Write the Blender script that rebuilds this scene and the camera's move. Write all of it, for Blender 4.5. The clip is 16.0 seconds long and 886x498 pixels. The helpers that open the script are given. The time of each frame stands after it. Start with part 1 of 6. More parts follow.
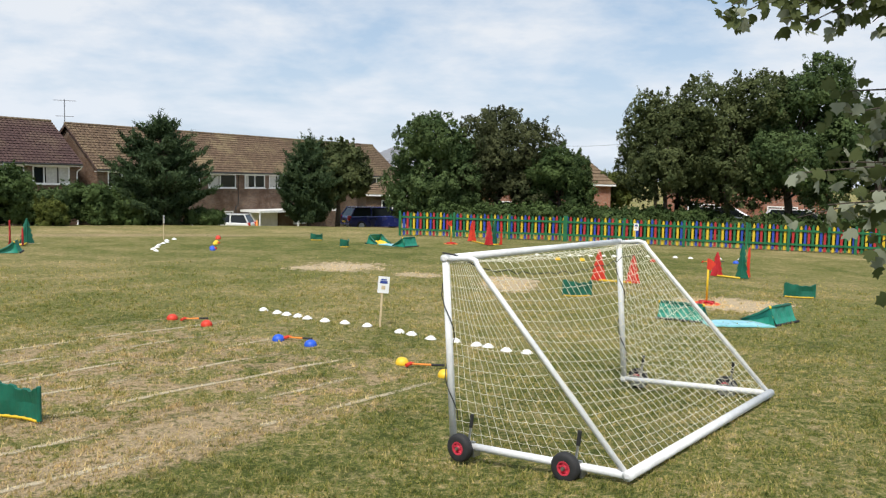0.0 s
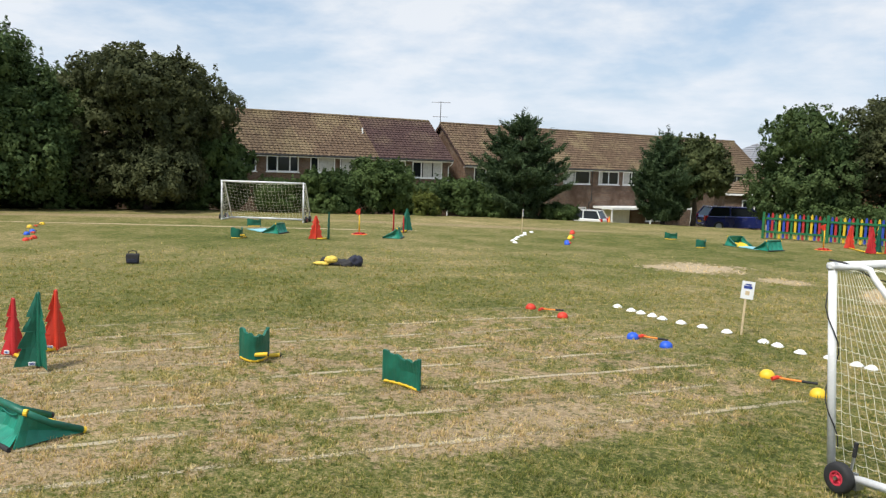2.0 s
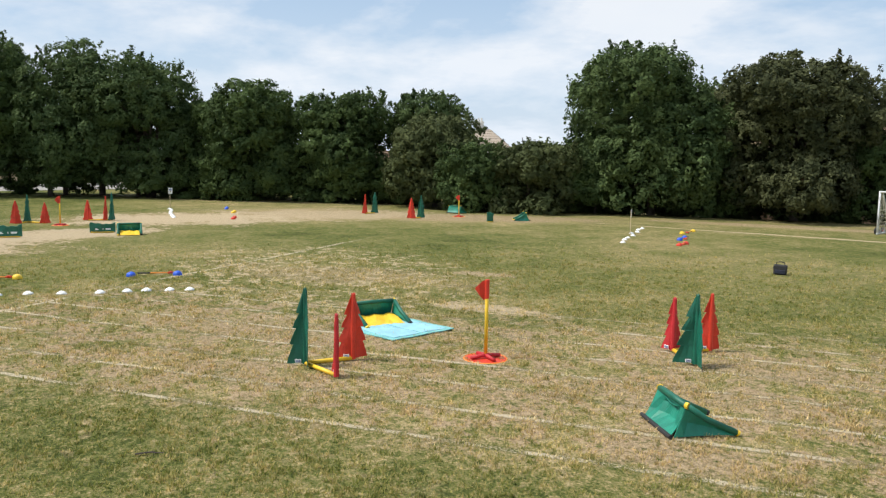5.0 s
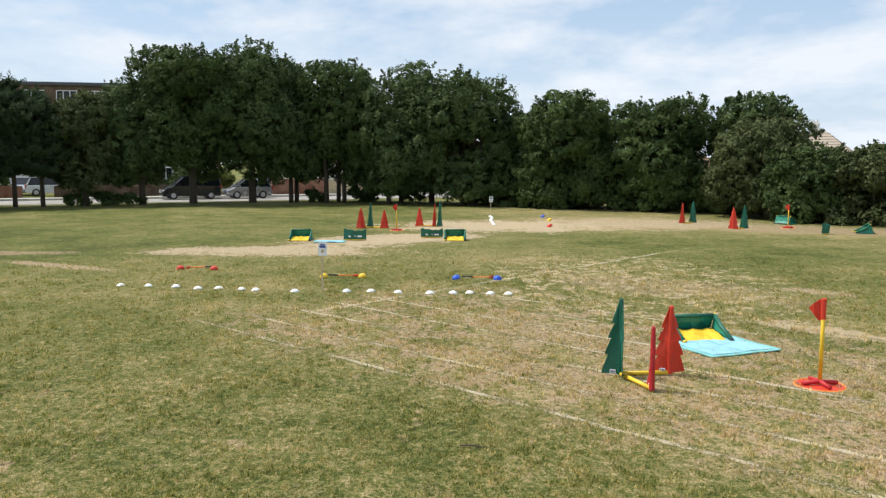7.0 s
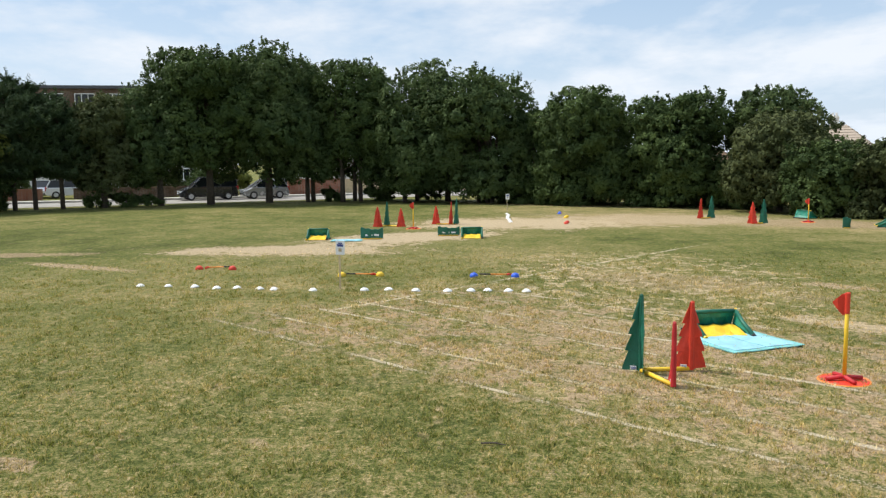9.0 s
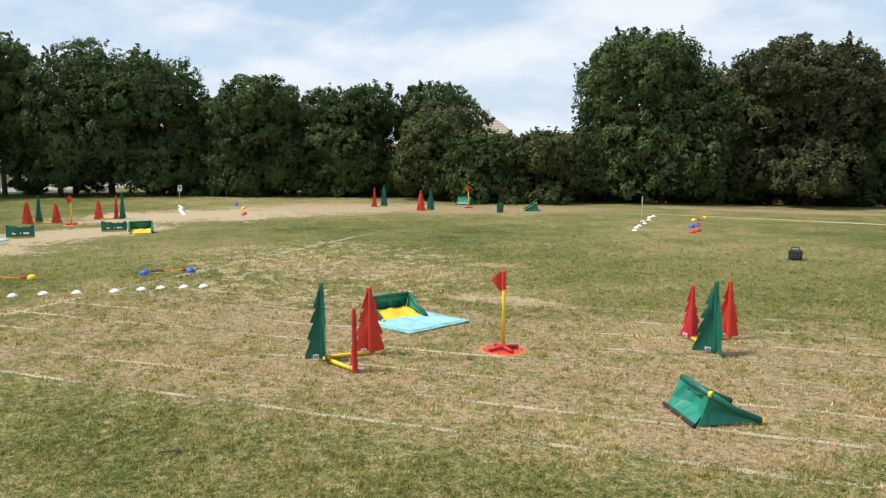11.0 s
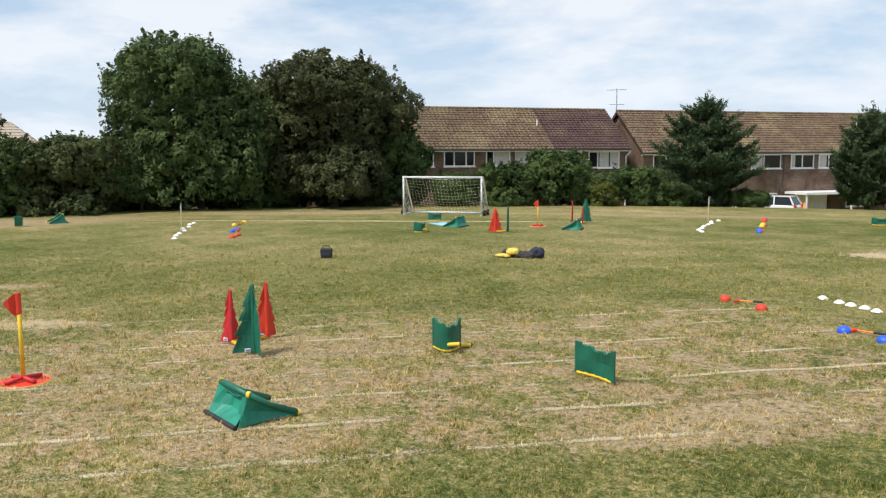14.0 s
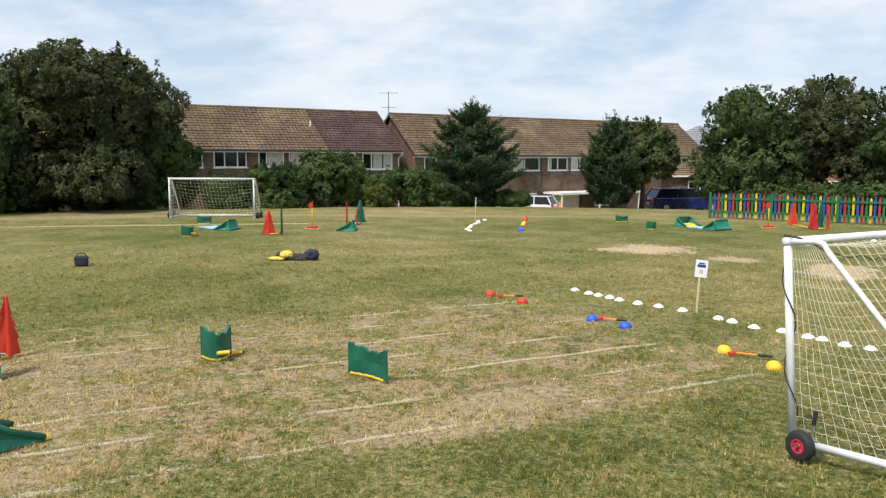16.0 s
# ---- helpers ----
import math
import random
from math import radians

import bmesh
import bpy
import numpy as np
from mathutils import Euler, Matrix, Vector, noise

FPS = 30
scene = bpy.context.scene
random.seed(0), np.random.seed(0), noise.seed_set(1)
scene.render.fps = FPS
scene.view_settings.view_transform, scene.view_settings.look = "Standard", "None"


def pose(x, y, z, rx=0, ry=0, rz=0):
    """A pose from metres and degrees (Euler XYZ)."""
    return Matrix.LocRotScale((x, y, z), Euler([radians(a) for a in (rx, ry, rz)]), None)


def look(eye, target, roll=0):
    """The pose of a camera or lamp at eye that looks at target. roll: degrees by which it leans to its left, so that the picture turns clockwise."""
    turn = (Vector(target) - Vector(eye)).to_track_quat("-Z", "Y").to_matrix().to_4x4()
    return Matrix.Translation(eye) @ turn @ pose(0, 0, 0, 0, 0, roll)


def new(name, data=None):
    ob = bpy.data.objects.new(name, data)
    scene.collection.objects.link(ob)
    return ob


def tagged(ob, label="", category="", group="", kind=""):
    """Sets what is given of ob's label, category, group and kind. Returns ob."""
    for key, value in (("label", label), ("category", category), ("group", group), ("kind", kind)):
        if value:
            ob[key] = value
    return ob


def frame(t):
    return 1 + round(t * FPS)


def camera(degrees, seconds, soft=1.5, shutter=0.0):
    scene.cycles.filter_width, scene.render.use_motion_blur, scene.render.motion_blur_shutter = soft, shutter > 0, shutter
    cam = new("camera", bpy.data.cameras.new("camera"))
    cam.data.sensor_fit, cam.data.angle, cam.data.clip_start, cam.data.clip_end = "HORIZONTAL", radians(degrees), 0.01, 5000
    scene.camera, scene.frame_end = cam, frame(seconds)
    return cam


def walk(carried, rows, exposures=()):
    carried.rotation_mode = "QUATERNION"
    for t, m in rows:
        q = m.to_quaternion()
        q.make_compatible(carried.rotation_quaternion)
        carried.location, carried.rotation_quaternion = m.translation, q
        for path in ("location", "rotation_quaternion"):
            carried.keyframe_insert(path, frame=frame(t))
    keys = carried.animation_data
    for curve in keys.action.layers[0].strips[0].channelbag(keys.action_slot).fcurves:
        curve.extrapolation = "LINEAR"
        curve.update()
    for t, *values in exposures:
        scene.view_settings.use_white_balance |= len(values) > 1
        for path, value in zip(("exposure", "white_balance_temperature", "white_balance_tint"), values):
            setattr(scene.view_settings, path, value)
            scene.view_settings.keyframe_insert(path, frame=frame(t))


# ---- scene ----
cam = camera(58.02, 16.0, 1.3)
# seconds, place in metres, turn in degrees
ROWS = [
    (0.0, -0.004, -0.054, 2.790, 84.91, -1.38, -0.63),
    (0.5, -0.026, -0.045, 2.785, 84.83, -1.50, 3.02),
    (1.0, -0.067, -0.036, 2.787, 84.49, -1.73, 9.17),
    (1.5, -0.125, -0.060, 2.781, 84.24, -1.96, 16.54),
    (2.0, -0.182, -0.069, 2.780, 83.97, -1.91, 24.12),
    (2.5, -0.228, -0.095, 2.778, 83.78, -1.89, 31.42),
    (3.0, -0.299, -0.143, 2.778, 83.61, -1.55, 39.19),
    (3.5, -0.358, -0.168, 2.765, 83.59, -0.89, 45.97),
    (4.0, -0.401, -0.204, 2.764, 83.52, -0.70, 51.69),
    (4.5, -0.422, -0.224, 2.752, 83.47, -0.73, 59.15),
    (5.0, -0.409, -0.222, 2.743, 83.60, -1.00, 67.76),
    (5.2, -0.401, -0.229, 2.745, 83.70, -0.96, 70.89),
    (7.3, -0.360, -0.316, 2.766, 83.89, 0.04, 91.33),
    (7.5, -0.353, -0.319, 2.766, 83.83, 0.19, 92.06),
    (8.0, -0.346, -0.331, 2.759, 83.61, 0.42, 94.22),
    (8.2, -0.359, -0.338, 2.756, 83.48, 0.36, 94.83),
    (10.3, -0.474, -0.311, 2.747, 83.84, 0.62, 75.93),
    (10.5, -0.497, -0.306, 2.742, 83.57, 0.48, 73.58),
    (11.0, -0.500, -0.294, 2.741, 83.01, 0.21, 68.22),
    (11.5, -0.455, -0.259, 2.749, 83.02, 0.09, 61.47),
    (12.0, -0.436, -0.258, 2.760, 83.24, 0.09, 55.73),
    (12.5, -0.436, -0.226, 2.760, 83.65, 0.30, 51.13),
    (13.0, -0.410, -0.211, 2.758, 83.69, 0.38, 46.76),
    (13.5, -0.395, -0.198, 2.763, 83.43, 0.23, 41.40),
    (14.0, -0.369, -0.172, 2.754, 83.27, 0.28, 36.34),
    (14.5, -0.352, -0.150, 2.753, 83.29, 0.22, 32.22),
    (15.0, -0.322, -0.142, 2.753, 83.24, 0.09, 28.10),
    (15.5, -0.303, -0.142, 2.764, 83.26, -0.11, 23.81),
    (16.0, -0.294, -0.130, 2.768, 83.34, -0.19, 20.44),
]
walk(cam, [(t, pose(x, y, z, rx, ry, rz)) for t, x, y, z, rx, ry, rz in ROWS],
     exposures=[(0.0, 0.20), (2.0, 0.24), (5.0, 0.28), (8.0, 0.33), (12.0, 0.31), (16.0, 0.30)])

# ---- light ----
world = bpy.data.worlds.new("sky")
scene.world = world
world.use_nodes = True
wt = world.node_tree
wt.nodes.clear()
SUN_EL, SUN_AZ = 57.0, 196.0   # degrees: height, and compass turn from +y towards +x


def wnode(kind, **kw):
    n = wt.nodes.new(kind)
    for k, val in kw.items():
        setattr(n, k, val)
    return n


sky = wnode("ShaderNodeTexSky", sky_type="NISHITA", sun_disc=False, sun_elevation=radians(SUN_EL), sun_rotation=radians(SUN_AZ), altitude=50, air_density=1.0, dust_density=1.5, ozone_density=1.5)
coord = wnode("ShaderNodeTexCoord")
sep = wnode("ShaderNodeSeparateXYZ")
wt.links.new(coord.outputs["Generated"], sep.inputs[0])
# a flat cloud deck: directions are projected on a plane overhead
up = wnode("ShaderNodeMath", operation="MAXIMUM")
wt.links.new(sep.outputs["Z"], up.inputs[0])
up.inputs[1].default_value = 0.0
upp = wnode("ShaderNodeMath", operation="ADD")
wt.links.new(up.outputs[0], upp.inputs[0])
upp.inputs[1].default_value = 0.22
flat = wnode("ShaderNodeCombineXYZ")
for axis in "XY":
    div = wnode("ShaderNodeMath", operation="DIVIDE")
    wt.links.new(sep.outputs[axis], div.inputs[0])
    wt.links.new(upp.outputs[0], div.inputs[1])
    wt.links.new(div.outputs[0], flat.inputs[axis])
cl1 = wnode("ShaderNodeTexNoise")
cl1.inputs["Scale"].default_value = 1.15
cl1.inputs["Detail"].default_value = 9
cl1.inputs["Roughness"].default_value = 0.56
cl1.inputs["Distortion"].default_value = 0.15
wt.links.new(flat.outputs[0], cl1.inputs["Vector"])
cl2 = wnode("ShaderNodeTexNoise")
cl2.inputs["Scale"].default_value = 3.2
cl2.inputs["Detail"].default_value = 5
cl2.inputs["Roughness"].default_value = 0.6
wt.links.new(flat.outputs[0], cl2.inputs["Vector"])
both = wnode("ShaderNodeMath", operation="MULTIPLY_ADD")
wt.links.new(cl2.outputs["Fac"], both.inputs[0])
both.inputs[1].default_value = 0.28
wt.links.new(cl1.outputs["Fac"], both.inputs[2])
cover = wnode("ShaderNodeMapRange")
cover.inputs["From Min"].default_value, cover.inputs["From Max"].default_value = 0.55, 0.74
wt.links.new(both.outputs[0], cover.inputs["Value"])
blue = wnode("ShaderNodeMix", data_type="RGBA", blend_type="MULTIPLY")
blue.inputs["Factor"].default_value = 1.0
wt.links.new(sky.outputs[0], blue.inputs["A"])
blue.inputs["B"].default_value = (0.105, 0.096, 0.088, 1)
haze = wnode("ShaderNodeMix", data_type="RGBA")
haze.inputs["Factor"].default_value = 0.55
wt.links.new(blue.outputs["Result"], haze.inputs["A"])
haze.inputs["B"].default_value = (0.43, 0.61, 0.84, 1)
tone = wnode("ShaderNodeMix", data_type="RGBA")
wt.links.new(cl2.outputs["Fac"], tone.inputs["Factor"])
tone.inputs["A"].default_value = (0.66, 0.71, 0.78, 1)
tone.inputs["B"].default_value = (0.73, 0.755, 0.79, 1)
deck = wnode("ShaderNodeMix", data_type="RGBA")
wt.links.new(cover.outputs[0], deck.inputs["Factor"])
wt.links.new(haze.outputs["Result"], deck.inputs["A"])
wt.links.new(tone.outputs["Result"], deck.inputs["B"])
# thin white haze low over the horizon
low = wnode("ShaderNodeMapRange")
low.inputs["From Min"].default_value, low.inputs["From Max"].default_value = 0.0, 0.22
low.inputs["To Min"].default_value, low.inputs["To Max"].default_value = 0.55, 0.0
wt.links.new(sep.outputs["Z"], low.inputs["Value"])
veil = wnode("ShaderNodeMix", data_type="RGBA")
wt.links.new(low.outputs[0], veil.inputs["Factor"])
wt.links.new(deck.outputs["Result"], veil.inputs["A"])
veil.inputs["B"].default_value = (0.68, 0.76, 0.86, 1)
back = wnode("ShaderNodeBackground")
back.inputs["Strength"].default_value = 1.0
wt.links.new(veil.outputs["Result"], back.inputs["Color"])
wout = wnode("ShaderNodeOutputWorld")
wt.links.new(back.outputs[0], wout.inputs["Surface"])

sun_data = bpy.data.lights.new("sun", "SUN")
sun_data.energy, sun_data.angle, sun_data.color = 3.6, radians(9), (1.0, 0.95, 0.86)
sun = new("sun", sun_data)
_a, _e = radians(SUN_AZ), radians(SUN_EL)
sun.matrix_world = look((0, 0, 30), (-30 * math.sin(_a) * math.cos(_e), -30 * math.cos(_a) * math.cos(_e), 30 - 30 * math.sin(_e)))


# ---- materials ----
class Nodes:
    """Short-hand for a material's node tree."""

    def __init__(self, name):
        self.mat = bpy.data.materials.new(name)
        self.mat.use_nodes = True
        self.tree = self.mat.node_tree
        self.bsdf = self.tree.nodes["Principled BSDF"]
        self.out = self.tree.nodes["Material Output"]

    def put(self, socket, value):
        if isinstance(value, bpy.types.NodeSocket):
            self.tree.links.new(value, socket)
        elif isinstance(value, (tuple, list)) and len(value) == 3 and socket.type == "RGBA":
            socket.default_value = (*value, 1)
        else:
            socket.default_value = value

    def math(self, op, a, b=0.0, c=0.0, clamp=False):
        n = self.tree.nodes.new("ShaderNodeMath")
        n.operation, n.use_clamp = op, clamp
        for i, val in enumerate((a, b, c)):
            self.put(n.inputs[i], val)
        return n.outputs[0]

    def noise(self, scale, detail=4, rough=0.55, vec=None, distort=0.0):
        n = self.tree.nodes.new("ShaderNodeTexNoise")
        n.inputs["Scale"].default_value, n.inputs["Detail"].default_value, n.inputs["Roughness"].default_value = scale, detail, rough
        n.inputs["Distortion"].default_value = distort
        self.put(n.inputs["Vector"], vec if vec is not None else self.pos())
        return n.outputs["Fac"]

    def pos(self, local=False):
        if local:
            n = self.tree.nodes.new("ShaderNodeTexCoord")
            return n.outputs["Object"]
        n = self.tree.nodes.new("ShaderNodeNewGeometry")
        return n.outputs["Position"]

    def island(self):
        return self.tree.nodes.new("ShaderNodeNewGeometry").outputs["Random Per Island"]

    def random(self):
        return self.tree.nodes.new("ShaderNodeObjectInfo").outputs["Random"]

    def step(self, x, lo, hi):
        n = self.tree.nodes.new("ShaderNodeMapRange")
        n.interpolation_type = "SMOOTHSTEP"
        self.put(n.inputs["Value"], x)
        n.inputs["From Min"].default_value, n.inputs["From Max"].default_value = lo, hi
        return n.outputs[0]

    def mix(self, fac, a, b, blend="MIX"):
        n = self.tree.nodes.new("ShaderNodeMix")
        n.data_type, n.blend_type = "RGBA", blend
        self.put(n.inputs["Factor"], fac)
        self.put(n.inputs["A"], a)
        self.put(n.inputs["B"], b)
        return n.outputs["Result"]

    def xyz(self, vec):
        n = self.tree.nodes.new("ShaderNodeSeparateXYZ")
        self.put(n.inputs[0], vec)
        return n.outputs

    def bump(self, height, strength=0.3, dist=0.01):
        n = self.tree.nodes.new("ShaderNodeBump")
        n.inputs["Strength"].default_value, n.inputs["Distance"].default_value = strength, dist
        self.put(n.inputs["Height"], height)
        self.tree.links.new(n.outputs[0], self.bsdf.inputs["Normal"])

    def done(self, color, rough=0.6, metal=0.0, spec=0.5):
        self.put(self.bsdf.inputs["Base Color"], color)
        self.put(self.bsdf.inputs["Roughness"], rough)
        self.put(self.bsdf.inputs["Metallic"], metal)
        self.put(self.bsdf.inputs["Specular IOR Level"], spec)
        return self.mat


def plain(name, color, rough=0.6, metal=0.0, vary=0.25, scale=6.0, fine=60.0, bump=0.15, spec=0.5):
    """A surface with blotches and fine grain round one colour."""
    n = Nodes(name)
    vec = n.pos(True)
    blot = n.noise(scale, 4, 0.6, vec)
    grain = n.noise(fine, 3, 0.6, vec)
    k = n.math("MULTIPLY_ADD", blot, 1.3, n.math("MULTIPLY", grain, 0.5))
    dark = tuple(c * (1 - vary) for c in color)
    lite = tuple(min(1, c * (1 + vary * 0.8)) for c in color)
    col = n.mix(n.step(k, 0.55, 1.25), dark, lite)
    n.bump(n.math("MULTIPLY_ADD", blot, 0.6, grain), bump, 0.006)
    return n.done(col, n.math("MULTIPLY_ADD", blot, 0.25, rough - 0.12), metal, spec)


def leafy(name, dark, lite, trans=0.16, rough=0.75):
    n = Nodes(name)
    isl = n.island()
    big = n.noise(0.8, 4)
    col = n.mix(n.math("MULTIPLY_ADD", isl, 0.30, n.math("MULTIPLY", n.step(big, 0.36, 0.64), 0.58)), dark, lite)
    n.done(col, rough, 0.0, 0.15)
    tr = n.tree.nodes.new("ShaderNodeBsdfTranslucent")
    n.put(tr.inputs["Color"], n.mix(0.5, col, tuple(min(1, c * 1.5) for c in lite)))
    ms = n.tree.nodes.new("ShaderNodeMixShader")
    ms.inputs[0].default_value = trans
    n.tree.links.new(n.bsdf.outputs[0], ms.inputs[1])
    n.tree.links.new(tr.outputs[0], ms.inputs[2])
    n.tree.links.new(ms.outputs[0], n.out.inputs["Surface"])
    return n.mat


# lanes of the sprint track: along LANE, counted off across it
LANE = radians(46.7)
LANE_D, LANE_N = (math.cos(LANE), math.sin(LANE)), (-math.sin(LANE), math.cos(LANE))
LANE_0, LANE_W, LANES = 7.26, 0.96, 8

# worn places in the turf: x, y, length, width, turn in degrees, how bare
WORN = [(-2.8, 24.4, 1.35, 1.3, 10, 1.0), (-0.4, 22.7, 0.7, 0.6, 0, 0.9), (6.9, 18.2, 1.35, 1.25, 10, 1.0), (2.1, 21.3, 0.9, 1.5, 0, 1.0),
        (-25.8, -6.0, 4.0, 1.6, 90, 0.9), (-29.5, -2.5, 4.2, 2.2, 130, 0.92), (-36.5, 2.4, 5.4, 3.8, 90, 0.92), (-38.5, 9.0, 6.0, 4.0, 80, 0.85), (-35.0, 15.0, 6.5, 2.6, 65, 0.7), (-27.5, 27.5, 7.0, 1.0, 38, 0.7), (-13.0, 34.5, 8.0, 0.8, 18, 0.6),
        (-13.6, 6.2, 1.2, 0.45, 40, 0.9), (-11.0, 0.8, 1.6, 0.5, 46, 0.5), (-13.6, 1.4, 2.6, 0.7, 46, 0.6), (-6.3, 4.6, 1.0, 0.35, 46, 0.75), (-2.2, 8.2, 1.9, 0.4, 46, 0.7),
        (-18.6, 4.6, 3.2, 1.3, 46, 0.5), (-25.0, -14.0, 2.2, 0.6, 90, 0.7),
        (-8.6, -5.7, 0.6, 0.16, 50, 0.8), (-7.5, -4.5, 0.35, 0.12, 60, 0.7), (-6.5, -4.7, 0.35, 0.2, 30, 0.8), (-10.2, -6.8, 0.8, 0.2, 60, 0.5), (-8.0, -2.3, 0.3, 0.12, 40, 0.5), (-22.0, -10.8, 2.4, 0.35, 62, 0.8),
        (-17.7, 8.0, 0.8, 0.4, 46, 0.8), (-6.45, 4.25, 0.3, 0.2, 46, 0.7), (-2.8, 8.0, 1.9, 0.55, 62, 0.8), (-3.3, 7.0, 0.8, 0.35, 46, 0.7), (-7.6, 6.2, 2.4, 0.5, 46, 0.6), (-8.6, 7.6, 1.6, 0.6, 46, 0.6), (-22.5, 25.1, 9.0, 0.22, 31, 0.95)]


def turf_colour(n):
    """Colour of the mown, half-dried grass at a place, and how bare the soil is there."""
    p = n.pos()
    x, y, _ = n.xyz(p)
    large = n.noise(0.10, 3, 0.5, p)
    mid = n.noise(0.62, 6, 0.62, p, 0.4)
    small = n.noise(5.0, 5, 0.65, p)
    fine = n.noise(34.0, 3, 0.7, p)
    v = n.math("MULTIPLY_ADD", x, LANE_N[0], n.math("MULTIPLY", y, LANE_N[1]))
    u = n.math("MULTIPLY_ADD", x, LANE_D[0], n.math("MULTIPLY", y, LANE_D[1]))
    # the running track is the driest strip
    track = n.math("MULTIPLY", n.step(v, 6.4, 7.8), n.math("SUBTRACT", 1.0, n.step(v, 12.0, 15.0)))
    track = n.math("MULTIPLY", track, n.math("SUBTRACT", 1.0, n.step(n.math("ABSOLUTE", n.math("ADD", u, 2.5)), 8.5, 13.0)))
    # drier again towards the far edge
    r = n.math("SQRT", n.math("ADD", n.math("MULTIPLY", x, x), n.math("MULTIPLY", y, y)))
    rim = n.math("MULTIPLY", n.step(n.math("MULTIPLY_ADD", mid, 4.0, r), 34.5, 40.5), n.step(y, -2.0, 5.0))
    tuft = n.noise(11.0, 4, 0.7, p)
    dry = n.math("MULTIPLY_ADD", large, 1.0, n.math("MULTIPLY", mid, 1.15))
    dry = n.math("MULTIPLY_ADD", small, 1.25, n.math("SUBTRACT", dry, 1.31))
    dry = n.math("MULTIPLY_ADD", track, 0.13, dry)
    dry = n.math("MULTIPLY_ADD", rim, 0.16, dry)
    # a little drier on the low side, lusher on the strip next to the school, drier in the open middle
    lush = n.math("MULTIPLY_ADD", n.math("SUBTRACT", 1.0, n.step(y, -5.0, 3.0)), n.math("MULTIPLY_ADD", n.step(r, 17.0, 30.0), 0.22, -0.14), n.math("MULTIPLY", n.math("SUBTRACT", 1.0, n.step(v, 5.8, 7.2)), 0.05))
    dry = n.math("SUBTRACT", dry, lush)
    dry = n.math("MULTIPLY_ADD", n.math("MULTIPLY", n.math("MULTIPLY", n.step(y, 9.0, 15.0), n.step(r, 12.0, 18.0)), n.math("SUBTRACT", 1.0, n.step(r, 22.0, 29.0))), 0.15, dry)
    grain = n.math("MULTIPLY_ADD", n.math("SUBTRACT", tuft, 0.5), 2.3, n.math("MULTIPLY", n.math("SUBTRACT", fine, 0.5), 2.2))
    grain = n.math("MULTIPLY", grain, n.math("MULTIPLY_ADD", n.step(r, 9.0, 24.0), -0.55, 1.0))
    dry = n.math("ADD", dry, grain)
    warp = n.math("MULTIPLY_ADD", small, 0.9, n.math("MULTIPLY", mid, 0.9))
    bare = 0.0
    for px, py, a, b, turn, much in WORN:
        c, s = math.cos(radians(turn)), math.sin(radians(turn))
        du = n.math("MULTIPLY_ADD", x, c / a, n.math("MULTIPLY_ADD", y, s / a, -(px * c + py * s) / a))
        dv = n.math("MULTIPLY_ADD", x, -s / b, n.math("MULTIPLY_ADD", y, c / b, (px * s - py * c) / b))
        d = n.math("SQRT", n.math("ADD", n.math("MULTIPLY", du, du), n.math("MULTIPLY", dv, dv)))
        d = n.math("ADD", d, n.math("MULTIPLY_ADD", warp, 2.6, -2.34))
        spot = n.math("MULTIPLY", n.math("SUBTRACT", 1.0, n.step(d, 0.80, 1.04)), much)
        bare = n.math("MAXIMUM", spot, bare)
    scuff = n.math("MULTIPLY", n.step(n.math("MULTIPLY_ADD", track, 0.09, n.noise(1.7, 6, 0.72, p)), 0.55, 0.63), n.math("MULTIPLY_ADD", track, 0.62, 0.16))
    solid = n.step(bare, 0.72, 0.95)
    bare = n.math("MAXIMUM", bare, scuff)
    # small bleached scuffs scattered over the middle of the field
    fleck = n.step(n.math("MULTIPLY_ADD", large, 0.18, n.noise(2.6, 3, 0.55, p, 0.3)), 0.725, 0.765)
    bare = n.math("MAXIMUM", bare, n.math("MULTIPLY", fleck, 0.35))
    fx, fy = n.math("MULTIPLY_ADD", x, 0.13, 19.0 * 0.13), n.math("MULTIPLY_ADD", y, 0.2, -4.2 * 0.2)
    here = n.math("SUBTRACT", 1.0, n.step(n.math("ADD", n.math("MULTIPLY", fx, fx), n.math("MULTIPLY", fy, fy)), 0.2, 1.1))
    spots = n.math("MULTIPLY", n.step(n.math("MULTIPLY_ADD", here, 0.10, n.noise(2.4, 4, 0.6, p, 0.5)), 0.63, 0.66), here)
    ramp = n.tree.nodes.new("ShaderNodeValToRGB")
    n.put(ramp.inputs[0], dry)
    stops = [(0.0, (0.062, 0.078, 0.019)), (0.30, (0.138, 0.153, 0.040)), (0.55, (0.225, 0.203, 0.078)), (0.78, (0.325, 0.262, 0.120)), (1.0, (0.47, 0.375, 0.20))]
    while len(ramp.color_ramp.elements) < len(stops):
        ramp.color_ramp.elements.new(0.5)
    for e, (at, c) in zip(ramp.color_ramp.elements, stops):
        e.position, e.color = at, (*c, 1)
    soil = n.mix(n.math("MULTIPLY", solid, 0.7), n.mix(n.step(n.math("ADD", n.math("MULTIPLY", tuft, 0.5), n.math("MULTIPLY", fine, 0.5)), 0.35, 0.65), (0.25, 0.165, 0.098), (0.56, 0.42, 0.275)), (0.60, 0.485, 0.325))
    col = n.mix(n.math("MULTIPLY", bare, n.math("MAXIMUM", n.math("MULTIPLY", solid, 0.9), n.step(n.math("MULTIPLY_ADD", tuft, 0.8, n.math("MULTIPLY", small, 0.6)), 0.50, 0.70))), ramp.outputs[0], soil)
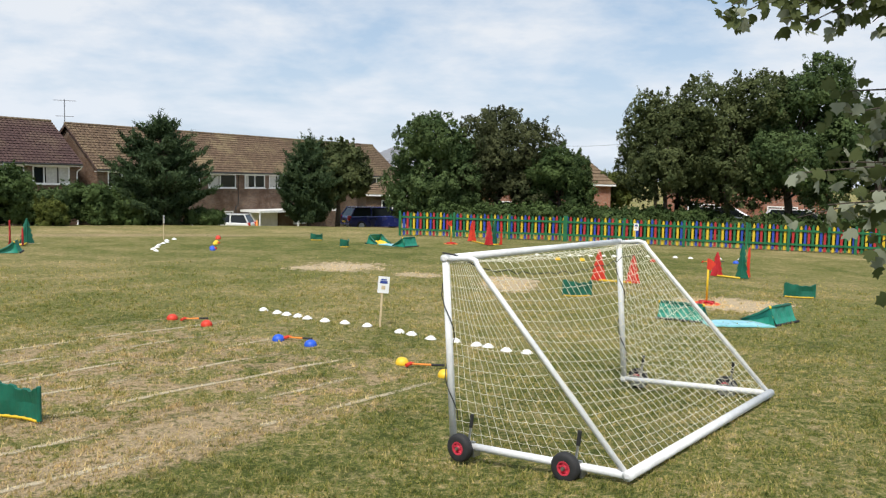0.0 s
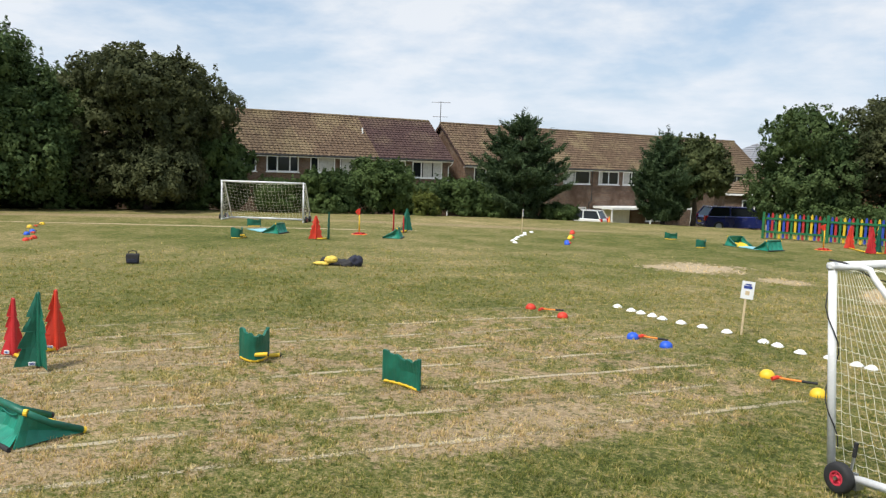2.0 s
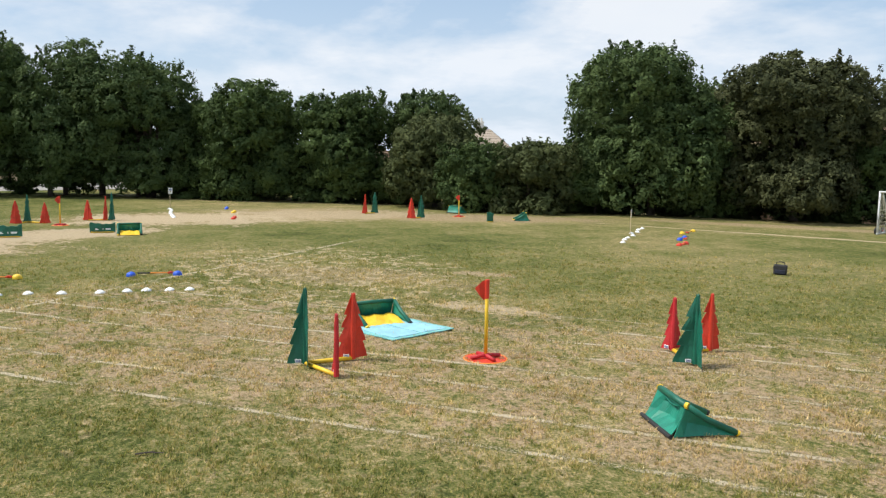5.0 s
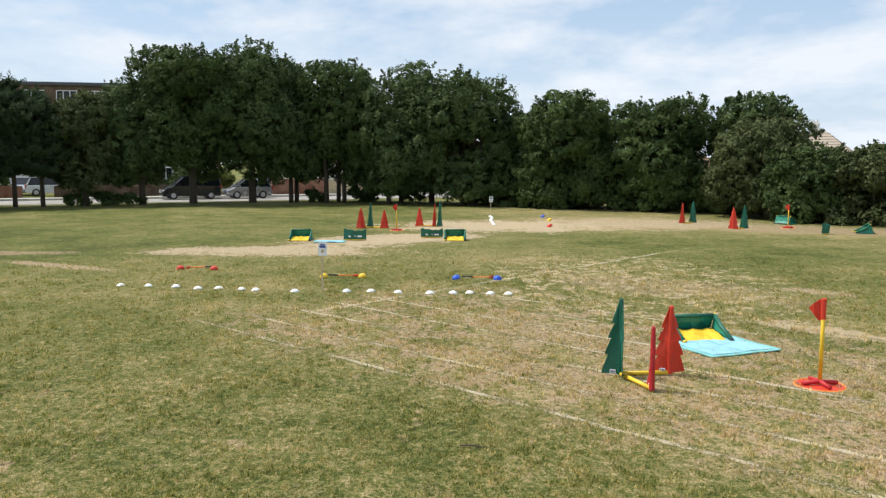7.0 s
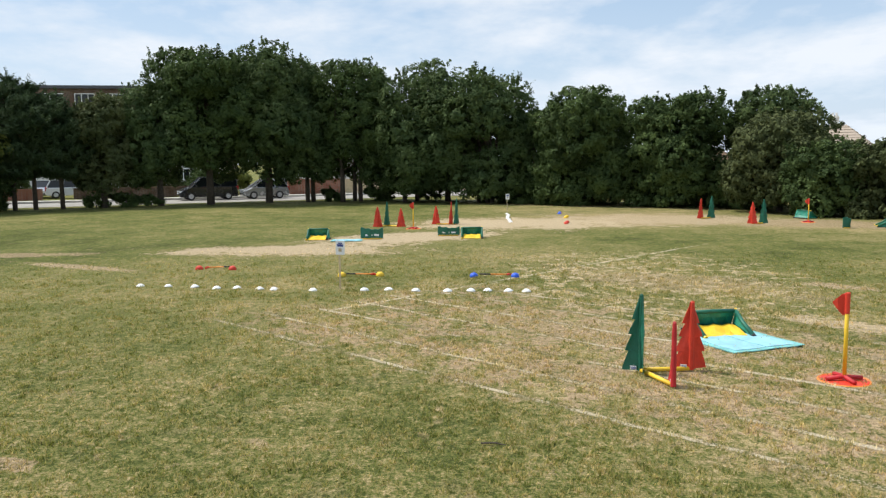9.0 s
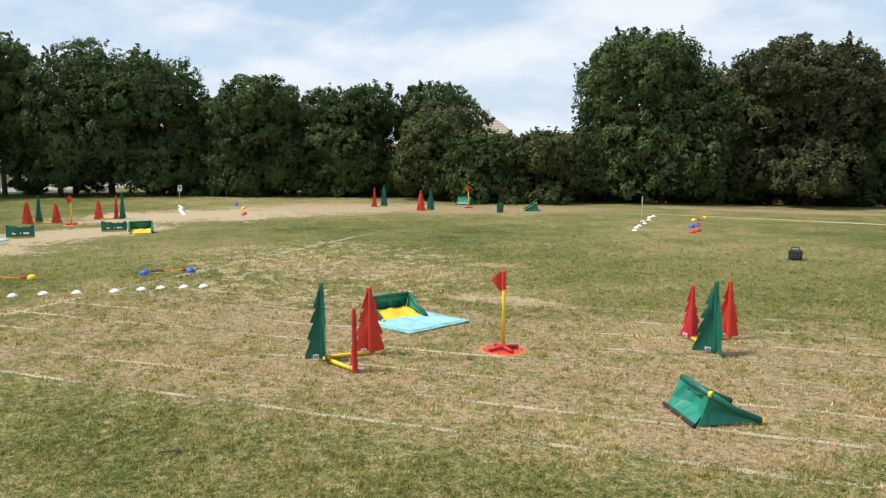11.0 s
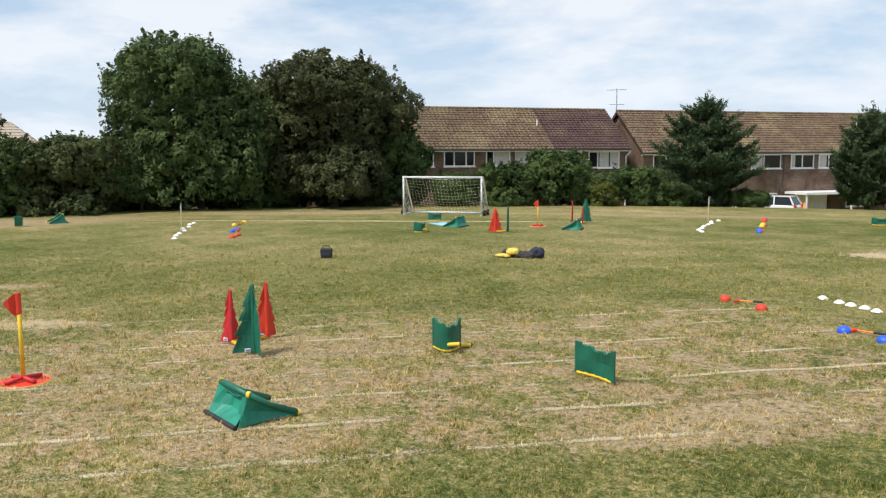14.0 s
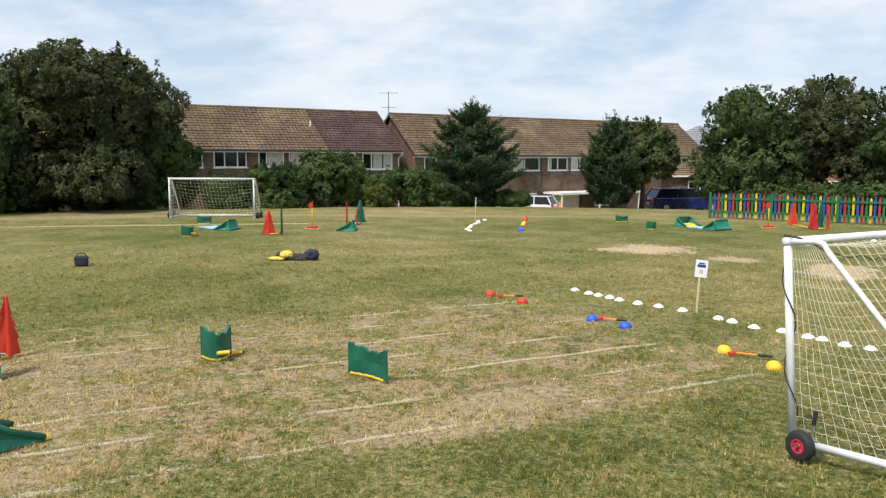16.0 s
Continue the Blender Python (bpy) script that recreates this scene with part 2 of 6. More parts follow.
    col = n.mix(n.math("MULTIPLY", spots, n.step(tuft, 0.38, 0.55)), col, (0.52, 0.415, 0.265))
    # worn chalk lines, broken up
    k = n.math("DIVIDE", n.math("SUBTRACT", v, LANE_0), LANE_W)
    wob = n.math("MULTIPLY_ADD", n.noise(0.8, 2, 0.5, p), 0.16, -0.08)
    near = n.math("ABSOLUTE", n.math("SUBTRACT", n.math("ADD", k, wob), n.math("ROUND", k)))
    ragged = n.math("ADD", near, n.math("MULTIPLY_ADD", tuft, 0.09, -0.045))
    line = n.math("SUBTRACT", 1.0, n.step(ragged, 0.026, 0.062))
    inside = n.math("MULTIPLY", n.step(k, -0.4, -0.3), n.math("SUBTRACT", 1.0, n.step(k, LANES - 1.4, LANES - 0.6)))
    inside = n.math("MULTIPLY", inside, n.math("SUBTRACT", 1.0, n.step(n.math("ABSOLUTE", n.math("ADD", u, 2.6)), 10.0, 11.0)))
    # one older line runs across the field
    w2 = n.math("MULTIPLY_ADD", x, 0.675, n.math("MULTIPLY_ADD", y, 0.737, 12.3))
    old = n.math("SUBTRACT", 1.0, n.step(n.math("ABSOLUTE", n.math("ADD", w2, wob)), 0.03, 0.07))
    old = n.math("MULTIPLY", old, n.math("MULTIPLY", n.step(x, -28, -27), n.math("SUBTRACT", 1.0, n.step(x, -15.5, -15.0))))
    line = n.math("MAXIMUM", n.math("MULTIPLY", line, inside), old)
    along = n.tree.nodes.new("ShaderNodeCombineXYZ")
    n.put(along.inputs[0], n.math("MULTIPLY", u, 0.55))
    n.put(along.inputs[1], n.math("MULTIPLY", n.math("ROUND", k), 3.7))
    gone = n.noise(1.0, 3, 0.6, along.outputs[0])
    worn = n.step(n.math("MULTIPLY_ADD", n.math("MULTIPLY_ADD", gone, 0.75, n.math("MULTIPLY", n.noise(3.3, 3, 0.65, p), 0.35)), 1.0, n.math("MULTIPLY", fine, 0.5)), 0.72, 0.86)
    beside = n.math("MULTIPLY", n.math("SUBTRACT", 1.0, n.step(near, 0.05, 0.11)), inside)
    col = n.mix(n.math("MULTIPLY", n.math("MULTIPLY", beside, n.step(mid, 0.30, 0.5)), 0.4), col, (0.085, 0.088, 0.028))
    col = n.mix(n.math("MULTIPLY", n.math("MULTIPLY", line, worn), 0.85), col, (0.60, 0.51, 0.37))
    return col, bare, small, fine


def turf(name):
    n = Nodes(name)
    col, bare, small, fine = turf_colour(n)
    n.bump(n.math("MULTIPLY_ADD", small, 1.0, n.math("MULTIPLY", fine, 1.4)), 0.85, 0.045)
    return n.done(col, 0.95, 0, 0.12)


def blade(name):
    n = Nodes(name)
    col, bare, small, fine = turf_colour(n)
    isl = n.island()
    col = n.mix(n.math("MULTIPLY", n.step(isl, 0.5, 0.95), 0.5), col, (0.31, 0.255, 0.13))
    col = n.mix(n.math("MULTIPLY", n.step(n.math("SUBTRACT", 1.0, isl), 0.5, 0.95), 0.45), col, (0.100, 0.120, 0.030))
    n.done(n.mix(1.0, col, (1.75, 1.7, 1.5), "MULTIPLY"), 0.8, 0, 0.2)
    tr = n.tree.nodes.new("ShaderNodeBsdfTranslucent")
    n.put(tr.inputs["Color"], n.mix(1.0, col, (1.9, 1.85, 1.5), "MULTIPLY"))
    ms = n.tree.nodes.new("ShaderNodeMixShader")
    ms.inputs[0].default_value = 0.4
    n.tree.links.new(n.bsdf.outputs[0], ms.inputs[1])
    n.tree.links.new(tr.outputs[0], ms.inputs[2])
    n.tree.links.new(ms.outputs[0], n.out.inputs["Surface"])
    return n.mat


M_TURF, M_BLADE = turf("half dried turf"), blade("grass blades")
M_WHITE = plain("white painted aluminium", (0.72, 0.73, 0.74), 0.45, 0, 0.14, 3, 40, 0.05)
M_CORD = plain("cream net cord", (0.80, 0.77, 0.62), 0.8, 0, 0.15, 9, 80, 0.1)
M_BLACK = plain("black rubber", (0.022, 0.022, 0.024), 0.75, 0, 0.3, 12, 90, 0.2)
M_HUB = plain("red painted hub", (0.55, 0.04, 0.07), 0.45, 0, 0.2)
M_ZINC = plain("galvanised steel", (0.45, 0.46, 0.47), 0.4, 0.9, 0.2)
M_RED = plain("red coated fabric", (0.62, 0.042, 0.018), 0.55, 0, 0.18, 5, 70, 0.25)
M_DRED = plain("dark red foam", (0.47, 0.018, 0.024), 0.55, 0, 0.18, 5, 70, 0.2)
M_GREEN = plain("green coated fabric", (0.012, 0.225, 0.152), 0.5, 0, 0.25, 5, 70, 0.3)
M_DGREEN = plain("dark green coated fabric", (0.006, 0.120, 0.075), 0.5, 0, 0.25, 5, 70, 0.3)
M_YELLOW = plain("yellow plastic", (0.80, 0.52, 0.03), 0.5, 0, 0.12, 5, 50, 0.1)
M_ORANGE = plain("orange plastic", (0.80, 0.24, 0.03), 0.5, 0, 0.12)
M_BLUE = plain("blue plastic", (0.02, 0.10, 0.60), 0.45, 0, 0.12)
M_MAT = plain("pale blue foam mat", (0.27, 0.53, 0.63), 0.75, 0, 0.2, 4, 50, 0.2)
M_MATEDGE = plain("sea green mat cloth", (0.18, 0.46, 0.45), 0.75, 0, 0.2, 4, 50, 0.2)
M_LABEL = plain("white label", (0.80, 0.81, 0.82), 0.5, 0, 0.06)
M_PRINT = plain("dark blue print", (0.03, 0.06, 0.28), 0.6, 0, 0.1)
M_STAKE = plain("raw wood stake", (0.58, 0.46, 0.29), 0.8, 0, 0.2, 8, 90)
M_CONE = plain("white plastic cone", (0.86, 0.86, 0.84), 0.45, 0, 0.08)
M_BARK = plain("bark", (0.085, 0.068, 0.052), 0.9, 0, 0.4, 9, 45, 0.8)
M_LEAF_DARK = leafy("dark green leaves", (0.0264, 0.0488, 0.0158), (0.103, 0.1518, 0.0475))
M_LEAF_MID = leafy("green leaves", (0.0304, 0.0568, 0.0198), (0.1162, 0.1637, 0.0581))
M_LEAF_OLIVE = leafy("olive green leaves", (0.037, 0.0528, 0.0185), (0.1241, 0.1452, 0.0581))
M_LEAF_YEL = leafy("yellow green leaves", (0.042, 0.062, 0.016), (0.18, 0.20, 0.045))
M_LEAF_PURPLE = leafy("brownish green leaves", (0.0277, 0.037, 0.0158), (0.1109, 0.1214, 0.0528))
M_NEEDLE = leafy("pine needles", (0.0211, 0.0422, 0.0185), (0.0818, 0.1214, 0.0528), 0.15)
M_POPLAR = leafy("poplar leaves", (0.036, 0.052, 0.016), (0.115, 0.135, 0.052), 0.35)
M_POPLAR_UNDER = leafy("pale felted poplar leaves", (0.15, 0.17, 0.11), (0.36, 0.38, 0.29), 0.3)


# ---- building helpers ----
def mesh_object(name, verts, faces, material=None):
    """An object from numpy arrays of points and of equal-sided faces."""
    verts, faces = np.asarray(verts, dtype=np.float32), np.asarray(faces, dtype=np.int32)
    me = bpy.data.meshes.new(name)
    me.vertices.add(len(verts))
    me.vertices.foreach_set("co", verts.ravel())
    k = faces.shape[1]
    me.loops.add(faces.size)
    me.loops.foreach_set("vertex_index", faces.ravel())
    me.polygons.add(len(faces))
    me.polygons.foreach_set("loop_start", np.arange(len(faces), dtype=np.int32) * k)
    me.update(calc_edges=True)
    if material:
        me.materials.append(material)
    return new(name, me)


def part(name, bm, material, parent=None, label="", smooth=False):
    """Links a bmesh as one mesh object, under a thing or a part."""
    me = bpy.data.meshes.new(name)
    bmesh.ops.recalc_face_normals(bm, faces=bm.faces)
    bm.to_mesh(me)
    bm.free()
    if smooth:
        me.shade_smooth()
    me.materials.append(material)
    ob = new(name, me)
    if parent is not None:
        ob.parent = parent
    if label:
        tagged(ob, label)
    return ob


def thing(name, label, category, x=0.0, y=0.0, z=0.0, rz=0.0, group="", kind=""):
    ob = new(name)
    ob.matrix_basis = pose(x, y, z, 0, 0, rz)
    ob.empty_display_size = 0.1
    return tagged(ob, label, category, group, kind)


def box(bm, x0, y0, z0, x1, y1, z1, m=None, bevel=0.0):
    geo = bmesh.ops.create_cube(bm, size=1.0)
    vs = geo["verts"]
    mm = Matrix.Translation(((x0 + x1) / 2, (y0 + y1) / 2, (z0 + z1) / 2)) @ Matrix.Diagonal((x1 - x0, y1 - y0, z1 - z0, 1))
    bmesh.ops.transform(bm, matrix=(m @ mm) if m else mm, verts=vs)
    if bevel:
        es = list({e for v in vs for e in v.link_edges})
        bmesh.ops.bevel(bm, geom=es, offset=bevel, segments=2, affect="EDGES", profile=0.5)
    return bm


def tube(bm, pts, radii, sides=8, caps=True):
    """A swept tube through the points; radii one number or one a point."""
    pts = [Vector(p) for p in pts]
    if not isinstance(radii, (list, tuple)):
        radii = [radii] * len(pts)
    rings = []
    ref = Vector((0, 0, 1))
    for i, p in enumerate(pts):
        d = (pts[min(i + 1, len(pts) - 1)] - pts[max(i - 1, 0)]).normalized()
        a = d.cross(ref)
        if a.length < 0.05:
            a = d.cross(Vector((1, 0, 0)))
        a.normalize()
        b = d.cross(a)
        rings.append([bm.verts.new(p + (a * math.cos(2 * math.pi * k / sides) + b * math.sin(2 * math.pi * k / sides)) * radii[i]) for k in range(sides)])
    for r0, r1 in zip(rings, rings[1:]):
        for k in range(sides):
            bm.faces.new((r0[k], r0[(k + 1) % sides], r1[(k + 1) % sides], r1[k]))
    if caps:
        bm.faces.new(rings[0])
        bm.faces.new(rings[-1][::-1])
    return bm


def lathe(bm, profile, sides=20, m=None):
    """A turned shape about z from (radius, height) pairs."""
    rings = []
    for r, h in profile:
        if r < 1e-5:
            rings.append([bm.verts.new((0, 0, h))])
        else:
            rings.append([bm.verts.new((r * math.cos(2 * math.pi * k / sides), r * math.sin(2 * math.pi * k / sides), h)) for k in range(sides)])
    for r0, r1 in zip(rings, rings[1:]):
        for k in range(sides):
            a, b = k, (k + 1) % sides
            f = [r0[a % len(r0)], r0[b % len(r0)], r1[b % len(r1)], r1[a % len(r1)]]
            f = list(dict.fromkeys(f))
            if len(f) > 2:
                bm.faces.new(f)
    if m:
        bmesh.ops.transform(bm, matrix=m, verts=[v for r in rings for v in r])
    return bm


def sheet(bm, grid, thick=0.006):
    """A thin cloth from rows of points, with real thickness."""
    rows = [[Vector(p) for p in row] for row in grid]
    n, k = len(rows), len(rows[0])

    def normal(i, j):
        a = rows[min(i + 1, n - 1)][j] - rows[max(i - 1, 0)][j]
        b = rows[i][min(j + 1, k - 1)] - rows[i][max(j - 1, 0)]
        c = a.cross(b)
        return c.normalized() if c.length > 1e-9 else Vector((0, 0, 1))

    top = [[bm.verts.new(rows[i][j] + normal(i, j) * thick / 2) for j in range(k)] for i in range(n)]
    bot = [[bm.verts.new(rows[i][j] - normal(i, j) * thick / 2) for j in range(k)] for i in range(n)]
    for i in range(n - 1):
        for j in range(k - 1):
            bm.faces.new((top[i][j], top[i + 1][j], top[i + 1][j + 1], top[i][j + 1]))
            bm.faces.new((bot[i][j], bot[i][j + 1], bot[i + 1][j + 1], bot[i + 1][j]))
    rim = [(i, 0) for i in range(n)] + [(n - 1, j) for j in range(1, k)] + [(i, k - 1) for i in range(n - 2, -1, -1)] + [(0, j) for j in range(k - 2, 0, -1)]
    for (a, b), (c, d) in zip(rim, rim[1:] + rim[:1]):
        bm.faces.new((top[a][b], bot[a][b], bot[c][d], top[c][d]))
    return bm


def ease(x, lo, hi):
    k = np.clip((x - lo) / (hi - lo), 0, 1)
    return k * k * (3 - 2 * k)


# ---- ground ----
def ground_z(x, y):
    """Height of the ground: a level field, a rise behind the near goal, and a bank down to the terraces."""
    x, y = np.asarray(x, float), np.asarray(y, float)
    r, az = np.hypot(x, y), np.degrees(np.arctan2(-x, y))
    sector = ease(az, -12, 2) * (1 - ease(az, 52, 66))
    z = -2.2 * ease(r, 42, 68) * sector
    s = (x - 0.05) * 0.765 + (y - 7.85) * -0.64
    z = z + 0.27 * ease(s, 0.2, 2.6) * (1 - ease(r, 12, 16)) * ease(x, -1.5, 0.8)
    return z


def gz(x, y):
    return float(ground_z(x, y))


def build_ground():
    # polar sheet: fine near the middle, reaching far out
    rad = np.concatenate([np.arange(0.5, 16, 0.25), np.arange(16, 75, 1.0), np.geomspace(75, 3500, 24)])
    nseg = 240
    th = np.arange(nseg) * 2 * math.pi / nseg
    R, T = np.meshgrid(rad, th, indexing="ij")
    X, Y = R * np.cos(T), R * np.sin(T)
    Z = ground_z(X, Y)
    lump = 0.008 * np.sin(X * 1.9 + 1.3 * np.sin(Y * 1.1)) * np.sin(Y * 2.3 + 0.7 * np.sin(X * 1.7)) * (R < 60)
    verts = np.stack([X, Y, Z + lump], -1).reshape(-1, 3)
    i, j = np.meshgrid(np.arange(len(rad) - 1), np.arange(nseg), indexing="ij")
    a, b = i * nseg + j, i * nseg + (j + 1) % nseg
    faces = np.stack([a, a + nseg, b + nseg, b], -1).reshape(-1, 4)
    verts = np.vstack([verts, [[0, 0, 0]]])
    ob = mesh_object("ground", verts, faces, M_TURF)
    hub = len(verts) - 1
    me = ob.data
    bm = bmesh.new()
    bm.from_mesh(me)
    bm.verts.ensure_lookup_table()
    for k in range(nseg):
        bm.faces.new((bm.verts[k], bm.verts[(k + 1) % nseg], bm.verts[hub]))
    bmesh.ops.recalc_face_normals(bm, faces=bm.faces)
    bm.to_mesh(me)
    bm.free()
    me.shade_smooth()
    tagged(ob, "mown playing field of half-dried green and straw grass", "ground", kind="structure")


build_ground()


def build_grass():
    """Short blades, half of them loose and half in tufts, thinning out with distance."""
    rng = np.random.default_rng(5)

    def scatter(n):
        r = 3.2 + 26.0 * rng.random(n) ** 1.5
        az = np.radians(-46 + 192 * rng.random(n))
        return -r * np.sin(az), r * np.cos(az)

    x, y = scatter(360000)
    kind = np.zeros(len(x))
    tx, ty = scatter(34000)
    per = 11
    tall = np.repeat(0.4 + 0.9 * rng.random(len(tx)), per)
    wide = np.repeat(0.018 + 0.034 * rng.random(len(tx)), per)
    x = np.concatenate([x, np.repeat(tx, per) + rng.normal(size=len(wide)) * wide])
    y = np.concatenate([y, np.repeat(ty, per) + rng.normal(size=len(wide)) * wide])
    kind = np.concatenate([kind, tall])
    r = np.hypot(x, y)
    patch = np.sin(x * 2.7 + 2 * np.sin(y * 1.3)) * np.sin(y * 3.1 + 2 * np.sin(x * 1.1))
    keep = rng.random(len(x)) < (0.7 + 0.3 * patch) * (1 - ease(r, 17, 28))
    x, y, r, kind = x[keep], y[keep], r[keep], kind[keep]
    n = len(x)
    z = ground_z(x, y) - 0.004
    h = (0.010 + 0.022 * rng.random(n) ** 2 + 0.022 * kind) * (1 + r / 40)
    w = (0.0035 + 0.005 * rng.random(n)) * (1 + r / 14)
    a, lean = rng.random(n) * 2 * math.pi, 0.9 * rng.random(n)
    d = rng.random(n) * 2 * math.pi
    v = np.empty((n, 3, 3), np.float32)
    v[:, 0] = np.stack([x - w * np.cos(a), y - w * np.sin(a), z], -1)
    v[:, 1] = np.stack([x + w * np.cos(a), y + w * np.sin(a), z], -1)
    v[:, 2] = np.stack([x + h * lean * np.cos(d), y + h * lean * np.sin(d), z + h], -1)
    ob = mesh_object("grass", v.reshape(-1, 3), np.arange(3 * n).reshape(-1, 3), M_BLADE)
    tagged(ob, "short mown grass blades, green mixed with dry straw", "grass", kind="stuff")


build_grass()


# ---- terraces of houses beyond the field ----
def brick_wall_material(name, a, b, mortar):
    n = Nodes(name)
    t = n.tree.nodes.new("ShaderNodeTexBrick")
    x, y, z = n.xyz(n.pos(True))
    c = n.tree.nodes.new("ShaderNodeCombineXYZ")
    n.put(c.inputs[0], n.math("ADD", x, y))
    n.put(c.inputs[1], z)
    n.put(t.inputs["Vector"], c.outputs[0])
    for k, val in (("Scale", 1.0), ("Mortar Size", 0.011), ("Brick Width", 0.225), ("Row Height", 0.075), ("Bias", -0.1)):
        t.inputs[k].default_value = val
    n.put(t.inputs["Color1"], a)
    n.put(t.inputs["Color2"], b)
    n.put(t.inputs["Mortar"], mortar)
    stain = n.noise(0.7, 5, 0.65, n.pos(True))
    col = n.mix(n.step(stain, 0.35, 0.75), t.outputs["Color"], tuple(q * 0.7 for q in a))
    n.bump(n.math("SUBTRACT", 1.0, t.outputs["Fac"]), 0.4, 0.01)
    return n.done(col, 0.9, 0, 0.2)


def roof_material(name, dark, lite, lichen):
    n = Nodes(name)
    p = n.pos(True)
    isl = n.island()
    big = n.noise(0.45, 4, 0.6, p)
    small = n.noise(7.0, 4, 0.65, p)
    spot = n.noise(3.4, 3, 0.7, p)
    col = n.mix(n.step(n.math("MULTIPLY_ADD", isl, 0.25, n.math("MULTIPLY_ADD", spot, 0.6, n.math("MULTIPLY", small, 0.6))), 0.45, 0.95), dark, lite)
    col = n.mix(n.math("MULTIPLY", n.step(n.math("MULTIPLY_ADD", small, 0.5, big), 0.70, 0.95), 0.65), col, lichen)
    n.bump(small, 0.4, 0.02)
    return n.done(col, 0.92, 0, 0.15)


def glass_material(name):
    n = Nodes(name)
    return n.done((0.012, 0.015, 0.017), 0.08, 0, 0.4)


M_BRICK = brick_wall_material("brown brick", (0.105, 0.060, 0.040), (0.225, 0.138, 0.088), (0.22, 0.19, 0.16))
M_BRICK_RED = brick_wall_material("red brick", (0.30, 0.11, 0.065), (0.38, 0.16, 0.09), (0.34, 0.29, 0.25))
M_TILE_TAN = roof_material("lichened tan tiles", (0.082, 0.056, 0.040), (0.215, 0.150, 0.100), (0.27, 0.215, 0.125))
M_TILE_PALE = roof_material("pale weathered roof tiles", (0.26, 0.215, 0.17), (0.40, 0.34, 0.28), (0.34, 0.29, 0.21))
M_TILE_BROWN = roof_material("brown tiles", (0.078, 0.056, 0.040), (0.185, 0.132, 0.086), (0.22, 0.175, 0.10))
M_TILE_DARK = roof_material("dark plum tiles", (0.055, 0.034, 0.034), (0.12, 0.075, 0.068), (0.15, 0.11, 0.08))
M_SLATE = roof_material("grey slates", (0.17, 0.18, 0.20), (0.27, 0.28, 0.31), (0.24, 0.24, 0.25))
M_PVC = plain("white window plastic", (0.80, 0.80, 0.79), 0.45, 0, 0.08, 2, 30, 0.05)
M_GLASS = glass_material("window glass")
M_CURTAIN = plain("pale curtain", (0.48, 0.47, 0.44), 0.9, 0, 0.2, 6, 30, 0.3)
M_RENDER = plain("white wall render", (0.72, 0.70, 0.66), 0.9, 0, 0.15, 1.5, 40, 0.2)
M_STEEL = plain("dark steel", (0.10, 0.10, 0.11), 0.5, 0.6, 0.2)
M_PIPE = plain("black drain pipe", (0.03, 0.03, 0.03), 0.5, 0, 0.2)

HOUSE = radians(54)
HD, HM = Vector((math.cos(HOUSE), math.sin(HOUSE), 0)), Vector((-math.sin(HOUSE), math.cos(HOUSE), 0))
HOUSE_AT = Vector((-24.10, 54.95, 0))   # foot of the front eaves between the two terraces


def tiled_slope(parent, material, u0, u1, y0, z0, y1, z1, courses, seed):
    """Overlapping courses of pantiles: every course a wavy strip that laps the one below."""
    k = max(2, int((u1 - u0) / 0.15))
    dy, dz = (y1 - y0) / courses, (z1 - z0) / courses
    nrm = Vector((0, -dz, dy)).normalized() * (1 if dy > 0 else -1)
    if nrm.z < 0:
        nrm = -nrm
    rng = random.Random(seed)
    for c in range(courses):
        bm = bmesh.new()
        lift = rng.uniform(-0.006, 0.006)
        low, high = [], []
        for i in range(k + 1):
            u = u0 + (u1 - u0) * i / k
            wave = (0.022 if i % 2 else -0.022) + lift
            p = Vector((u, y0 + dy * c, z0 + dz * c)) + nrm * (0.075 + wave)
            q = Vector((u, y0 + dy * (c + 1.12), z0 + dz * (c + 1.12))) + nrm * (0.02 + wave * 0.8)
            low.append(bm.verts.new(p))
            high.append(bm.verts.new(q))
        foot = [bm.verts.new(v.co - nrm * 0.06) for v in low]
        for i in range(k):
            bm.faces.new((low[i], low[i + 1], high[i + 1], high[i]))
            bm.faces.new((foot[i], foot[i + 1], low[i + 1], low[i]))
        part("tile_course", bm, material, parent)


def window_unit(parent, u0, u1, z0, z1, bars, curtain, depth=0.10):
    """A white window in a front wall at y = 0: frame, sill, panes."""
    w = thing("window", "", "", u0, 0, z0)
    w.parent = parent
    W, H = u1 - u0, z1 - z0
    f = 0.075
    bm = bmesh.new()
    box(bm, 0, -0.03, 0, f, depth, H)
    box(bm, W - f, -0.03, 0, W, depth, H)
    box(bm, f, -0.03, 0, W - f, depth, f)
    box(bm, f, -0.03, H - f, W - f, depth, H)
    cuts = [0.0] + list(bars) + [1.0]
    for b in bars:
        box(bm, W * b - f / 2, -0.028, f, W * b + f / 2, depth - 0.01, H - f)
    part("window_frame", bm, M_PVC, w)
    bm = bmesh.new()
    box(bm, -0.06, -0.12, -0.06, W + 0.06, 0.02, -0.002)
    part("window_sill", bm, M_PVC, w)
    for a, b in zip(cuts, cuts[1:]):
        bm = bmesh.new()
        box(bm, W * a + f / 2 + 0.004, 0.03, f + 0.002, W * b - f / 2 - 0.004, 0.042, H - f - 0.002)
        part("pane", bm, M_GLASS, w)
    if curtain:
        for a, b in curtain:
            bm = bmesh.new()
            n = 14
            sheet(bm, [[(W * (a + (b - a) * i / n), 0.015 + 0.006 * (i % 2), zz) for i in range(n + 1)] for zz in (f, H - f)], 0.008)
            part("curtain", bm, M_CURTAIN, w)
    return w


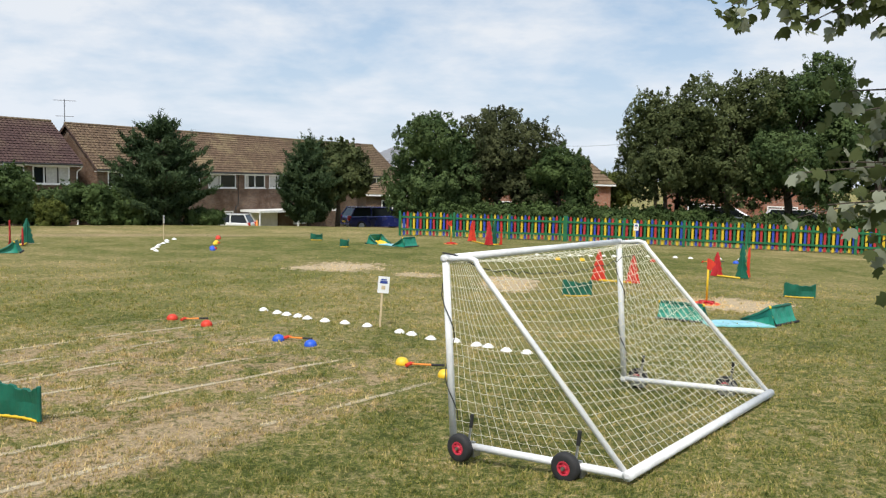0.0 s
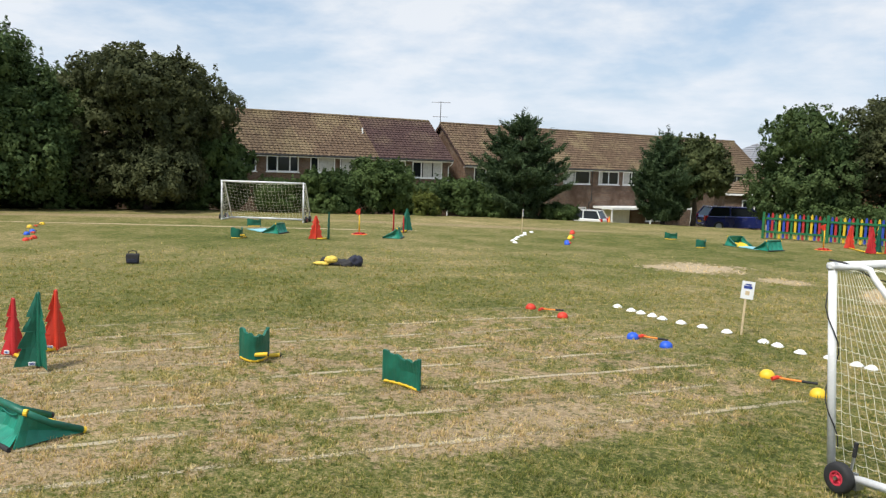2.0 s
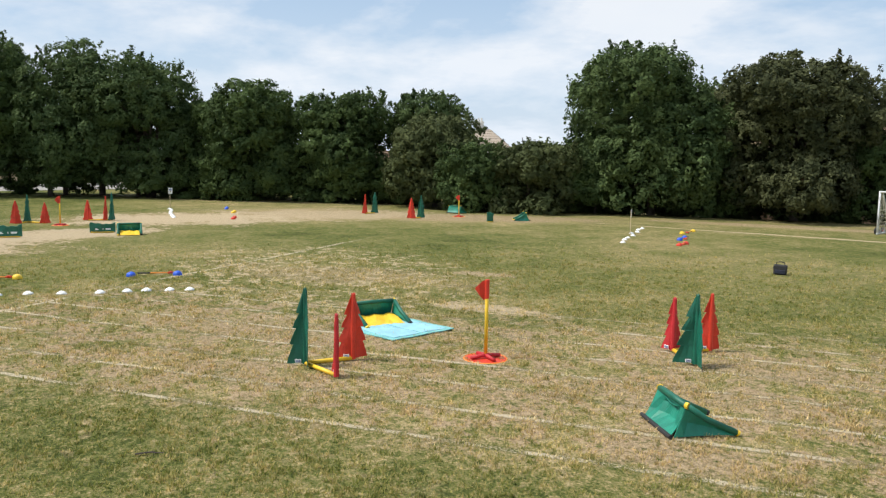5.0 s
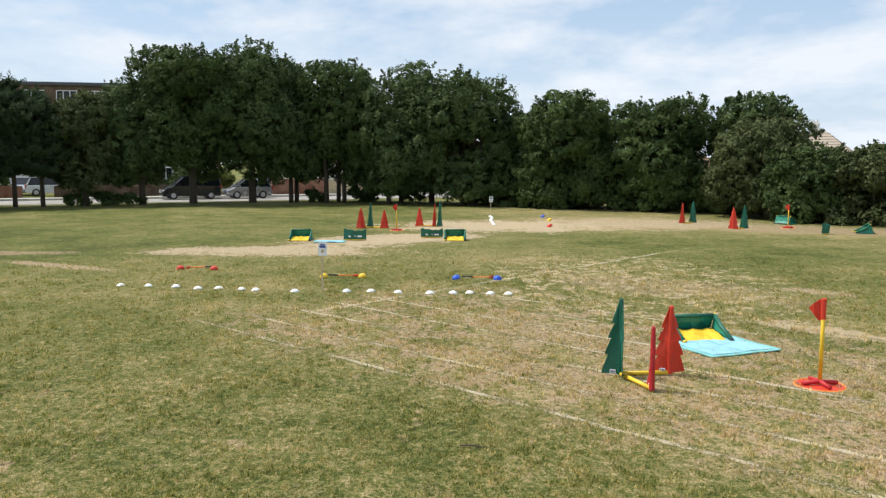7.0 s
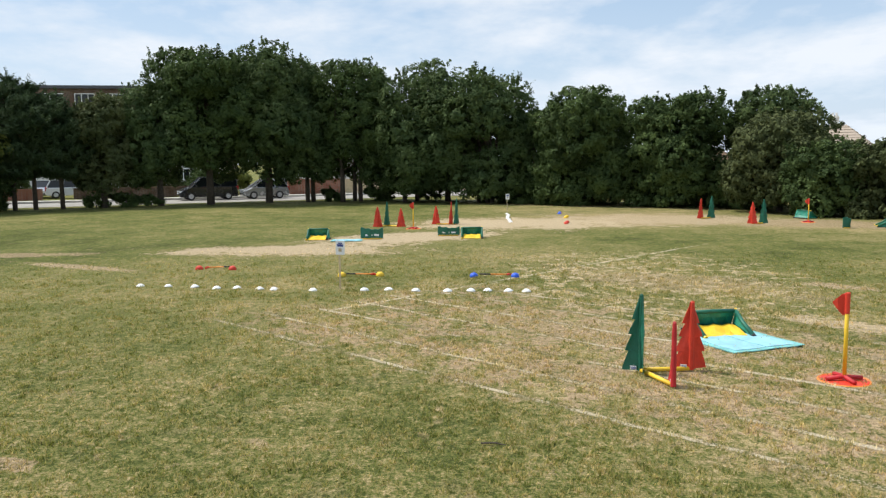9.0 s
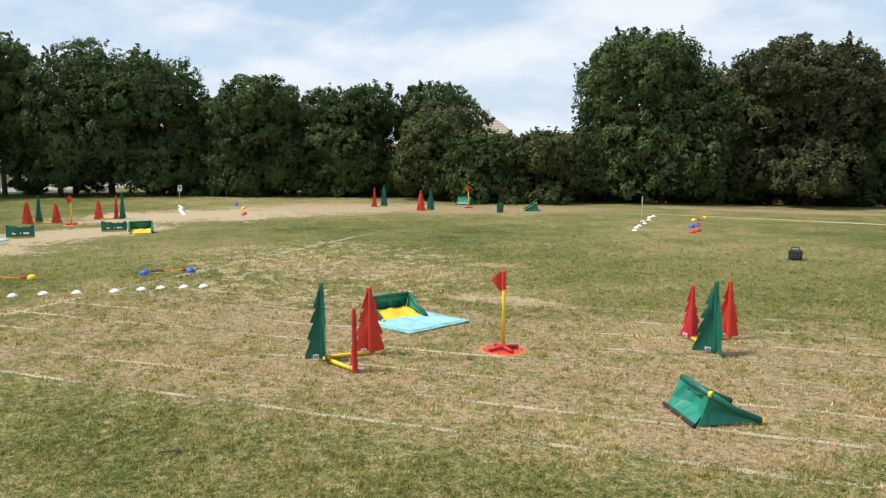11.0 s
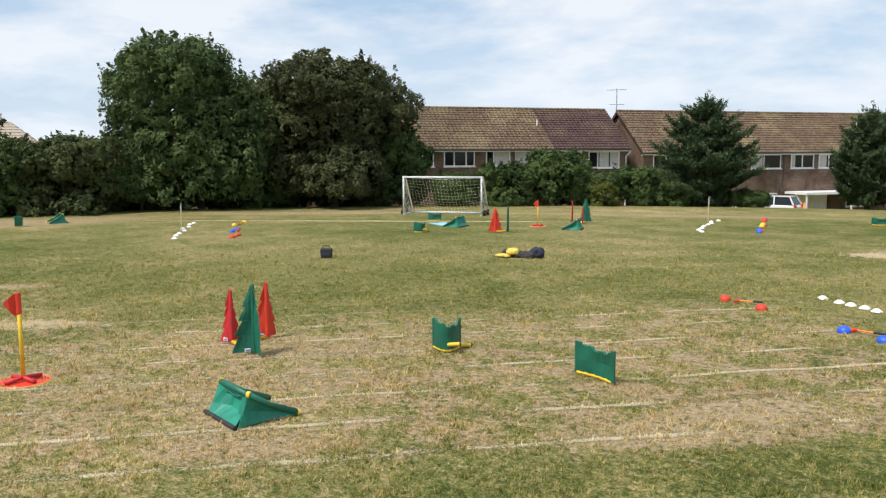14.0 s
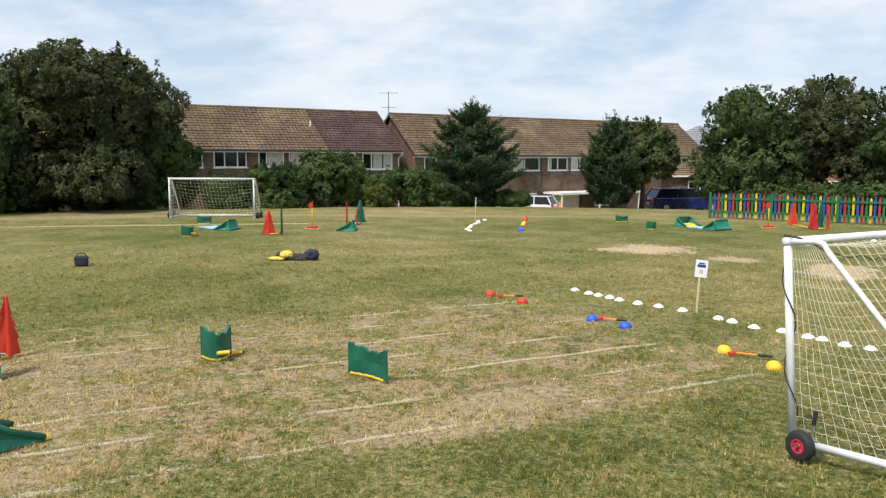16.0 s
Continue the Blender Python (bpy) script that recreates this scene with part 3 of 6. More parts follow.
def pierced_wall(parent, u0, u1, zb, zt, holes, thick, material, name="wall"):
    """A front wall with openings that go right through it; holes are (u0, u1, z0, z1) of one row."""
    bm = bmesh.new()
    if holes:
        lo, hi = min(h[2] for h in holes), max(h[3] for h in holes)
        box(bm, u0, 0, zb, u1, thick, lo)
        box(bm, u0, 0, hi, u1, thick, zt)
        at = u0
        for a, b, z0, z1 in sorted(holes):
            box(bm, at, 0, lo, a, thick, hi)
            if z0 > lo:
                box(bm, a, 0, lo, b, thick, z0)
            if z1 < hi:
                box(bm, a, 0, z1, b, thick, hi)
            at = b
        box(bm, at, 0, lo, u1, thick, hi)
    else:
        box(bm, u0, 0, zb, u1, thick, zt)
    return part(name, bm, material, parent)


def terrace(label, u0, u1, eave, ridge, windows, roofs, base=-2.4, lower=()):
    """A two-storey terrace: its front runs along x from u0 to u1 at y = 0.3 behind the eaves."""
    t = thing("terraced_house", label, "house", *HOUSE_AT, 54)
    deep = 8.0
    inner = thing("front", "", "", 0, 0.35, 0)
    inner.parent = t
    pierced_wall(inner, u0 + 0.25, u1 - 0.25, 0.35, eave, [(a, b, z0, z1) for a, b, z0, z1, *_ in windows], 0.28, M_BRICK)
    pierced_wall(inner, u0 + 0.25, u1 - 0.25, base, 0.35, [(a, b, z0, z1) for a, b, z0, z1, *_ in lower], 0.28, M_BRICK)
    for a, b, z0, z1, bars, cur in list(windows) + list(lower):
        window_unit(inner, a, b, z0, z1, bars, cur)
    # side and rear walls, the sides with their gables
    for uu in (u0 + 0.25, u1 - 0.25 - 0.28):
        bm = bmesh.new()
        ring = [(0.64, base), (deep - 0.3, base), (deep - 0.3, eave), (deep / 2, ridge - 0.12), (0.64, eave + 0.18)]
        lo = [bm.verts.new((uu, y, z)) for y, z in ring]
        hi = [bm.verts.new((uu + 0.28, y, z)) for y, z in ring]
        bm.faces.new(lo)
        bm.faces.new(hi[::-1])
        for i in range(5):
            bm.faces.new((lo[i], lo[(i + 1) % 5], hi[(i + 1) % 5], hi[i]))
        part("wall", bm, M_BRICK, t)
    bm = bmesh.new()
    box(bm, u0 + 0.54, deep - 0.6, base, u1 - 0.54, deep - 0.32, eave)
    part("wall", bm, M_BRICK, t)
    # dark sheet standing in for the shade of the rooms behind the windows
    bm = bmesh.new()
    box(bm, u0 + 0.6, 2.6, base, u1 - 0.6, 2.7, eave - 0.02)
    part("room_shade", bm, M_STEEL, t)
    for k, (a, b, material) in enumerate(roofs):
        for yy in (0.0, deep):
            slope = thing("roof", "", "")
            slope.parent = t
            tiled_slope(slope, material, a, b, yy, eave, deep / 2, ridge, 17, 3 + k)
    bm = bmesh.new()
    k = int((u1 - u0) / 0.45)
    for i in range(k):
        a = u0 + (u1 - u0) * i / k
        tube(bm, [(a, deep / 2, ridge + 0.03), (a + (u1 - u0) / k * 0.97, deep / 2, ridge + 0.03)], 0.11, 8)
    tagged(part("ridge", bm, M_TILE_BROWN, t), kind="stuff")
    # gutter, fascia and verge boards
    bm = bmesh.new()
    box(bm, u0 + 0.05, 0.02, eave - 0.16, u1 - 0.05, 0.06, eave + 0.04)
    box(bm, u0 + 0.05, 0.06, eave - 0.16, u1 - 0.05, 0.34, eave - 0.13)
    part("fascia", bm, M_PVC, t)
    bm = bmesh.new()
    tube(bm, [(u0 + 0.02, -0.045, eave - 0.03), (u1 - 0.02, -0.045, eave - 0.03)], 0.055, 8)
    part("gutter", bm, M_PIPE, t)
    for uu in (u0 + 0.02, u1 - 0.06):
        for yy in (0.0, deep):
            bm = bmesh.new()
            s = 1 if yy == 0 else -1
            pts = [(yy, eave - 0.14), (deep / 2, ridge - 0.16), (deep / 2, ridge + 0.05), (yy, eave + 0.07)]
            lo = [bm.verts.new((uu, y, z)) for y, z in pts]
            hi = [bm.verts.new((uu + 0.04, y, z)) for y, z in pts]
            bm.faces.new(lo)
            bm.faces.new(hi[::-1])
            for i in range(4):
                bm.faces.new((lo[i], lo[(i + 1) % 4], hi[(i + 1) % 4], hi[i]))
            part("verge_board", bm, M_TILE_DARK, t)
    return t


T, C2, C3 = (0.33, 0.72), (0.32,), (0.5,)
house_a = terrace("brown brick terrace with a tan and dark plum tiled roof", -27.0, 0.15, 3.10, 6.08,
                  [(-25.2, -22.9, 1.75, 3.02, T, ()), (-21.6, -19.6, 1.75, 3.02, C2, ()), (-17.6, -14.75, 1.95, 3.02, T, ()), (-14.05, -11.82, 1.95, 3.02, T, ()), (-11.0, -9.19, 1.95, 3.02, C2, ((0.36, 0.95),)),
                   (-8.81, -7.5, 1.95, 3.02, (), ((0.1, 0.9),)), (-5.0, -3.68, 1.75, 2.94, C3, ((0.05, 0.45),)), (-3.13, -0.62, 1.75, 2.94, (0.3,), ((0.36, 0.66), (0.7, 0.98)))],
                  [(-27.0, -11.6, M_TILE_BROWN), (-11.6, -6.0, M_TILE_TAN), (-6.0, 0.15, M_TILE_DARK)])
house_b = terrace("brown brick terrace with a lichened tan roof and lean-to garage", 1.15, 35.2, 2.80, 6.02,
                  [(2.2, 4.4, 1.55, 2.66, C3, ()), (6.3, 8.1, 1.55, 2.66, C3, ()), (9.54, 10.1, 1.55, 2.66, (), ()), (10.9, 13.67, 1.55, 2.66, (0.42,), ((0.05, 0.38),)), (14.6, 16.83, 1.55, 2.66, C3, ((0.05, 0.2),)), (17.3, 19.3, 1.55, 2.66, C3, ((0.05, 0.4),)),
                   (21.5, 23.6, 1.55, 2.66, C3, ()), (25.8, 28.0, 1.55, 2.66, C2, ()), (30.6, 32.6, 1.55, 2.66, C3, ())],
                  [(1.15, 8.0, M_TILE_TAN), (8.0, 22.0, M_TILE_TAN), (22.0, 35.2, M_TILE_BROWN)],
                  lower=[(11.4, 13.4, -1.5, -0.35, C3, ((0.1, 0.9),)), (20.2, 21.9, -1.6, -0.45, C3, ()), (28.0, 30.5, -1.3, -0.2, C3, ())])


def lean_to(parent):
    """White flat-roofed lean-to with an up-and-over garage door."""
    g = thing("garage", "", "", 14.1, 0.3, -2.4)
    g.parent = parent
    bm = bmesh.new()
    box(bm, 0, -2.4, 1.98, 9.4, 0.0, 2.16)
    part("flat_roof", bm, M_PVC, g, "white fascia of the flat roof")
    bm = bmesh.new()
    box(bm, 0.5, -0.6, 0.0, 3.6, -0.54, 1.95)
    for k in range(6):
        box(bm, 0.52, -0.62, 0.05 + k * 0.32, 3.58, -0.6, 0.34 + k * 0.32)
    part("garage_door", bm, M_RENDER, g, "pale ribbed garage door")
    for uu in (0.1, 4.4, 9.2):
        bm = bmesh.new()
        box(bm, uu, -2.3, 0, uu + 0.1, -2.2, 1.98)
        part("post", bm, M_PVC, g)
    bm = bmesh.new()
    tube(bm, [(-0.3, -0.12, 5.1), (-0.3, -0.12, 2.6), (-0.55, -0.12, 2.4), (-0.55, -0.12, 0.4)], 0.05, 8)
    part("drain_pipe", bm, M_PIPE, g)


lean_to(house_b)


def drain(parent, u, eave):
    bm = bmesh.new()
    tube(bm, [(u + 0.1, -0.04, eave - 0.06), (u + 0.02, 0.05, eave - 0.3), (u - 0.12, 0.27, eave - 0.5), (u - 0.12, 0.27, -2.2)], 0.045, 8)
    part("drain_pipe", bm, M_PVC, parent)


drain(house_a, 0.0, 3.10)
bm = bmesh.new()
box(bm, 22.9, 2.2, 5.0, 23.35, 2.5, 5.32, None, 0.03)
part("roof_vent", bm, M_PVC, house_b)
bm = bmesh.new()
tube(bm, [(-6.3, 2.3, 4.6), (-6.3, 2.3, 5.25)], 0.06, 8)
part("vent_pipe", bm, M_PVC, house_a)


def aerial(x, y, z):
    a = thing("television_aerial", "thin metal television aerial on a pole above the roof", "aerial", x, y, z, 20)
    bm = bmesh.new()
    tube(bm, [(0, 0, 0), (0, 0, 2.6)], 0.03, 6)
    part("pole", bm, M_STEEL, a)
    for zz, ln in ((2.5, 1.5), (1.35, 1.2)):
        bm = bmesh.new()
        tube(bm, [(-ln / 2, 0, zz), (ln / 2, 0, zz)], 0.02, 6)
        for k in range(7):
            u = -ln / 2 + ln * k / 6
            tube(bm, [(u, -0.16, zz), (u, 0.16, zz)], 0.012, 5)
        part("antenna", bm, M_STEEL, a)


aerial(-27.4, 59.9, 5.3)


def detached(label, x, y, z, rz, w, d, h, rise, wall, roof, wins, chimney=None, hip=0.35):
    """A house with a hipped roof, seen far off."""
    t = thing("house", label, "house", x, y, z, rz)
    holes = [(a, b, z0, z1) for a, b, z0, z1 in wins]
    f = thing("front", "", "", 0, -d / 2, 0)
    f.parent = t
    pierced_wall(f, -w / 2, w / 2, 0, h, holes, 0.3, wall)
    for a, b, z0, z1 in wins:
        window_unit(f, a, b, z0, z1, (0.5,), ())
    for b6 in ((-w / 2, -d / 2 + 0.3, 0, -w / 2 + 0.3, d / 2, h), (w / 2 - 0.3, -d / 2 + 0.3, 0, w / 2, d / 2, h), (-w / 2 + 0.3, d / 2 - 0.3, 0, w / 2 - 0.3, d / 2, h)):
        bm = bmesh.new()
        box(bm, *b6)
        part("wall", bm, wall, t)
    o, r = 0.35, w * hip
    n = 9
    c = [Vector((-w / 2 - o, -d / 2 - o, h)), Vector((w / 2 + o, -d / 2 - o, h)), Vector((w / 2 + o, d / 2 + o, h)), Vector((-w / 2 - o, d / 2 + o, h))]
    p = [Vector((-w / 2 + r, 0, h + rise)), Vector((w / 2 - r, 0, h + rise))]
    for a, b, q0, q1 in ((c[0], c[1], p[0], p[1]), (c[1], c[2], p[1], p[1]), (c[2], c[3], p[1], p[0]), (c[3], c[0], p[0], p[0])):
        nr = (b - a).cross(q0 - a).normalized()
        bm = bmesh.new()
        last = [bm.verts.new(a), bm.verts.new(b)]
        for k in range(n):
            lo = [bm.verts.new(a.lerp(q0, k / n) + nr * 0.06), bm.verts.new(b.lerp(q1, k / n) + nr * 0.06)]
            hi = [bm.verts.new(a.lerp(q0, (k + 1) / n) + nr * 0.01), bm.verts.new(b.lerp(q1, (k + 1) / n) + nr * 0.01)]
            bm.faces.new((last[0], last[1], lo[1], lo[0]))
            bm.faces.new((lo[0], lo[1], hi[1], hi[0]))
            last = hi
        part("roof_slope", bm, roof, t)
    bm = bmesh.new()
    box(bm, -w / 2 - o, -d / 2 - o, h - 0.12, w / 2 + o, d / 2 + o, h - 0.005)
    part("eaves", bm, M_PVC, t)
    if chimney:
        bm = bmesh.new()
        box(bm, chimney - 0.4, -0.4, h + rise * 0.3, chimney + 0.4, 0.4, h + rise + 0.9)
        box(bm, chimney - 0.46, -0.46, h + rise + 0.7, chimney + 0.46, 0.46, h + rise + 0.8)
        for q in (-0.18, 0.18):
            tube(bm, [(chimney + q, 0, h + rise + 0.88), (chimney + q, 0, h + rise + 1.25)], 0.11, 8)
        part("chimney", bm, M_RENDER, t)
    return t


detached("pale house with a grey slate roof behind the trees", -5.0, 96.5, -1.5, 42, 7, 7, 5.5, 2.3, M_BRICK, M_SLATE, [(-1.8, -0.6, 3.4, 4.7), (0.6, 1.8, 3.4, 4.7)], None, 0.5)
detached("red brick house with a brown hipped roof beyond the fence", 9.9, 60.5, -0.8, -14, 7.0, 6.5, 3.4, 2.2, M_BRICK_RED, M_TILE_BROWN, [(0.6, 2.0, 1.3, 2.5), (-2.6, -1.2, 1.3, 2.5)], None, 0.35)
detached("red brick house half hidden behind the maples", 3.2, 62.0, -0.8, 5, 8.0, 7, 3.8, 1.9, M_BRICK_RED, M_TILE_BROWN, [(-2.6, -0.8, 0.8, 2.0), (1, 2.6, 0.8, 2.0)], None, 0.35)
detached("brown brick bungalow behind the hedge of maples", -2.0, 60.5, -0.9, 12, 7.0, 6, 2.4, 1.3, M_BRICK, M_TILE_BROWN, [(-2.4, -0.8, 0.9, 2.0), (1, 2.4, 0.9, 2.0)], None, 0.35)
detached("red brick house seen between the trunks beyond the fence", 21.5, 54.5, -0.5, -25, 10, 7, 4.2, 2.0, M_BRICK_RED, M_TILE_BROWN, [(-3.5, -1.7, 0.7, 2.0), (1.4, 3.2, 0.7, 2.0)], None, 0.35)
detached("house with a pale brown roof and a chimney above the shrubs", -86.0, 37.6, -1.4, 60, 11, 8, 5.1, 2.6, M_RENDER, M_TILE_PALE, [(-3, -1.4, 3.2, 4.4), (1.4, 3, 3.2, 4.4)], 1.6, 0.25)
detached("red brick house behind the shrubs", -63.0, 17.5, -0.9, 75, 9, 7, 3.1, 1.6, M_BRICK_RED, M_TILE_BROWN, [(-3, -1.4, 0.9, 2.1), (1.4, 3, 0.9, 2.1)], None, 0.3)


def flats(x, y, rz):
    """A brown four-storey block of flats with rows of white windows."""
    t = thing("apartment_building", "brown block of flats with rows of white windows", "building", x, y, 0, rz)
    w, d = 42.0, 10.0
    levels = [1.0, 3.9, 6.8, 9.7]
    for k, zz in enumerate(levels):
        f = thing("storey", "", "", 0, -d / 2, 0)
        f.parent = t
        wins = [(-w / 2 + 1.2 + i * 3.4, -w / 2 + 3.4 + i * 3.4, zz, zz + 1.35) for i in range(12)]
        pierced_wall(f, -w / 2, w / 2, zz - 1.0, zz + 1.9, wins, 0.3, M_BRICK if k == 3 else M_RENDER if k == 0 else M_BRICK)
        for a in wins:
            window_unit(f, *a, (0.34, 0.67), ())
    bm = bmesh.new()
    box(bm, -w / 2, -d / 2 + 0.3, 0, w / 2, d / 2, 11.6)
    part("core", bm, M_BRICK, t)
    bm = bmesh.new()
    box(bm, -w / 2 - 0.3, -d / 2 - 0.3, 11.6, w / 2 + 0.3, d / 2 + 0.3, 11.95)
    part("roof", bm, M_STEEL, t)


flats(-97, -49, 100)
ROAD = pose(-56.4, -17.6, 0, 0, 0, 26.57)   # local y runs along the road, -x away over it


def by_road(u, off):
    """World place u metres along the road and off metres beyond the row of trees."""
    p = ROAD @ Vector((-off, u, 0))
    return p.x, p.y


for lab, u, off, w, wallm in (("white rendered house beyond the road", -17.5, 26, 6.5, M_RENDER), ("white rendered house with a brown roof beyond the road", 17.0, 24, 9, M_RENDER),
                              ("red brick house beyond the road", 29.0, 24, 9, M_BRICK_RED)):
    detached(lab, *by_road(u, off), 0, 116.6, w, 7, 4.6, 2.0, wallm, M_TILE_BROWN, [(-w / 2 + 1.2, -w / 2 + 2.8, 1, 2.2), (w / 2 - 2.8, w / 2 - 1.2, 1, 2.2)], None, 0.3)

# the road behind the tree line, its kerbs and the low walls across it
M_ASPHALT = plain("pale worn asphalt", (0.30, 0.285, 0.26), 0.9, 0, 0.25, 0.8, 30, 0.3)
M_KERB = plain("concrete kerb", (0.42, 0.40, 0.36), 0.9, 0, 0.15, 3, 40, 0.2)
for nm, lab, o0, o1, top, mt in (("road", "pale grey asphalt road behind the trees", 2.2, 8.6, 0.02, M_ASPHALT), ("kerb", "pale concrete kerb along the road", 8.6, 8.75, 0.12, M_KERB),
                                 ("pavement", "pale concrete pavement beyond the verge", 11.2, 12.8, 0.06, M_KERB)):
    bm = bmesh.new()
    box(bm, -o1, -50, -0.2, -o0, 60, top, ROAD)
    tagged(part(nm, bm, mt), lab, nm, kind="structure")
for u0, u1, off, hgt, mt, lab in ((-24, -10.9, 15.5, 0.85, M_BRICK_RED, "low red brick garden wall beyond the road"), (-8.6, 3.5, 15.5, 0.85, M_BRICK, "low brown brick garden wall beyond the road"),
                                  (9.0, 14.0, 13.4, 1.35, M_BRICK_RED, "red brick garden wall beyond the road"), (14.3, 32, 13.4, 1.25, M_STAKE, "pale timber fence beyond the road")):
    bm = bmesh.new()
    box(bm, -off - 0.3, u0, 0, -off, u1, hgt, ROAD)
    box(bm, -off - 0.35, u0, hgt, -off + 0.05, u1, hgt + 0.07, ROAD)
    tagged(part("garden_wall", bm, mt), lab, "wall", group="garden walls")


def cable_run():
    """Two timber poles beyond the trees with a sagging wire between them."""
    ends = [(3.3, 61.9), (16.6, 59.7)]
    tops = []
    for x, y in ends:
        q = thing("telegraph_pole", "brown timber pole carrying a wire beyond the trees", "pole", x, y, -0.3, 0, "telegraph poles")
        bm = bmesh.new()
        tube(bm, [(0, 0, -0.2), (0, 0, 6.6)], [0.13, 0.09], 10)
        part("post", bm, M_BARK, q, smooth=True)
        bm = bmesh.new()
        box(bm, -0.5, -0.05, 6.05, 0.5, 0.05, 6.17)
        part("crossarm", bm, M_BARK, q)
        tops.append(Vector((x, y, 5.9)))
    c = thing("overhead_cable", "thin dark overhead wire between two poles", "cable")
    bm = bmesh.new()
    tube(bm, [tops[0].lerp(tops[1], k / 10) - Vector((0, 0, 0.5 * math.sin(math.pi * k / 10))) for k in range(11)], 0.010, 5)
    part("wire", bm, M_PIPE, c)


cable_run()


# ---- picket fence ----
M_FGREEN = plain("green painted wood", (0.010, 0.14, 0.05), 0.6, 0, 0.25, 5, 60, 0.2)
M_FRED = plain("red painted wood", (0.40, 0.022, 0.026), 0.6, 0, 0.25, 5, 60, 0.2)
M_FYEL = plain("yellow painted wood", (0.62, 0.43, 0.02), 0.6, 0, 0.15, 5, 60, 0.2)
M_FBLUE = plain("blue painted wood", (0.02, 0.06, 0.36), 0.6, 0, 0.25, 5, 60, 0.2)


def picket_mesh(name, material, width, height):
    bm = bmesh.new()
    ring = [(-width / 2, 0.05), (width / 2, 0.05), (width / 2, height - 0.09), (0.015, height), (-0.015, height), (-width / 2, height - 0.09)]
    lo = [bm.verts.new((x, -0.011, z)) for x, z in ring]
    hi = [bm.verts.new((x, 0.011, z)) for x, z in ring]
    bm.faces.new(lo)
    bm.faces.new(hi[::-1])
    for i in range(6):
        bm.faces.new((lo[i], lo[(i + 1) % 6], hi[(i + 1) % 6], hi[i]))
    bmesh.ops.recalc_face_normals(bm, faces=bm.faces)
    me = bpy.data.meshes.new(name)
    bm.to_mesh(me)
    bm.free()
    me.materials.append(material)
    return me


def picket_fence():
    pts = [Vector((-1.62, 38.05, 0)), Vector((6.1, 36.7, 0)), Vector((15.2, 34.0, 0)), Vector((24.5, 30.6, 0))]
    f = thing("picket_fence", "picket fence painted green, yellow, blue and red round a play area", "fence")
    meshes = [picket_mesh("picket", m, 0.095, 1.14) for m in (M_FYEL, M_FBLUE, M_FRED, M_FGREEN)]
    rng = random.Random(4)
    k = 0
    for a, b in zip(pts, pts[1:]):
        d = b - a
        ln, ang = d.length, math.degrees(math.atan2(d.y, d.x))
        m = pose(a.x, a.y, 0, 0, 0, ang)
        n = int(ln / 0.157)
        for i in range(n):
            ob = new("picket", meshes[k % 4])
            k += 1
            ob.parent = f
            ob.matrix_basis = m @ pose((i + 0.5) * ln / n, 0.0, rng.uniform(-0.015, 0.015), 0, rng.uniform(-0.7, 0.7), 0) @ Matrix.Diagonal((1, 1, rng.uniform(0.97, 1.02), 1))
        for zz in (0.27, 0.86):
            bm = bmesh.new()
            box(bm, 0, -0.055, zz, ln, -0.013, zz + 0.085, m)
            part("rail", bm, M_FGREEN, f)
        for i in range(int(ln / 2.6) + 1):
            bm = bmesh.new()
            uu = min(i * 2.6, ln - 0.1)
            box(bm, uu, -0.12, 0, uu + 0.11, -0.057, 1.18, m, 0.008)
            part("post", bm, M_FGREEN, f)


picket_fence()


# ---- trees ----
def leaf_mesh(name, pos, nrm, size, material, rng, aspect=0.72, along=None):
    """Many small three-cornered leaves at the given places, facing nrm; along gives the way their tips point."""
    n = len(pos)
    nrm = nrm / (np.linalg.norm(nrm, axis=1, keepdims=True) + 1e-6)
    a = rng.normal(size=(n, 3)) if along is None else along + rng.normal(size=(n, 3)) * 0.35
    a -= (a * nrm).sum(1, keepdims=True) * nrm
    a /= np.linalg.norm(a, axis=1, keepdims=True) + 1e-6
    b = np.cross(nrm, a)
    s = (size * (0.65 + 0.7 * rng.random(n)))[:, None]
    v = np.empty((n, 3, 3), np.float32)
    v[:, 0] = pos - a * s * 0.35 + b * s * aspect * 0.5
    v[:, 1] = pos - a * s * 0.35 - b * s * aspect * 0.5
    v[:, 2] = pos + a * s * 0.65
    return mesh_object(name, v.reshape(-1, 3), np.arange(3 * n).reshape(-1, 3), material)


def unit(rng, n):
    d = rng.normal(size=(n, 3))
    return d / np.linalg.norm(d, axis=1, keepdims=True)


def sprays_on(cen, axes, rng, scale, low):
    """Places for leaf sprays over the outside of a heap of lobes: middle, way out, radius."""
    area = (axes[:, 0] * axes[:, 1] * axes[:, 2]) ** (2 / 3) * 4 * math.pi
    mids, outs, rads = [], [], []
    for i in range(len(cen)):
        n = max(6, int(area[i] * 1.25 / (math.pi * (0.46 * scale) ** 2)))
        d = unit(rng, n)
        p = cen[i] + d * axes[i] * (0.80 + 0.24 * rng.random(n) ** 1.5)[:, None]
        deep = np.full(n, 9.0)
        for j in range(len(cen)):
            if j != i:
                deep = np.minimum(deep, np.linalg.norm((p - cen[j]) / axes[j], axis=1))
        ok = (deep > 0.70) & (p[:, 2] > low)
        o = d / axes[i]
        mids.append(p[ok])
        outs.append((o / np.linalg.norm(o, axis=1, keepdims=True))[ok])
        rads.append((scale * (0.20 + 0.36 * rng.random(n)))[ok])
    return np.vstack(mids), np.vstack(outs), np.concatenate(rads)


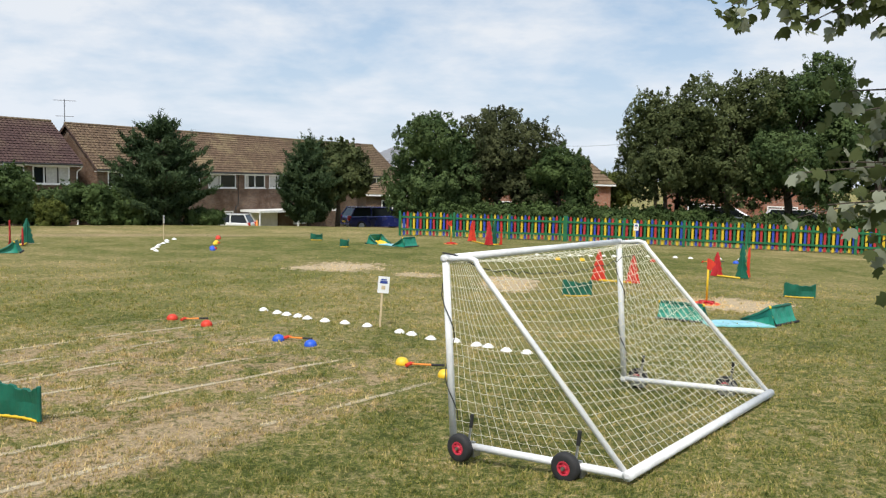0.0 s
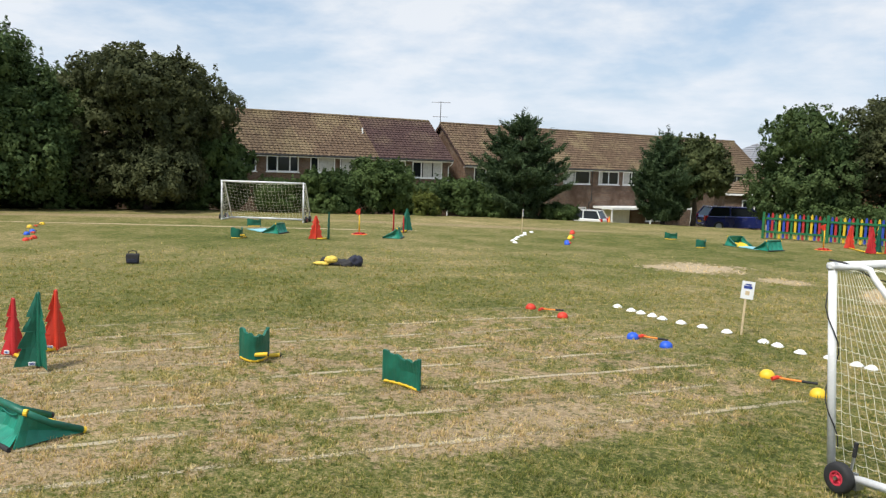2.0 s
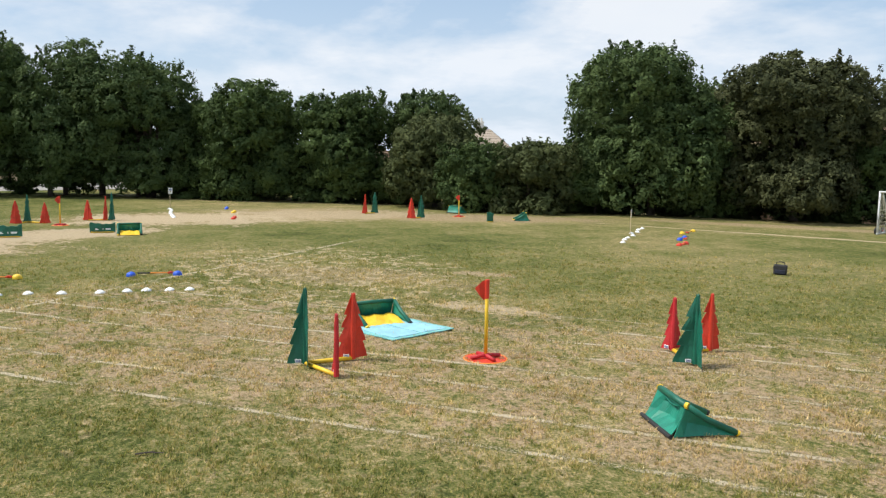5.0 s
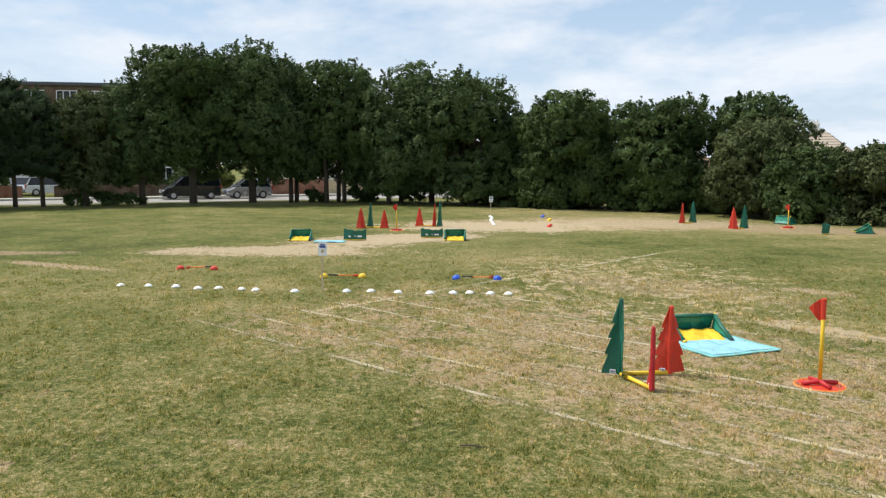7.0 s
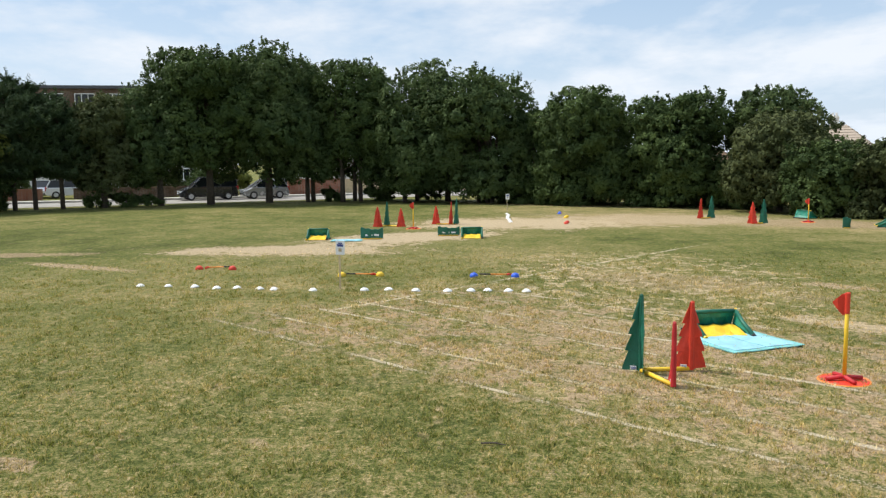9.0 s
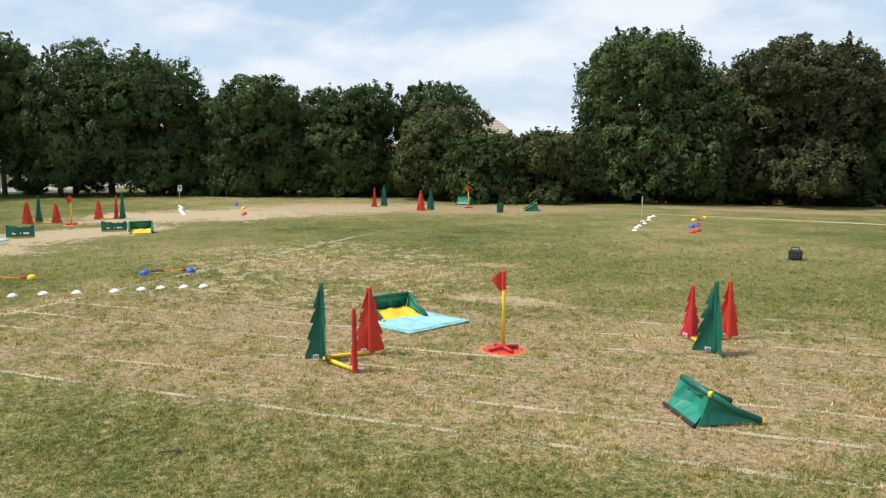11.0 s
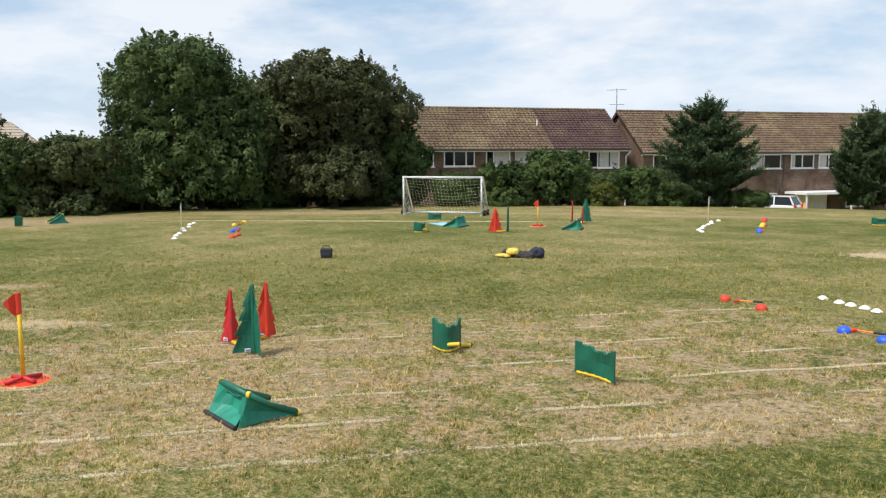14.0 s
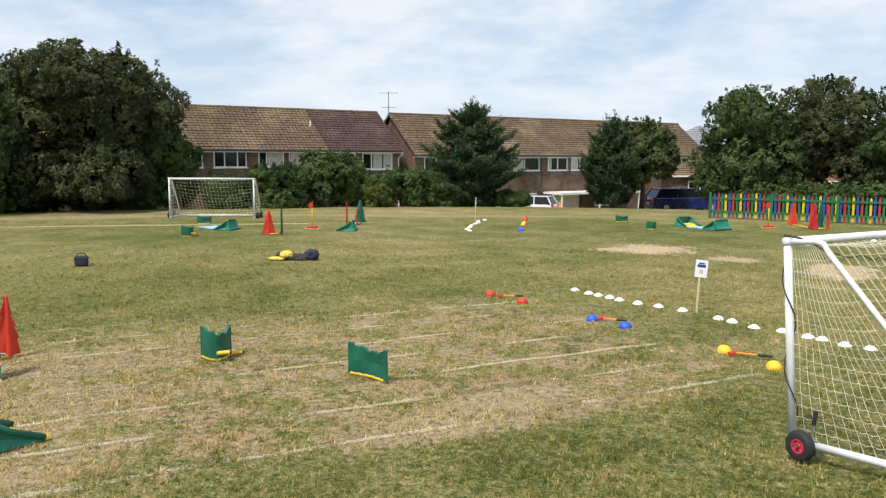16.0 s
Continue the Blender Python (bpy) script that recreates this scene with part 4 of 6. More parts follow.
def tree(label, x, y, top, width, clear, seed, material, leaves=11000, z=None, depth=None, stems=1, lobes=32, category="tree", name="tree", skirt=0.0, shoots=0.2, cover=1.5):
    """A broadleaved tree or, with clear near 0, a shrub: stems, limbs and a heap of lobes, each covered with domed sprays of leaves and loose shoots."""
    rng = np.random.default_rng(seed)
    z = gz(x, y) if z is None else z
    h, rx, ry = top - z, width / 2, (depth or width) / 2
    ob = thing(name, label, category, x, y, z)
    ch = h - clear
    cen, rad = [], []
    for i in range(lobes):
        a = 2.399 * i + rng.uniform(-0.5, 0.5)
        hh = rng.uniform(0.04 if skirt else 0.12, 0.84)
        reach = math.sqrt(max(0.05, 1 - (abs(hh - 0.42) / 0.66) ** 2)) * rng.uniform(0.35, 0.74)
        if skirt:
            reach = max(reach, skirt * rng.uniform(0.5, 0.8))
        cen.append((rx * reach * math.cos(a), ry * reach * math.sin(a), clear + ch * hh))
        rad.append(rng.uniform(0.24, 0.42))
    cen.append((0, 0, clear + ch * 0.80))
    rad.append(0.30)
    cen, rad = np.array(cen), np.array(rad)
    axes = np.stack([rad * rx * 1.12, rad * ry * 1.12, rad * ch * 0.60], -1)
    cen[:, 2] = np.minimum(cen[:, 2], h - axes[:, 2] * 0.92)
    scale = float(np.clip(0.055 * width + 0.30, 0.42, 0.82))
    low = 0.1 if clear < 0.5 else clear * 0.8
    mids, outs, rads = sprays_on(cen, axes, rng, scale, low)
    n = leaves * 3
    leaf = float(np.clip(math.sqrt(cover * (math.pi * rads ** 2).sum() / (0.36 * n)), 0.08, 0.17))
    w = rads ** 2
    which = rng.choice(len(mids), n, p=w / w.sum())
    # each spray is a shallow dome that tilts up and droops at its rim; some are shoots that stick out of the crown
    loose = rng.random(len(mids)) < shoots
    face = outs + np.array([0, 0, 0.38])
    face /= np.linalg.norm(face, axis=1, keepdims=True)
    side = np.cross(face, unit(rng, len(mids)))
    side /= np.linalg.norm(side, axis=1, keepdims=True)
    other = np.cross(face, side)
    q, th = np.sqrt(rng.random(n)), 2 * math.pi * rng.random(n)
    q *= 1 + 0.22 * np.sin(th * 5 + which)
    f, s, o = face[which], side[which], other[which]
    radial = s * np.cos(th)[:, None] + o * np.sin(th)[:, None]
    r = rads[which][:, None]
    pos = mids[which] + radial * r * q[:, None] + f * r * (0.42 * (1 - q ** 2) + 0.24 * rng.normal(size=n))[:, None]
    nrm = f + radial * (q * 0.9)[:, None] + rng.normal(size=(n, 3)) * 0.42
    k = rng.random(n)[:, None]
    way = outs[which] * 0.8 + np.array([0, 0, 0.7]) + unit(rng, len(mids))[which] * 0.5
    stick = mids[which] + way * k * scale * 0.55 + rng.normal(size=(n, 3)) * (0.14 * scale * (1.2 - k))
    lo = loose[which][:, None]
    pos = np.where(lo, stick, pos)
    nrm = np.where(lo, rng.normal(size=(n, 3)) + np.array([0, 0, 0.6]), nrm)
    # inner leaves, sparse and larger, close the heart of the crown
    m = max(300, leaves // (3 if cover > 1.3 else 7))
    pick = rng.integers(0, len(cen), m)
    inner = cen[pick] + unit(rng, m) * axes[pick] * (0.70 * rng.random(m) ** 0.4)[:, None]
    pos = np.vstack([pos, inner])
    nrm = np.vstack([nrm, rng.normal(size=(m, 3))])
    size = np.concatenate([np.full(n, leaf), np.full(m, 0.30)])
    pos[:, 2] = np.clip(pos[:, 2], 0.03, h + 0.25)
    leaf_mesh("crown", pos, nrm, size, material, rng).parent = ob
    # stems and limbs
    for st_no in range(stems):
        bm = bmesh.new()
        ox, oy = (rng.uniform(-0.12, 0.12) * width, rng.uniform(-0.12, 0.12) * width) if stems > 1 else (0, 0)
        r0 = (0.017 * h + 0.05) / (1 if stems == 1 else 1.6)
        pts = [(ox, oy, -0.05), (ox * 1.1 + 0.05, oy, h * 0.2), (ox * 1.4 - 0.06, oy * 1.3 + 0.06, h * 0.42), (ox * 1.5, oy * 1.5, h * 0.68), (ox * 1.2, oy * 1.2, h * 0.88)]
        tube(bm, pts, [r0 * 1.25, r0, r0 * 0.8, r0 * 0.5, r0 * 0.15], 9)
        part("trunk", bm, M_BARK, ob, smooth=True)
        for i in range(st_no, len(cen), stems) if clear > 0.4 else ():
            bm = bmesh.new()
            t = Vector(cen[i])
            st = Vector(pts[1]).lerp(Vector(pts[3]), min(1, max(0.0, (t.z / h - 0.25) * 1.1)))
            mid = st.lerp(t, 0.5) + Vector((rng.uniform(-.2, .2), rng.uniform(-.2, .2), 0.12 * h * 0.3))
            tube(bm, [st, mid, t], [r0 * 0.42, r0 * 0.26, r0 * 0.09], 6)
            part("limb", bm, M_BARK, ob, smooth=True)
    return ob


def pine(label, x, y, top, width, seed, leaves=12000, clear=0.8):
    """A pine: whorls of rising boughs with side twigs, each tipped by an upright brush of needles."""
    rng = np.random.default_rng(seed)
    z = gz(x, y)
    h = top - z
    ob = thing("pine_tree", label, "tree", x, y, z)
    bm = bmesh.new()
    tube(bm, [(0, 0, -0.05), (0.05, 0, h * 0.4), (0, 0.04, h * 0.75), (0, 0, h * 0.97)], [0.15, 0.12, 0.07, 0.02], 9)
    part("trunk", bm, M_BARK, ob, smooth=True)
    tips, ways, lens, bm = [], [], [], bmesh.new()
    tiers = 19
    for i in range(tiers):
        f = i / (tiers - 1)
        zz = clear + (h - clear - 0.6) * min(1, max(0, f + rng.uniform(-0.025, 0.025)))
        reach = width / 2 * (0.66 + 0.46 * math.sin(f * 3.1)) * (1 - f) ** 0.6 + 0.14
        count = 8 - int(4 * f)
        for k in range(count):
            a = 2 * math.pi * (k + rng.random()) / count
            ln = reach * rng.uniform(0.68, 1.04)
            out = np.array([math.cos(a), math.sin(a), 0.0])
            root, tip = np.array([0, 0, zz]), out * ln + np.array([0, 0, zz + ln * rng.uniform(0.05, 0.55)])
            tube(bm, [tuple(root), tuple(root * 0.45 + tip * 0.55 - [0, 0, 0.12]), tuple(tip)], [0.04, 0.026, 0.01], 5)
            across = np.array([-out[1], out[0], 0])
            for q in np.linspace(0.30, 1.0, 2 + int(ln * 3)):
                for _ in range(4):
                    tips.append(root + (tip - root) * q + across * rng.normal() * 0.26 * (1.25 - q) * max(0.6, ln) - np.array([0, 0, 0.1 * math.sin(3 * q)]))
                    lens.append(0.24 + 0.3 * (q > 0.95) * rng.random() + 0.12 * rng.random())
                    ways.append(out * 0.75 + across * rng.normal() * 0.45 + np.array([0, 0, rng.uniform(0.5, 1.3)]))
    for k in range(5):
        tips.append(np.array([0, 0, h - 0.16 * k - 0.2]))
        lens.append(0.45)
        ways.append(np.array([rng.normal() * 0.2, rng.normal() * 0.2, 1.0]))
    tagged(part("branchwork", bm, M_BARK, ob), kind="stuff")
    tips, ways = np.array(tips), np.array(ways)
    ways /= np.linalg.norm(ways, axis=1, keepdims=True)
    n = int(leaves * 4)
    which = rng.integers(0, len(tips), n)
    length = np.array(lens)[which][:, None]
    along = ways[which] + rng.normal(size=(n, 3)) * 0.38
    pos = tips[which] + ways[which] * (1.3 * rng.random(n)[:, None] - 0.3) * length + rng.normal(size=(n, 3)) * 0.045
    leaf_mesh("crown", pos, rng.normal(size=(n, 3)) + np.array([0, 0, 0.5]), np.full(n, 0.24), M_NEEDLE, rng, 0.24, along).parent = ob
    return ob


DK, MD, OL, YL, PU = M_LEAF_DARK, M_LEAF_MID, M_LEAF_OLIVE, M_LEAF_YEL, M_LEAF_PURPLE
pine("dark green pine tree in front of the terraces", -14.8, 43.5, 5.95, 6.2, 11, 15000, 0.1)
pine("dark green pine tree beside the parked car", -7.2, 46.2, 5.15, 3.9, 12, 10500, 0.4)
tree("grey green broadleaved tree beside the pine", -5.7, 47.5, 4.75, 3.9, 1.4, 13, OL, 6500)
for i, (x, y, top, w, m, lab) in enumerate([
        (-23.6, 37.2, 2.3, 3.2, DK, "dense dark green shrub in the hedge"), (-21.6, 39.3, 2.95, 3.4, DK, "tall dense dark green shrub in the hedge"), (-19.4, 40.6, 1.7, 2.7, MD, "low green shrub in the hedge"),
        (-17.5, 41.6, 2.0, 2.8, DK, "rounded dark green shrub beside the pine"), (-18.7, 39.4, 1.2, 1.4, YL, "yellow green variegated shrub in the hedge"), (-25.7, 35.4, 1.7, 2.6, DK, "low dark green shrub behind the goal"),
        (-12.6, 44.0, 0.8, 2.0, DK, "low dark green shrub under the pine"), (-16.0, 42.6, 1.4, 2.6, DK, "low dark green shrub at the pine's foot")]):
    tree(lab, x, y, top, w, 0.05, 40 + i, m, 5200, category="shrub", name="shrub", skirt=0.9)
# group behind the painted fence
# low shrubs added for undergrowth and for the trees' shade between the pickets
for i, (x, y) in enumerate([(1.2, 44.6), (4.2, 44.2), (7.2, 43.0), (10.2, 41.4), (13.2, 40.2), (16.2, 38.2), (19.2, 36.6), (22.6, 35.0)]):
    tree("dark green undergrowth standing in for shade behind the painted fence", x, y, 1.4, 4.2, 0.05, 140 + i, DK, 3800, category="shrub", name="shrub", skirt=0.95)
tree("green maple behind the painted fence", 0.1, 46.9, 6.5, 6.2, 1.0, 21, MD, 12500, lobes=24, cover=1.25, shoots=0.28)
tree("dark green maple behind the painted fence", 4.2, 47.6, 6.9, 6.2, 1.4, 22, PU, 13500, lobes=22, cover=1.1, shoots=0.28, stems=2)
tree("small rounded green tree behind the painted fence", 7.2, 45.6, 4.7, 4.2, 0.9, 23, DK, 8000, lobes=22, cover=1.25, shoots=0.28)
tree("small bright green tree beyond the fence", 13.0, 58.5, 3.6, 3.6, 0.8, 24, YL, 4200)
tree("tall grey green tree behind the fence", 12.2, 42.3, 7.6, 6.2, 2.0, 25, OL, 13000, lobes=21, cover=1.1, shoots=0.3, stems=2)
tree("tall full green tree behind the fence", 15.0, 40.8, 8.2, 6.6, 2.0, 26, OL, 14500, lobes=21, cover=1.1, shoots=0.3, stems=2)
tree("tall bright green tree behind the fence", 18.0, 38.6, 8.7, 6.4, 2.0, 27, MD, 14500, lobes=21, cover=1.1, shoots=0.3, stems=2)
tree("dark green tree behind the fence", 21.5, 37.5, 7.2, 6.0, 2.0, 28, DK, 11000, lobes=21, cover=1.1, shoots=0.3, stems=2)
# big trees beside the far goal
tree("huge spreading dark green tree at the field's edge", -36.3, 26.7, 8.6, 9.8, 0.9, 31, MD, 26000, skirt=0.75, lobes=40)
tree("huge spreading brownish green tree at the field's edge", -31.4, 31.9, 7.9, 8.9, 0.9, 32, PU, 24000, skirt=0.75, lobes=40)
tree("dark green tree behind the far goal", -29.6, 34.4, 4.2, 4.6, 0.1, 33, DK, 9000, skirt=0.95)
for i, (x, y, top, w, m, lab) in enumerate([
        (-38.5, 20.3, 3.7, 5.0, OL, "shaggy olive green shrub at the field's edge"), (-40.8, 23.4, 3.7, 4.8, DK, "dark green shrub at the field's edge"), (-39.8, 17.6, 3.6, 4.2, DK, "dark green shrub at the field's edge"),
        (-34.6, 29.6, 3.0, 5.0, DK, "dark green undergrowth below the big trees"), (-37.6, 24.0, 2.6, 4.6, DK, "dark green undergrowth below the big trees"),
        (-38.6, 28.4, 3.2, 6.0, DK, "dark green undergrowth behind the big trees"), (-34.6, 32.6, 3.2, 6.0, DK, "dark green undergrowth behind the big trees"), (-41.5, 25.0, 3.2, 6.0, DK, "dark green undergrowth behind the big trees")]):
    tree(lab, x, y, top, w, 0.05, 60 + i, m, 7500, category="shrub", name="shrub", skirt=0.95)
tree("bushy olive green tree at the field's edge", -43.4, 16.9, 5.2, 6.0, 0.6, 34, OL, 14000, skirt=0.75)
tree("green tree at the field's edge", -47.5, 18.2, 6.8, 5.4, 0.6, 35, MD, 10000)
tree("dense dark green tree at the field's edge", -48.8, 13.2, 6.8, 6.6, 0.7, 36, DK, 16000, skirt=0.7)
tree("wide dense dark green tree at the field's edge", -51.9, 7.9, 7.1, 7.8, 0.7, 37, DK, 19000, skirt=0.7)
for i, (x, y, top, w) in enumerate([(-49.6, 12.8, 2.6, 5.5), (-53.0, 7.4, 2.8, 6.0), (-55.5, 3.4, 2.8, 5.5), (-47.2, 16.2, 2.2, 4.5)]):
    tree("dark green undergrowth below the trees", x, y, top, w, 0.05, 70 + i, DK, 6000, category="shrub", name="shrub", skirt=0.95)
tree("dark green tree closing the gap in the tree line", -55.4, 4.9, 6.4, 4.8, 0.4, 38, DK, 9000, skirt=0.8)
# row along the road
for i, (x, y, top, w, cl, m, nl, st, lab) in enumerate([
        (-55.6, 1.2, 9.0, 7.8, 0.6, MD, 16500, 3, "tall leafy green tree in the row along the road"), (-57.4, -3.2, 9.8, 7.6, 0.9, MD, 16500, 3, "tall leafy green tree with several stems beside the road"),
        (-58.6, -7.7, 9.9, 7.4, 1.5, DK, 16000, 4, "tall dark green tree with several stems beside the road"), (-58.4, -11.4, 10.1, 6.4, 1.7, MD, 14000, 3, "tall leafy green tree with several stems beside the road"),
        (-57.9, -13.4, 11.0, 7.8, 1.9, MD, 19000, 2, "tallest leafy green tree in the row along the road"), (-56.2, -17.6, 10.4, 8.4, 2.0, DK, 22000, 1, "broad round dark green tree over the parked cars"),
        (-54.8, -20.6, 8.3, 5.4, 1.3, MD, 11000, 1, "slender green tree in the row along the road"), (-52.8, -23.6, 7.3, 4.6, 1.1, OL, 9000, 1, "slender olive green tree in the row along the road"),
        (-58.0, -1.0, 7.5, 6.0, 0.4, DK, 10000, 1, "dark green tree in the row along the road"), (-47.3, -30.7, 7.3, 6.4, 0.8, YL, 13000, 2, "yellow green tree with leaning stems beside the road"),
        (-48.9, -29.8, 6.2, 4.6, 0.7, DK, 8000, 2, "dark green tree behind the yellow green one"), (-44.6, -35.0, 8.0, 6.5, 0.9, DK, 9000, 1, "dark green tree beside the road")]):
    tree(lab, x, y, top, w, cl, 80 + i, m, nl, stems=st, lobes=32)
pine("dark green pine tree beside the road", -50.3, -28.2, 8.7, 7.0, 91, 12000, 1.9)
pine("dark green pine tree beside the road", -50.9, -27.2, 8.3, 6.2, 92, 11000, 2.1)
pine("dark green pine tree beside the road", -51.6, -25.8, 7.6, 6.0, 93, 11000, 1.8)
for i, (u, w, m) in enumerate([(-6.5, 3.0, DK), (-4.0, 3.2, DK), (-1.2, 3.4, OL), (2.0, 3.4, DK), (5.2, 3.0, YL), (-13.0, 2.6, DK)]):
    tree("hedge shrub in a front garden beyond the road", *by_road(u, 18.0), 2.3, w, 0.05, 180 + i, m, 1800, category="shrub", name="shrub", skirt=0.9, lobes=10)
for i, (x, y, top, w) in enumerate([(-48.3, -30.2, 0.8, 1.8), (-49.4, -29.0, 0.7, 1.5), (-52.9, -24.2, 0.8, 1.8), (-53.7, -22.6, 0.9, 2.2), (-54.6, -21.2, 0.7, 1.8), (-59.2, -9.6, 0.9, 1.4), (-60.0, -6.0, 0.9, 2.6)]):
    tree("low scrub at the foot of the roadside trees", x, y, top, w, 0.02, 160 + i, DK, 1200, category="shrub", name="shrub", skirt=0.9, lobes=8)


# ---- parked vehicles ----
def paint(name, color, metal=0.3):
    n = Nodes(name)
    dirt = n.noise(2.0, 5, 0.6, n.pos(True))
    col = n.mix(n.math("MULTIPLY", n.step(dirt, 0.5, 0.8), 0.25), color, (0.16, 0.14, 0.11))
    n.done(col, n.math("MULTIPLY_ADD", dirt, 0.2, 0.16), metal, 0.5)
    n.put(n.bsdf.inputs["Coat Weight"], 0.6)
    return n.mat


M_LAMP = plain("red lamp glass", (0.45, 0.02, 0.02), 0.2, 0, 0.1)
M_LENS = plain("clear lamp glass", (0.7, 0.72, 0.74), 0.15, 0, 0.1)
M_RIM = plain("silver wheel trim", (0.62, 0.63, 0.65), 0.4, 0.3, 0.15)


def car(label, x, y, z, rz, body, L=4.6, W=1.78, H=1.46, shape="estate", bonnet=0.95):
    """A car whose nose points along +x: body shell, glasshouse, wheels and lamps."""
    c = thing("car", label, "car", x, y, z, rz)
    hl = L / 2
    roof_back = {"estate": -hl + 0.45, "van": -hl + 0.15, "hatch": -hl + 0.42}[shape]
    screen_foot, screen_top = hl - bonnet, hl - bonnet - (0.85 if shape != "van" else 0.75)
    sill, belt = 0.24, 0.92 if shape != "van" else 1.05
    low = [(-hl, 0.36), (-hl + 0.04, belt - 0.12), (-hl + 0.12, belt), (screen_foot, belt + 0.02), (hl - 0.35, belt - 0.16), (hl - 0.05, 0.62), (hl, 0.38), (hl - 0.1, sill), (-hl + 0.1, sill)]
    bm = bmesh.new()
    ys = [(-W / 2, 0.05), (-W / 2 + 0.07, 0.0), (W / 2 - 0.07, 0.0), (W / 2, 0.05)]
    loops = []
    for yy, ins in ys:
        loops.append([bm.verts.new((px * (1 - ins * 0.5), yy, pz - (ins if pz > 0.6 else -ins * 0.4))) for px, pz in low])
    for a, b in zip(loops, loops[1:]):
        for i in range(len(low)):
            j = (i + 1) % len(low)
            bm.faces.new((a[i], a[j], b[j], b[i]))
    bm.faces.new(loops[0])
    bm.faces.new(loops[-1][::-1])
    part("body", bm, body, c, smooth=False)
    # glasshouse, then a painted roof and pillars
    gh = [(roof_back - 0.30 if shape != "van" else roof_back - 0.05, belt - 0.02), (roof_back + 0.02, H - 0.06), (screen_top, H - 0.05), (screen_foot + 0.05, belt)]
    bm = bmesh.new()
    lo = [bm.verts.new((px, -(W / 2 - 0.06 - 0.17 * (pz > belt + 0.1)), pz)) for px, pz in gh]
    hi = [bm.verts.new((px, (W / 2 - 0.06 - 0.17 * (pz > belt + 0.1)), pz)) for px, pz in gh]
    bm.faces.new(lo)
    bm.faces.new(hi[::-1])
    for i in range(4):
        bm.faces.new((lo[i], lo[(i + 1) % 4], hi[(i + 1) % 4], hi[i]))
    part("glasshouse", bm, M_GLASS, c)
    bm = bmesh.new()
    w2 = W / 2 - 0.21
    box(bm, roof_back - 0.02, -w2 - 0.02, H - 0.055, screen_top + 0.03, w2 + 0.02, H, None, 0.02)
    part("roof", bm, body, c)
    for px0, px1 in ((gh[0][0], gh[1][0]), (gh[3][0], gh[2][0]), ((roof_back + screen_top) / 2 - 0.1, (roof_back + screen_top) / 2 - 0.06)):
        for s in (-1, 1):
            bm = bmesh.new()
            tube(bm, [(px0, s * (W / 2 - 0.055), belt), (px1, s * (W / 2 - 0.225), H - 0.04)], 0.045, 6)
            part("pillar", bm, body, c)
    for px in (-hl + 0.82, hl - 0.86):
        for s in (-1, 1):
            wheel = thing("wheel", "", "", px, s * (W / 2 - 0.065), 0.31)
            wheel.parent = c
            m = pose(0, 0, 0, 90, 0, 0)
            bm = bmesh.new()
            lathe(bm, [(0.19, -0.095), (0.28, -0.10), (0.31, -0.07), (0.31, 0.07), (0.28, 0.10), (0.19, 0.095)], 22, m)
            part("tyre", bm, M_BLACK, wheel, smooth=True)
            bm = bmesh.new()
            lathe(bm, [(0.0, -0.10), (0.06, -0.105), (0.19, -0.085), (0.2, 0.0), (0.19, 0.085), (0.06, 0.105), (0.0, 0.10)], 14, m)
            part("rim", bm, M_RIM, wheel)
    for s in (-1, 1):
        bm = bmesh.new()
        box(bm, -hl - 0.012, s * (W / 2 - 0.16) - 0.13, belt - 0.28, -hl + 0.2, s * (W / 2 - 0.16) + 0.13, belt + 0.02, None, 0.02)
        part("tail_lamp", bm, M_LAMP, c)
        bm = bmesh.new()
        box(bm, hl - 0.35, s * (W / 2 - 0.2) - 0.16, 0.60, hl - 0.03, s * (W / 2 - 0.2) + 0.16, 0.74, None, 0.02)
        part("headlamp", bm, M_LENS, c)
        bm = bmesh.new()
        box(bm, screen_foot - 0.35, s * (W / 2 + 0.06) - 0.08, belt + 0.02, screen_foot - 0.2, s * (W / 2 + 0.06) + 0.08, belt + 0.15, None, 0.02)
        part("mirror", bm, body, c)
    for px in (-hl - 0.02, hl + 0.005):
        bm = bmesh.new()
        box(bm, px, -0.26, 0.5, px + 0.012, 0.26, 0.61)
        part("number_plate", bm, M_LABEL if px > 0 else M_YELLOW, c, "plain bar")
    return c


P_NAVY, P_BLACK, P_SILVER, P_WHITE = paint("navy car paint", (0.020, 0.030, 0.150), 0.0), paint("black car paint", (0.012, 0.013, 0.016)), paint("silver car paint", (0.42, 0.43, 0.45), 0.6), paint("white car paint", (0.75, 0.76, 0.77), 0)
car("navy blue estate car parked at the field's edge", -3.6, 51.4, gz(-3.6, 51.4) + 0.03, 28, P_NAVY, 4.6, 1.8, 1.47)
car("black people carrier parked under the roadside trees", *by_road(0.9, 7.2), 0.02, -63.4, P_BLACK, 4.5, 1.85, 1.80, "van", 1.0)
car("silver hatchback parked behind the roadside trees", *by_road(5.3, 6.9), 0.02, -63.4, P_SILVER, 3.75, 1.7, 1.56, "hatch", 0.8)
car("silver car parked across the road", *by_road(8.3, 15.6), 0.02, -63.4, P_SILVER, 4.2, 1.72, 1.6, "hatch", 0.85)
car("white car parked across the road", *by_road(-8.6, 18.5), 0.02, 116.6, P_WHITE, 4.3, 1.72, 1.6, "hatch", 0.85)
car("grey car parked across the road", *by_road(-11.0, 21.0), 0.02, 26.6, P_SILVER, 4.3, 1.72, 1.5, "estate", 0.9)
car("white car parked below the bank beside the terrace", -15.0, 57.3, gz(-15.0, 57.3) - 0.02, 175, P_WHITE, 4.3, 1.74, 1.52, "hatch", 0.85)
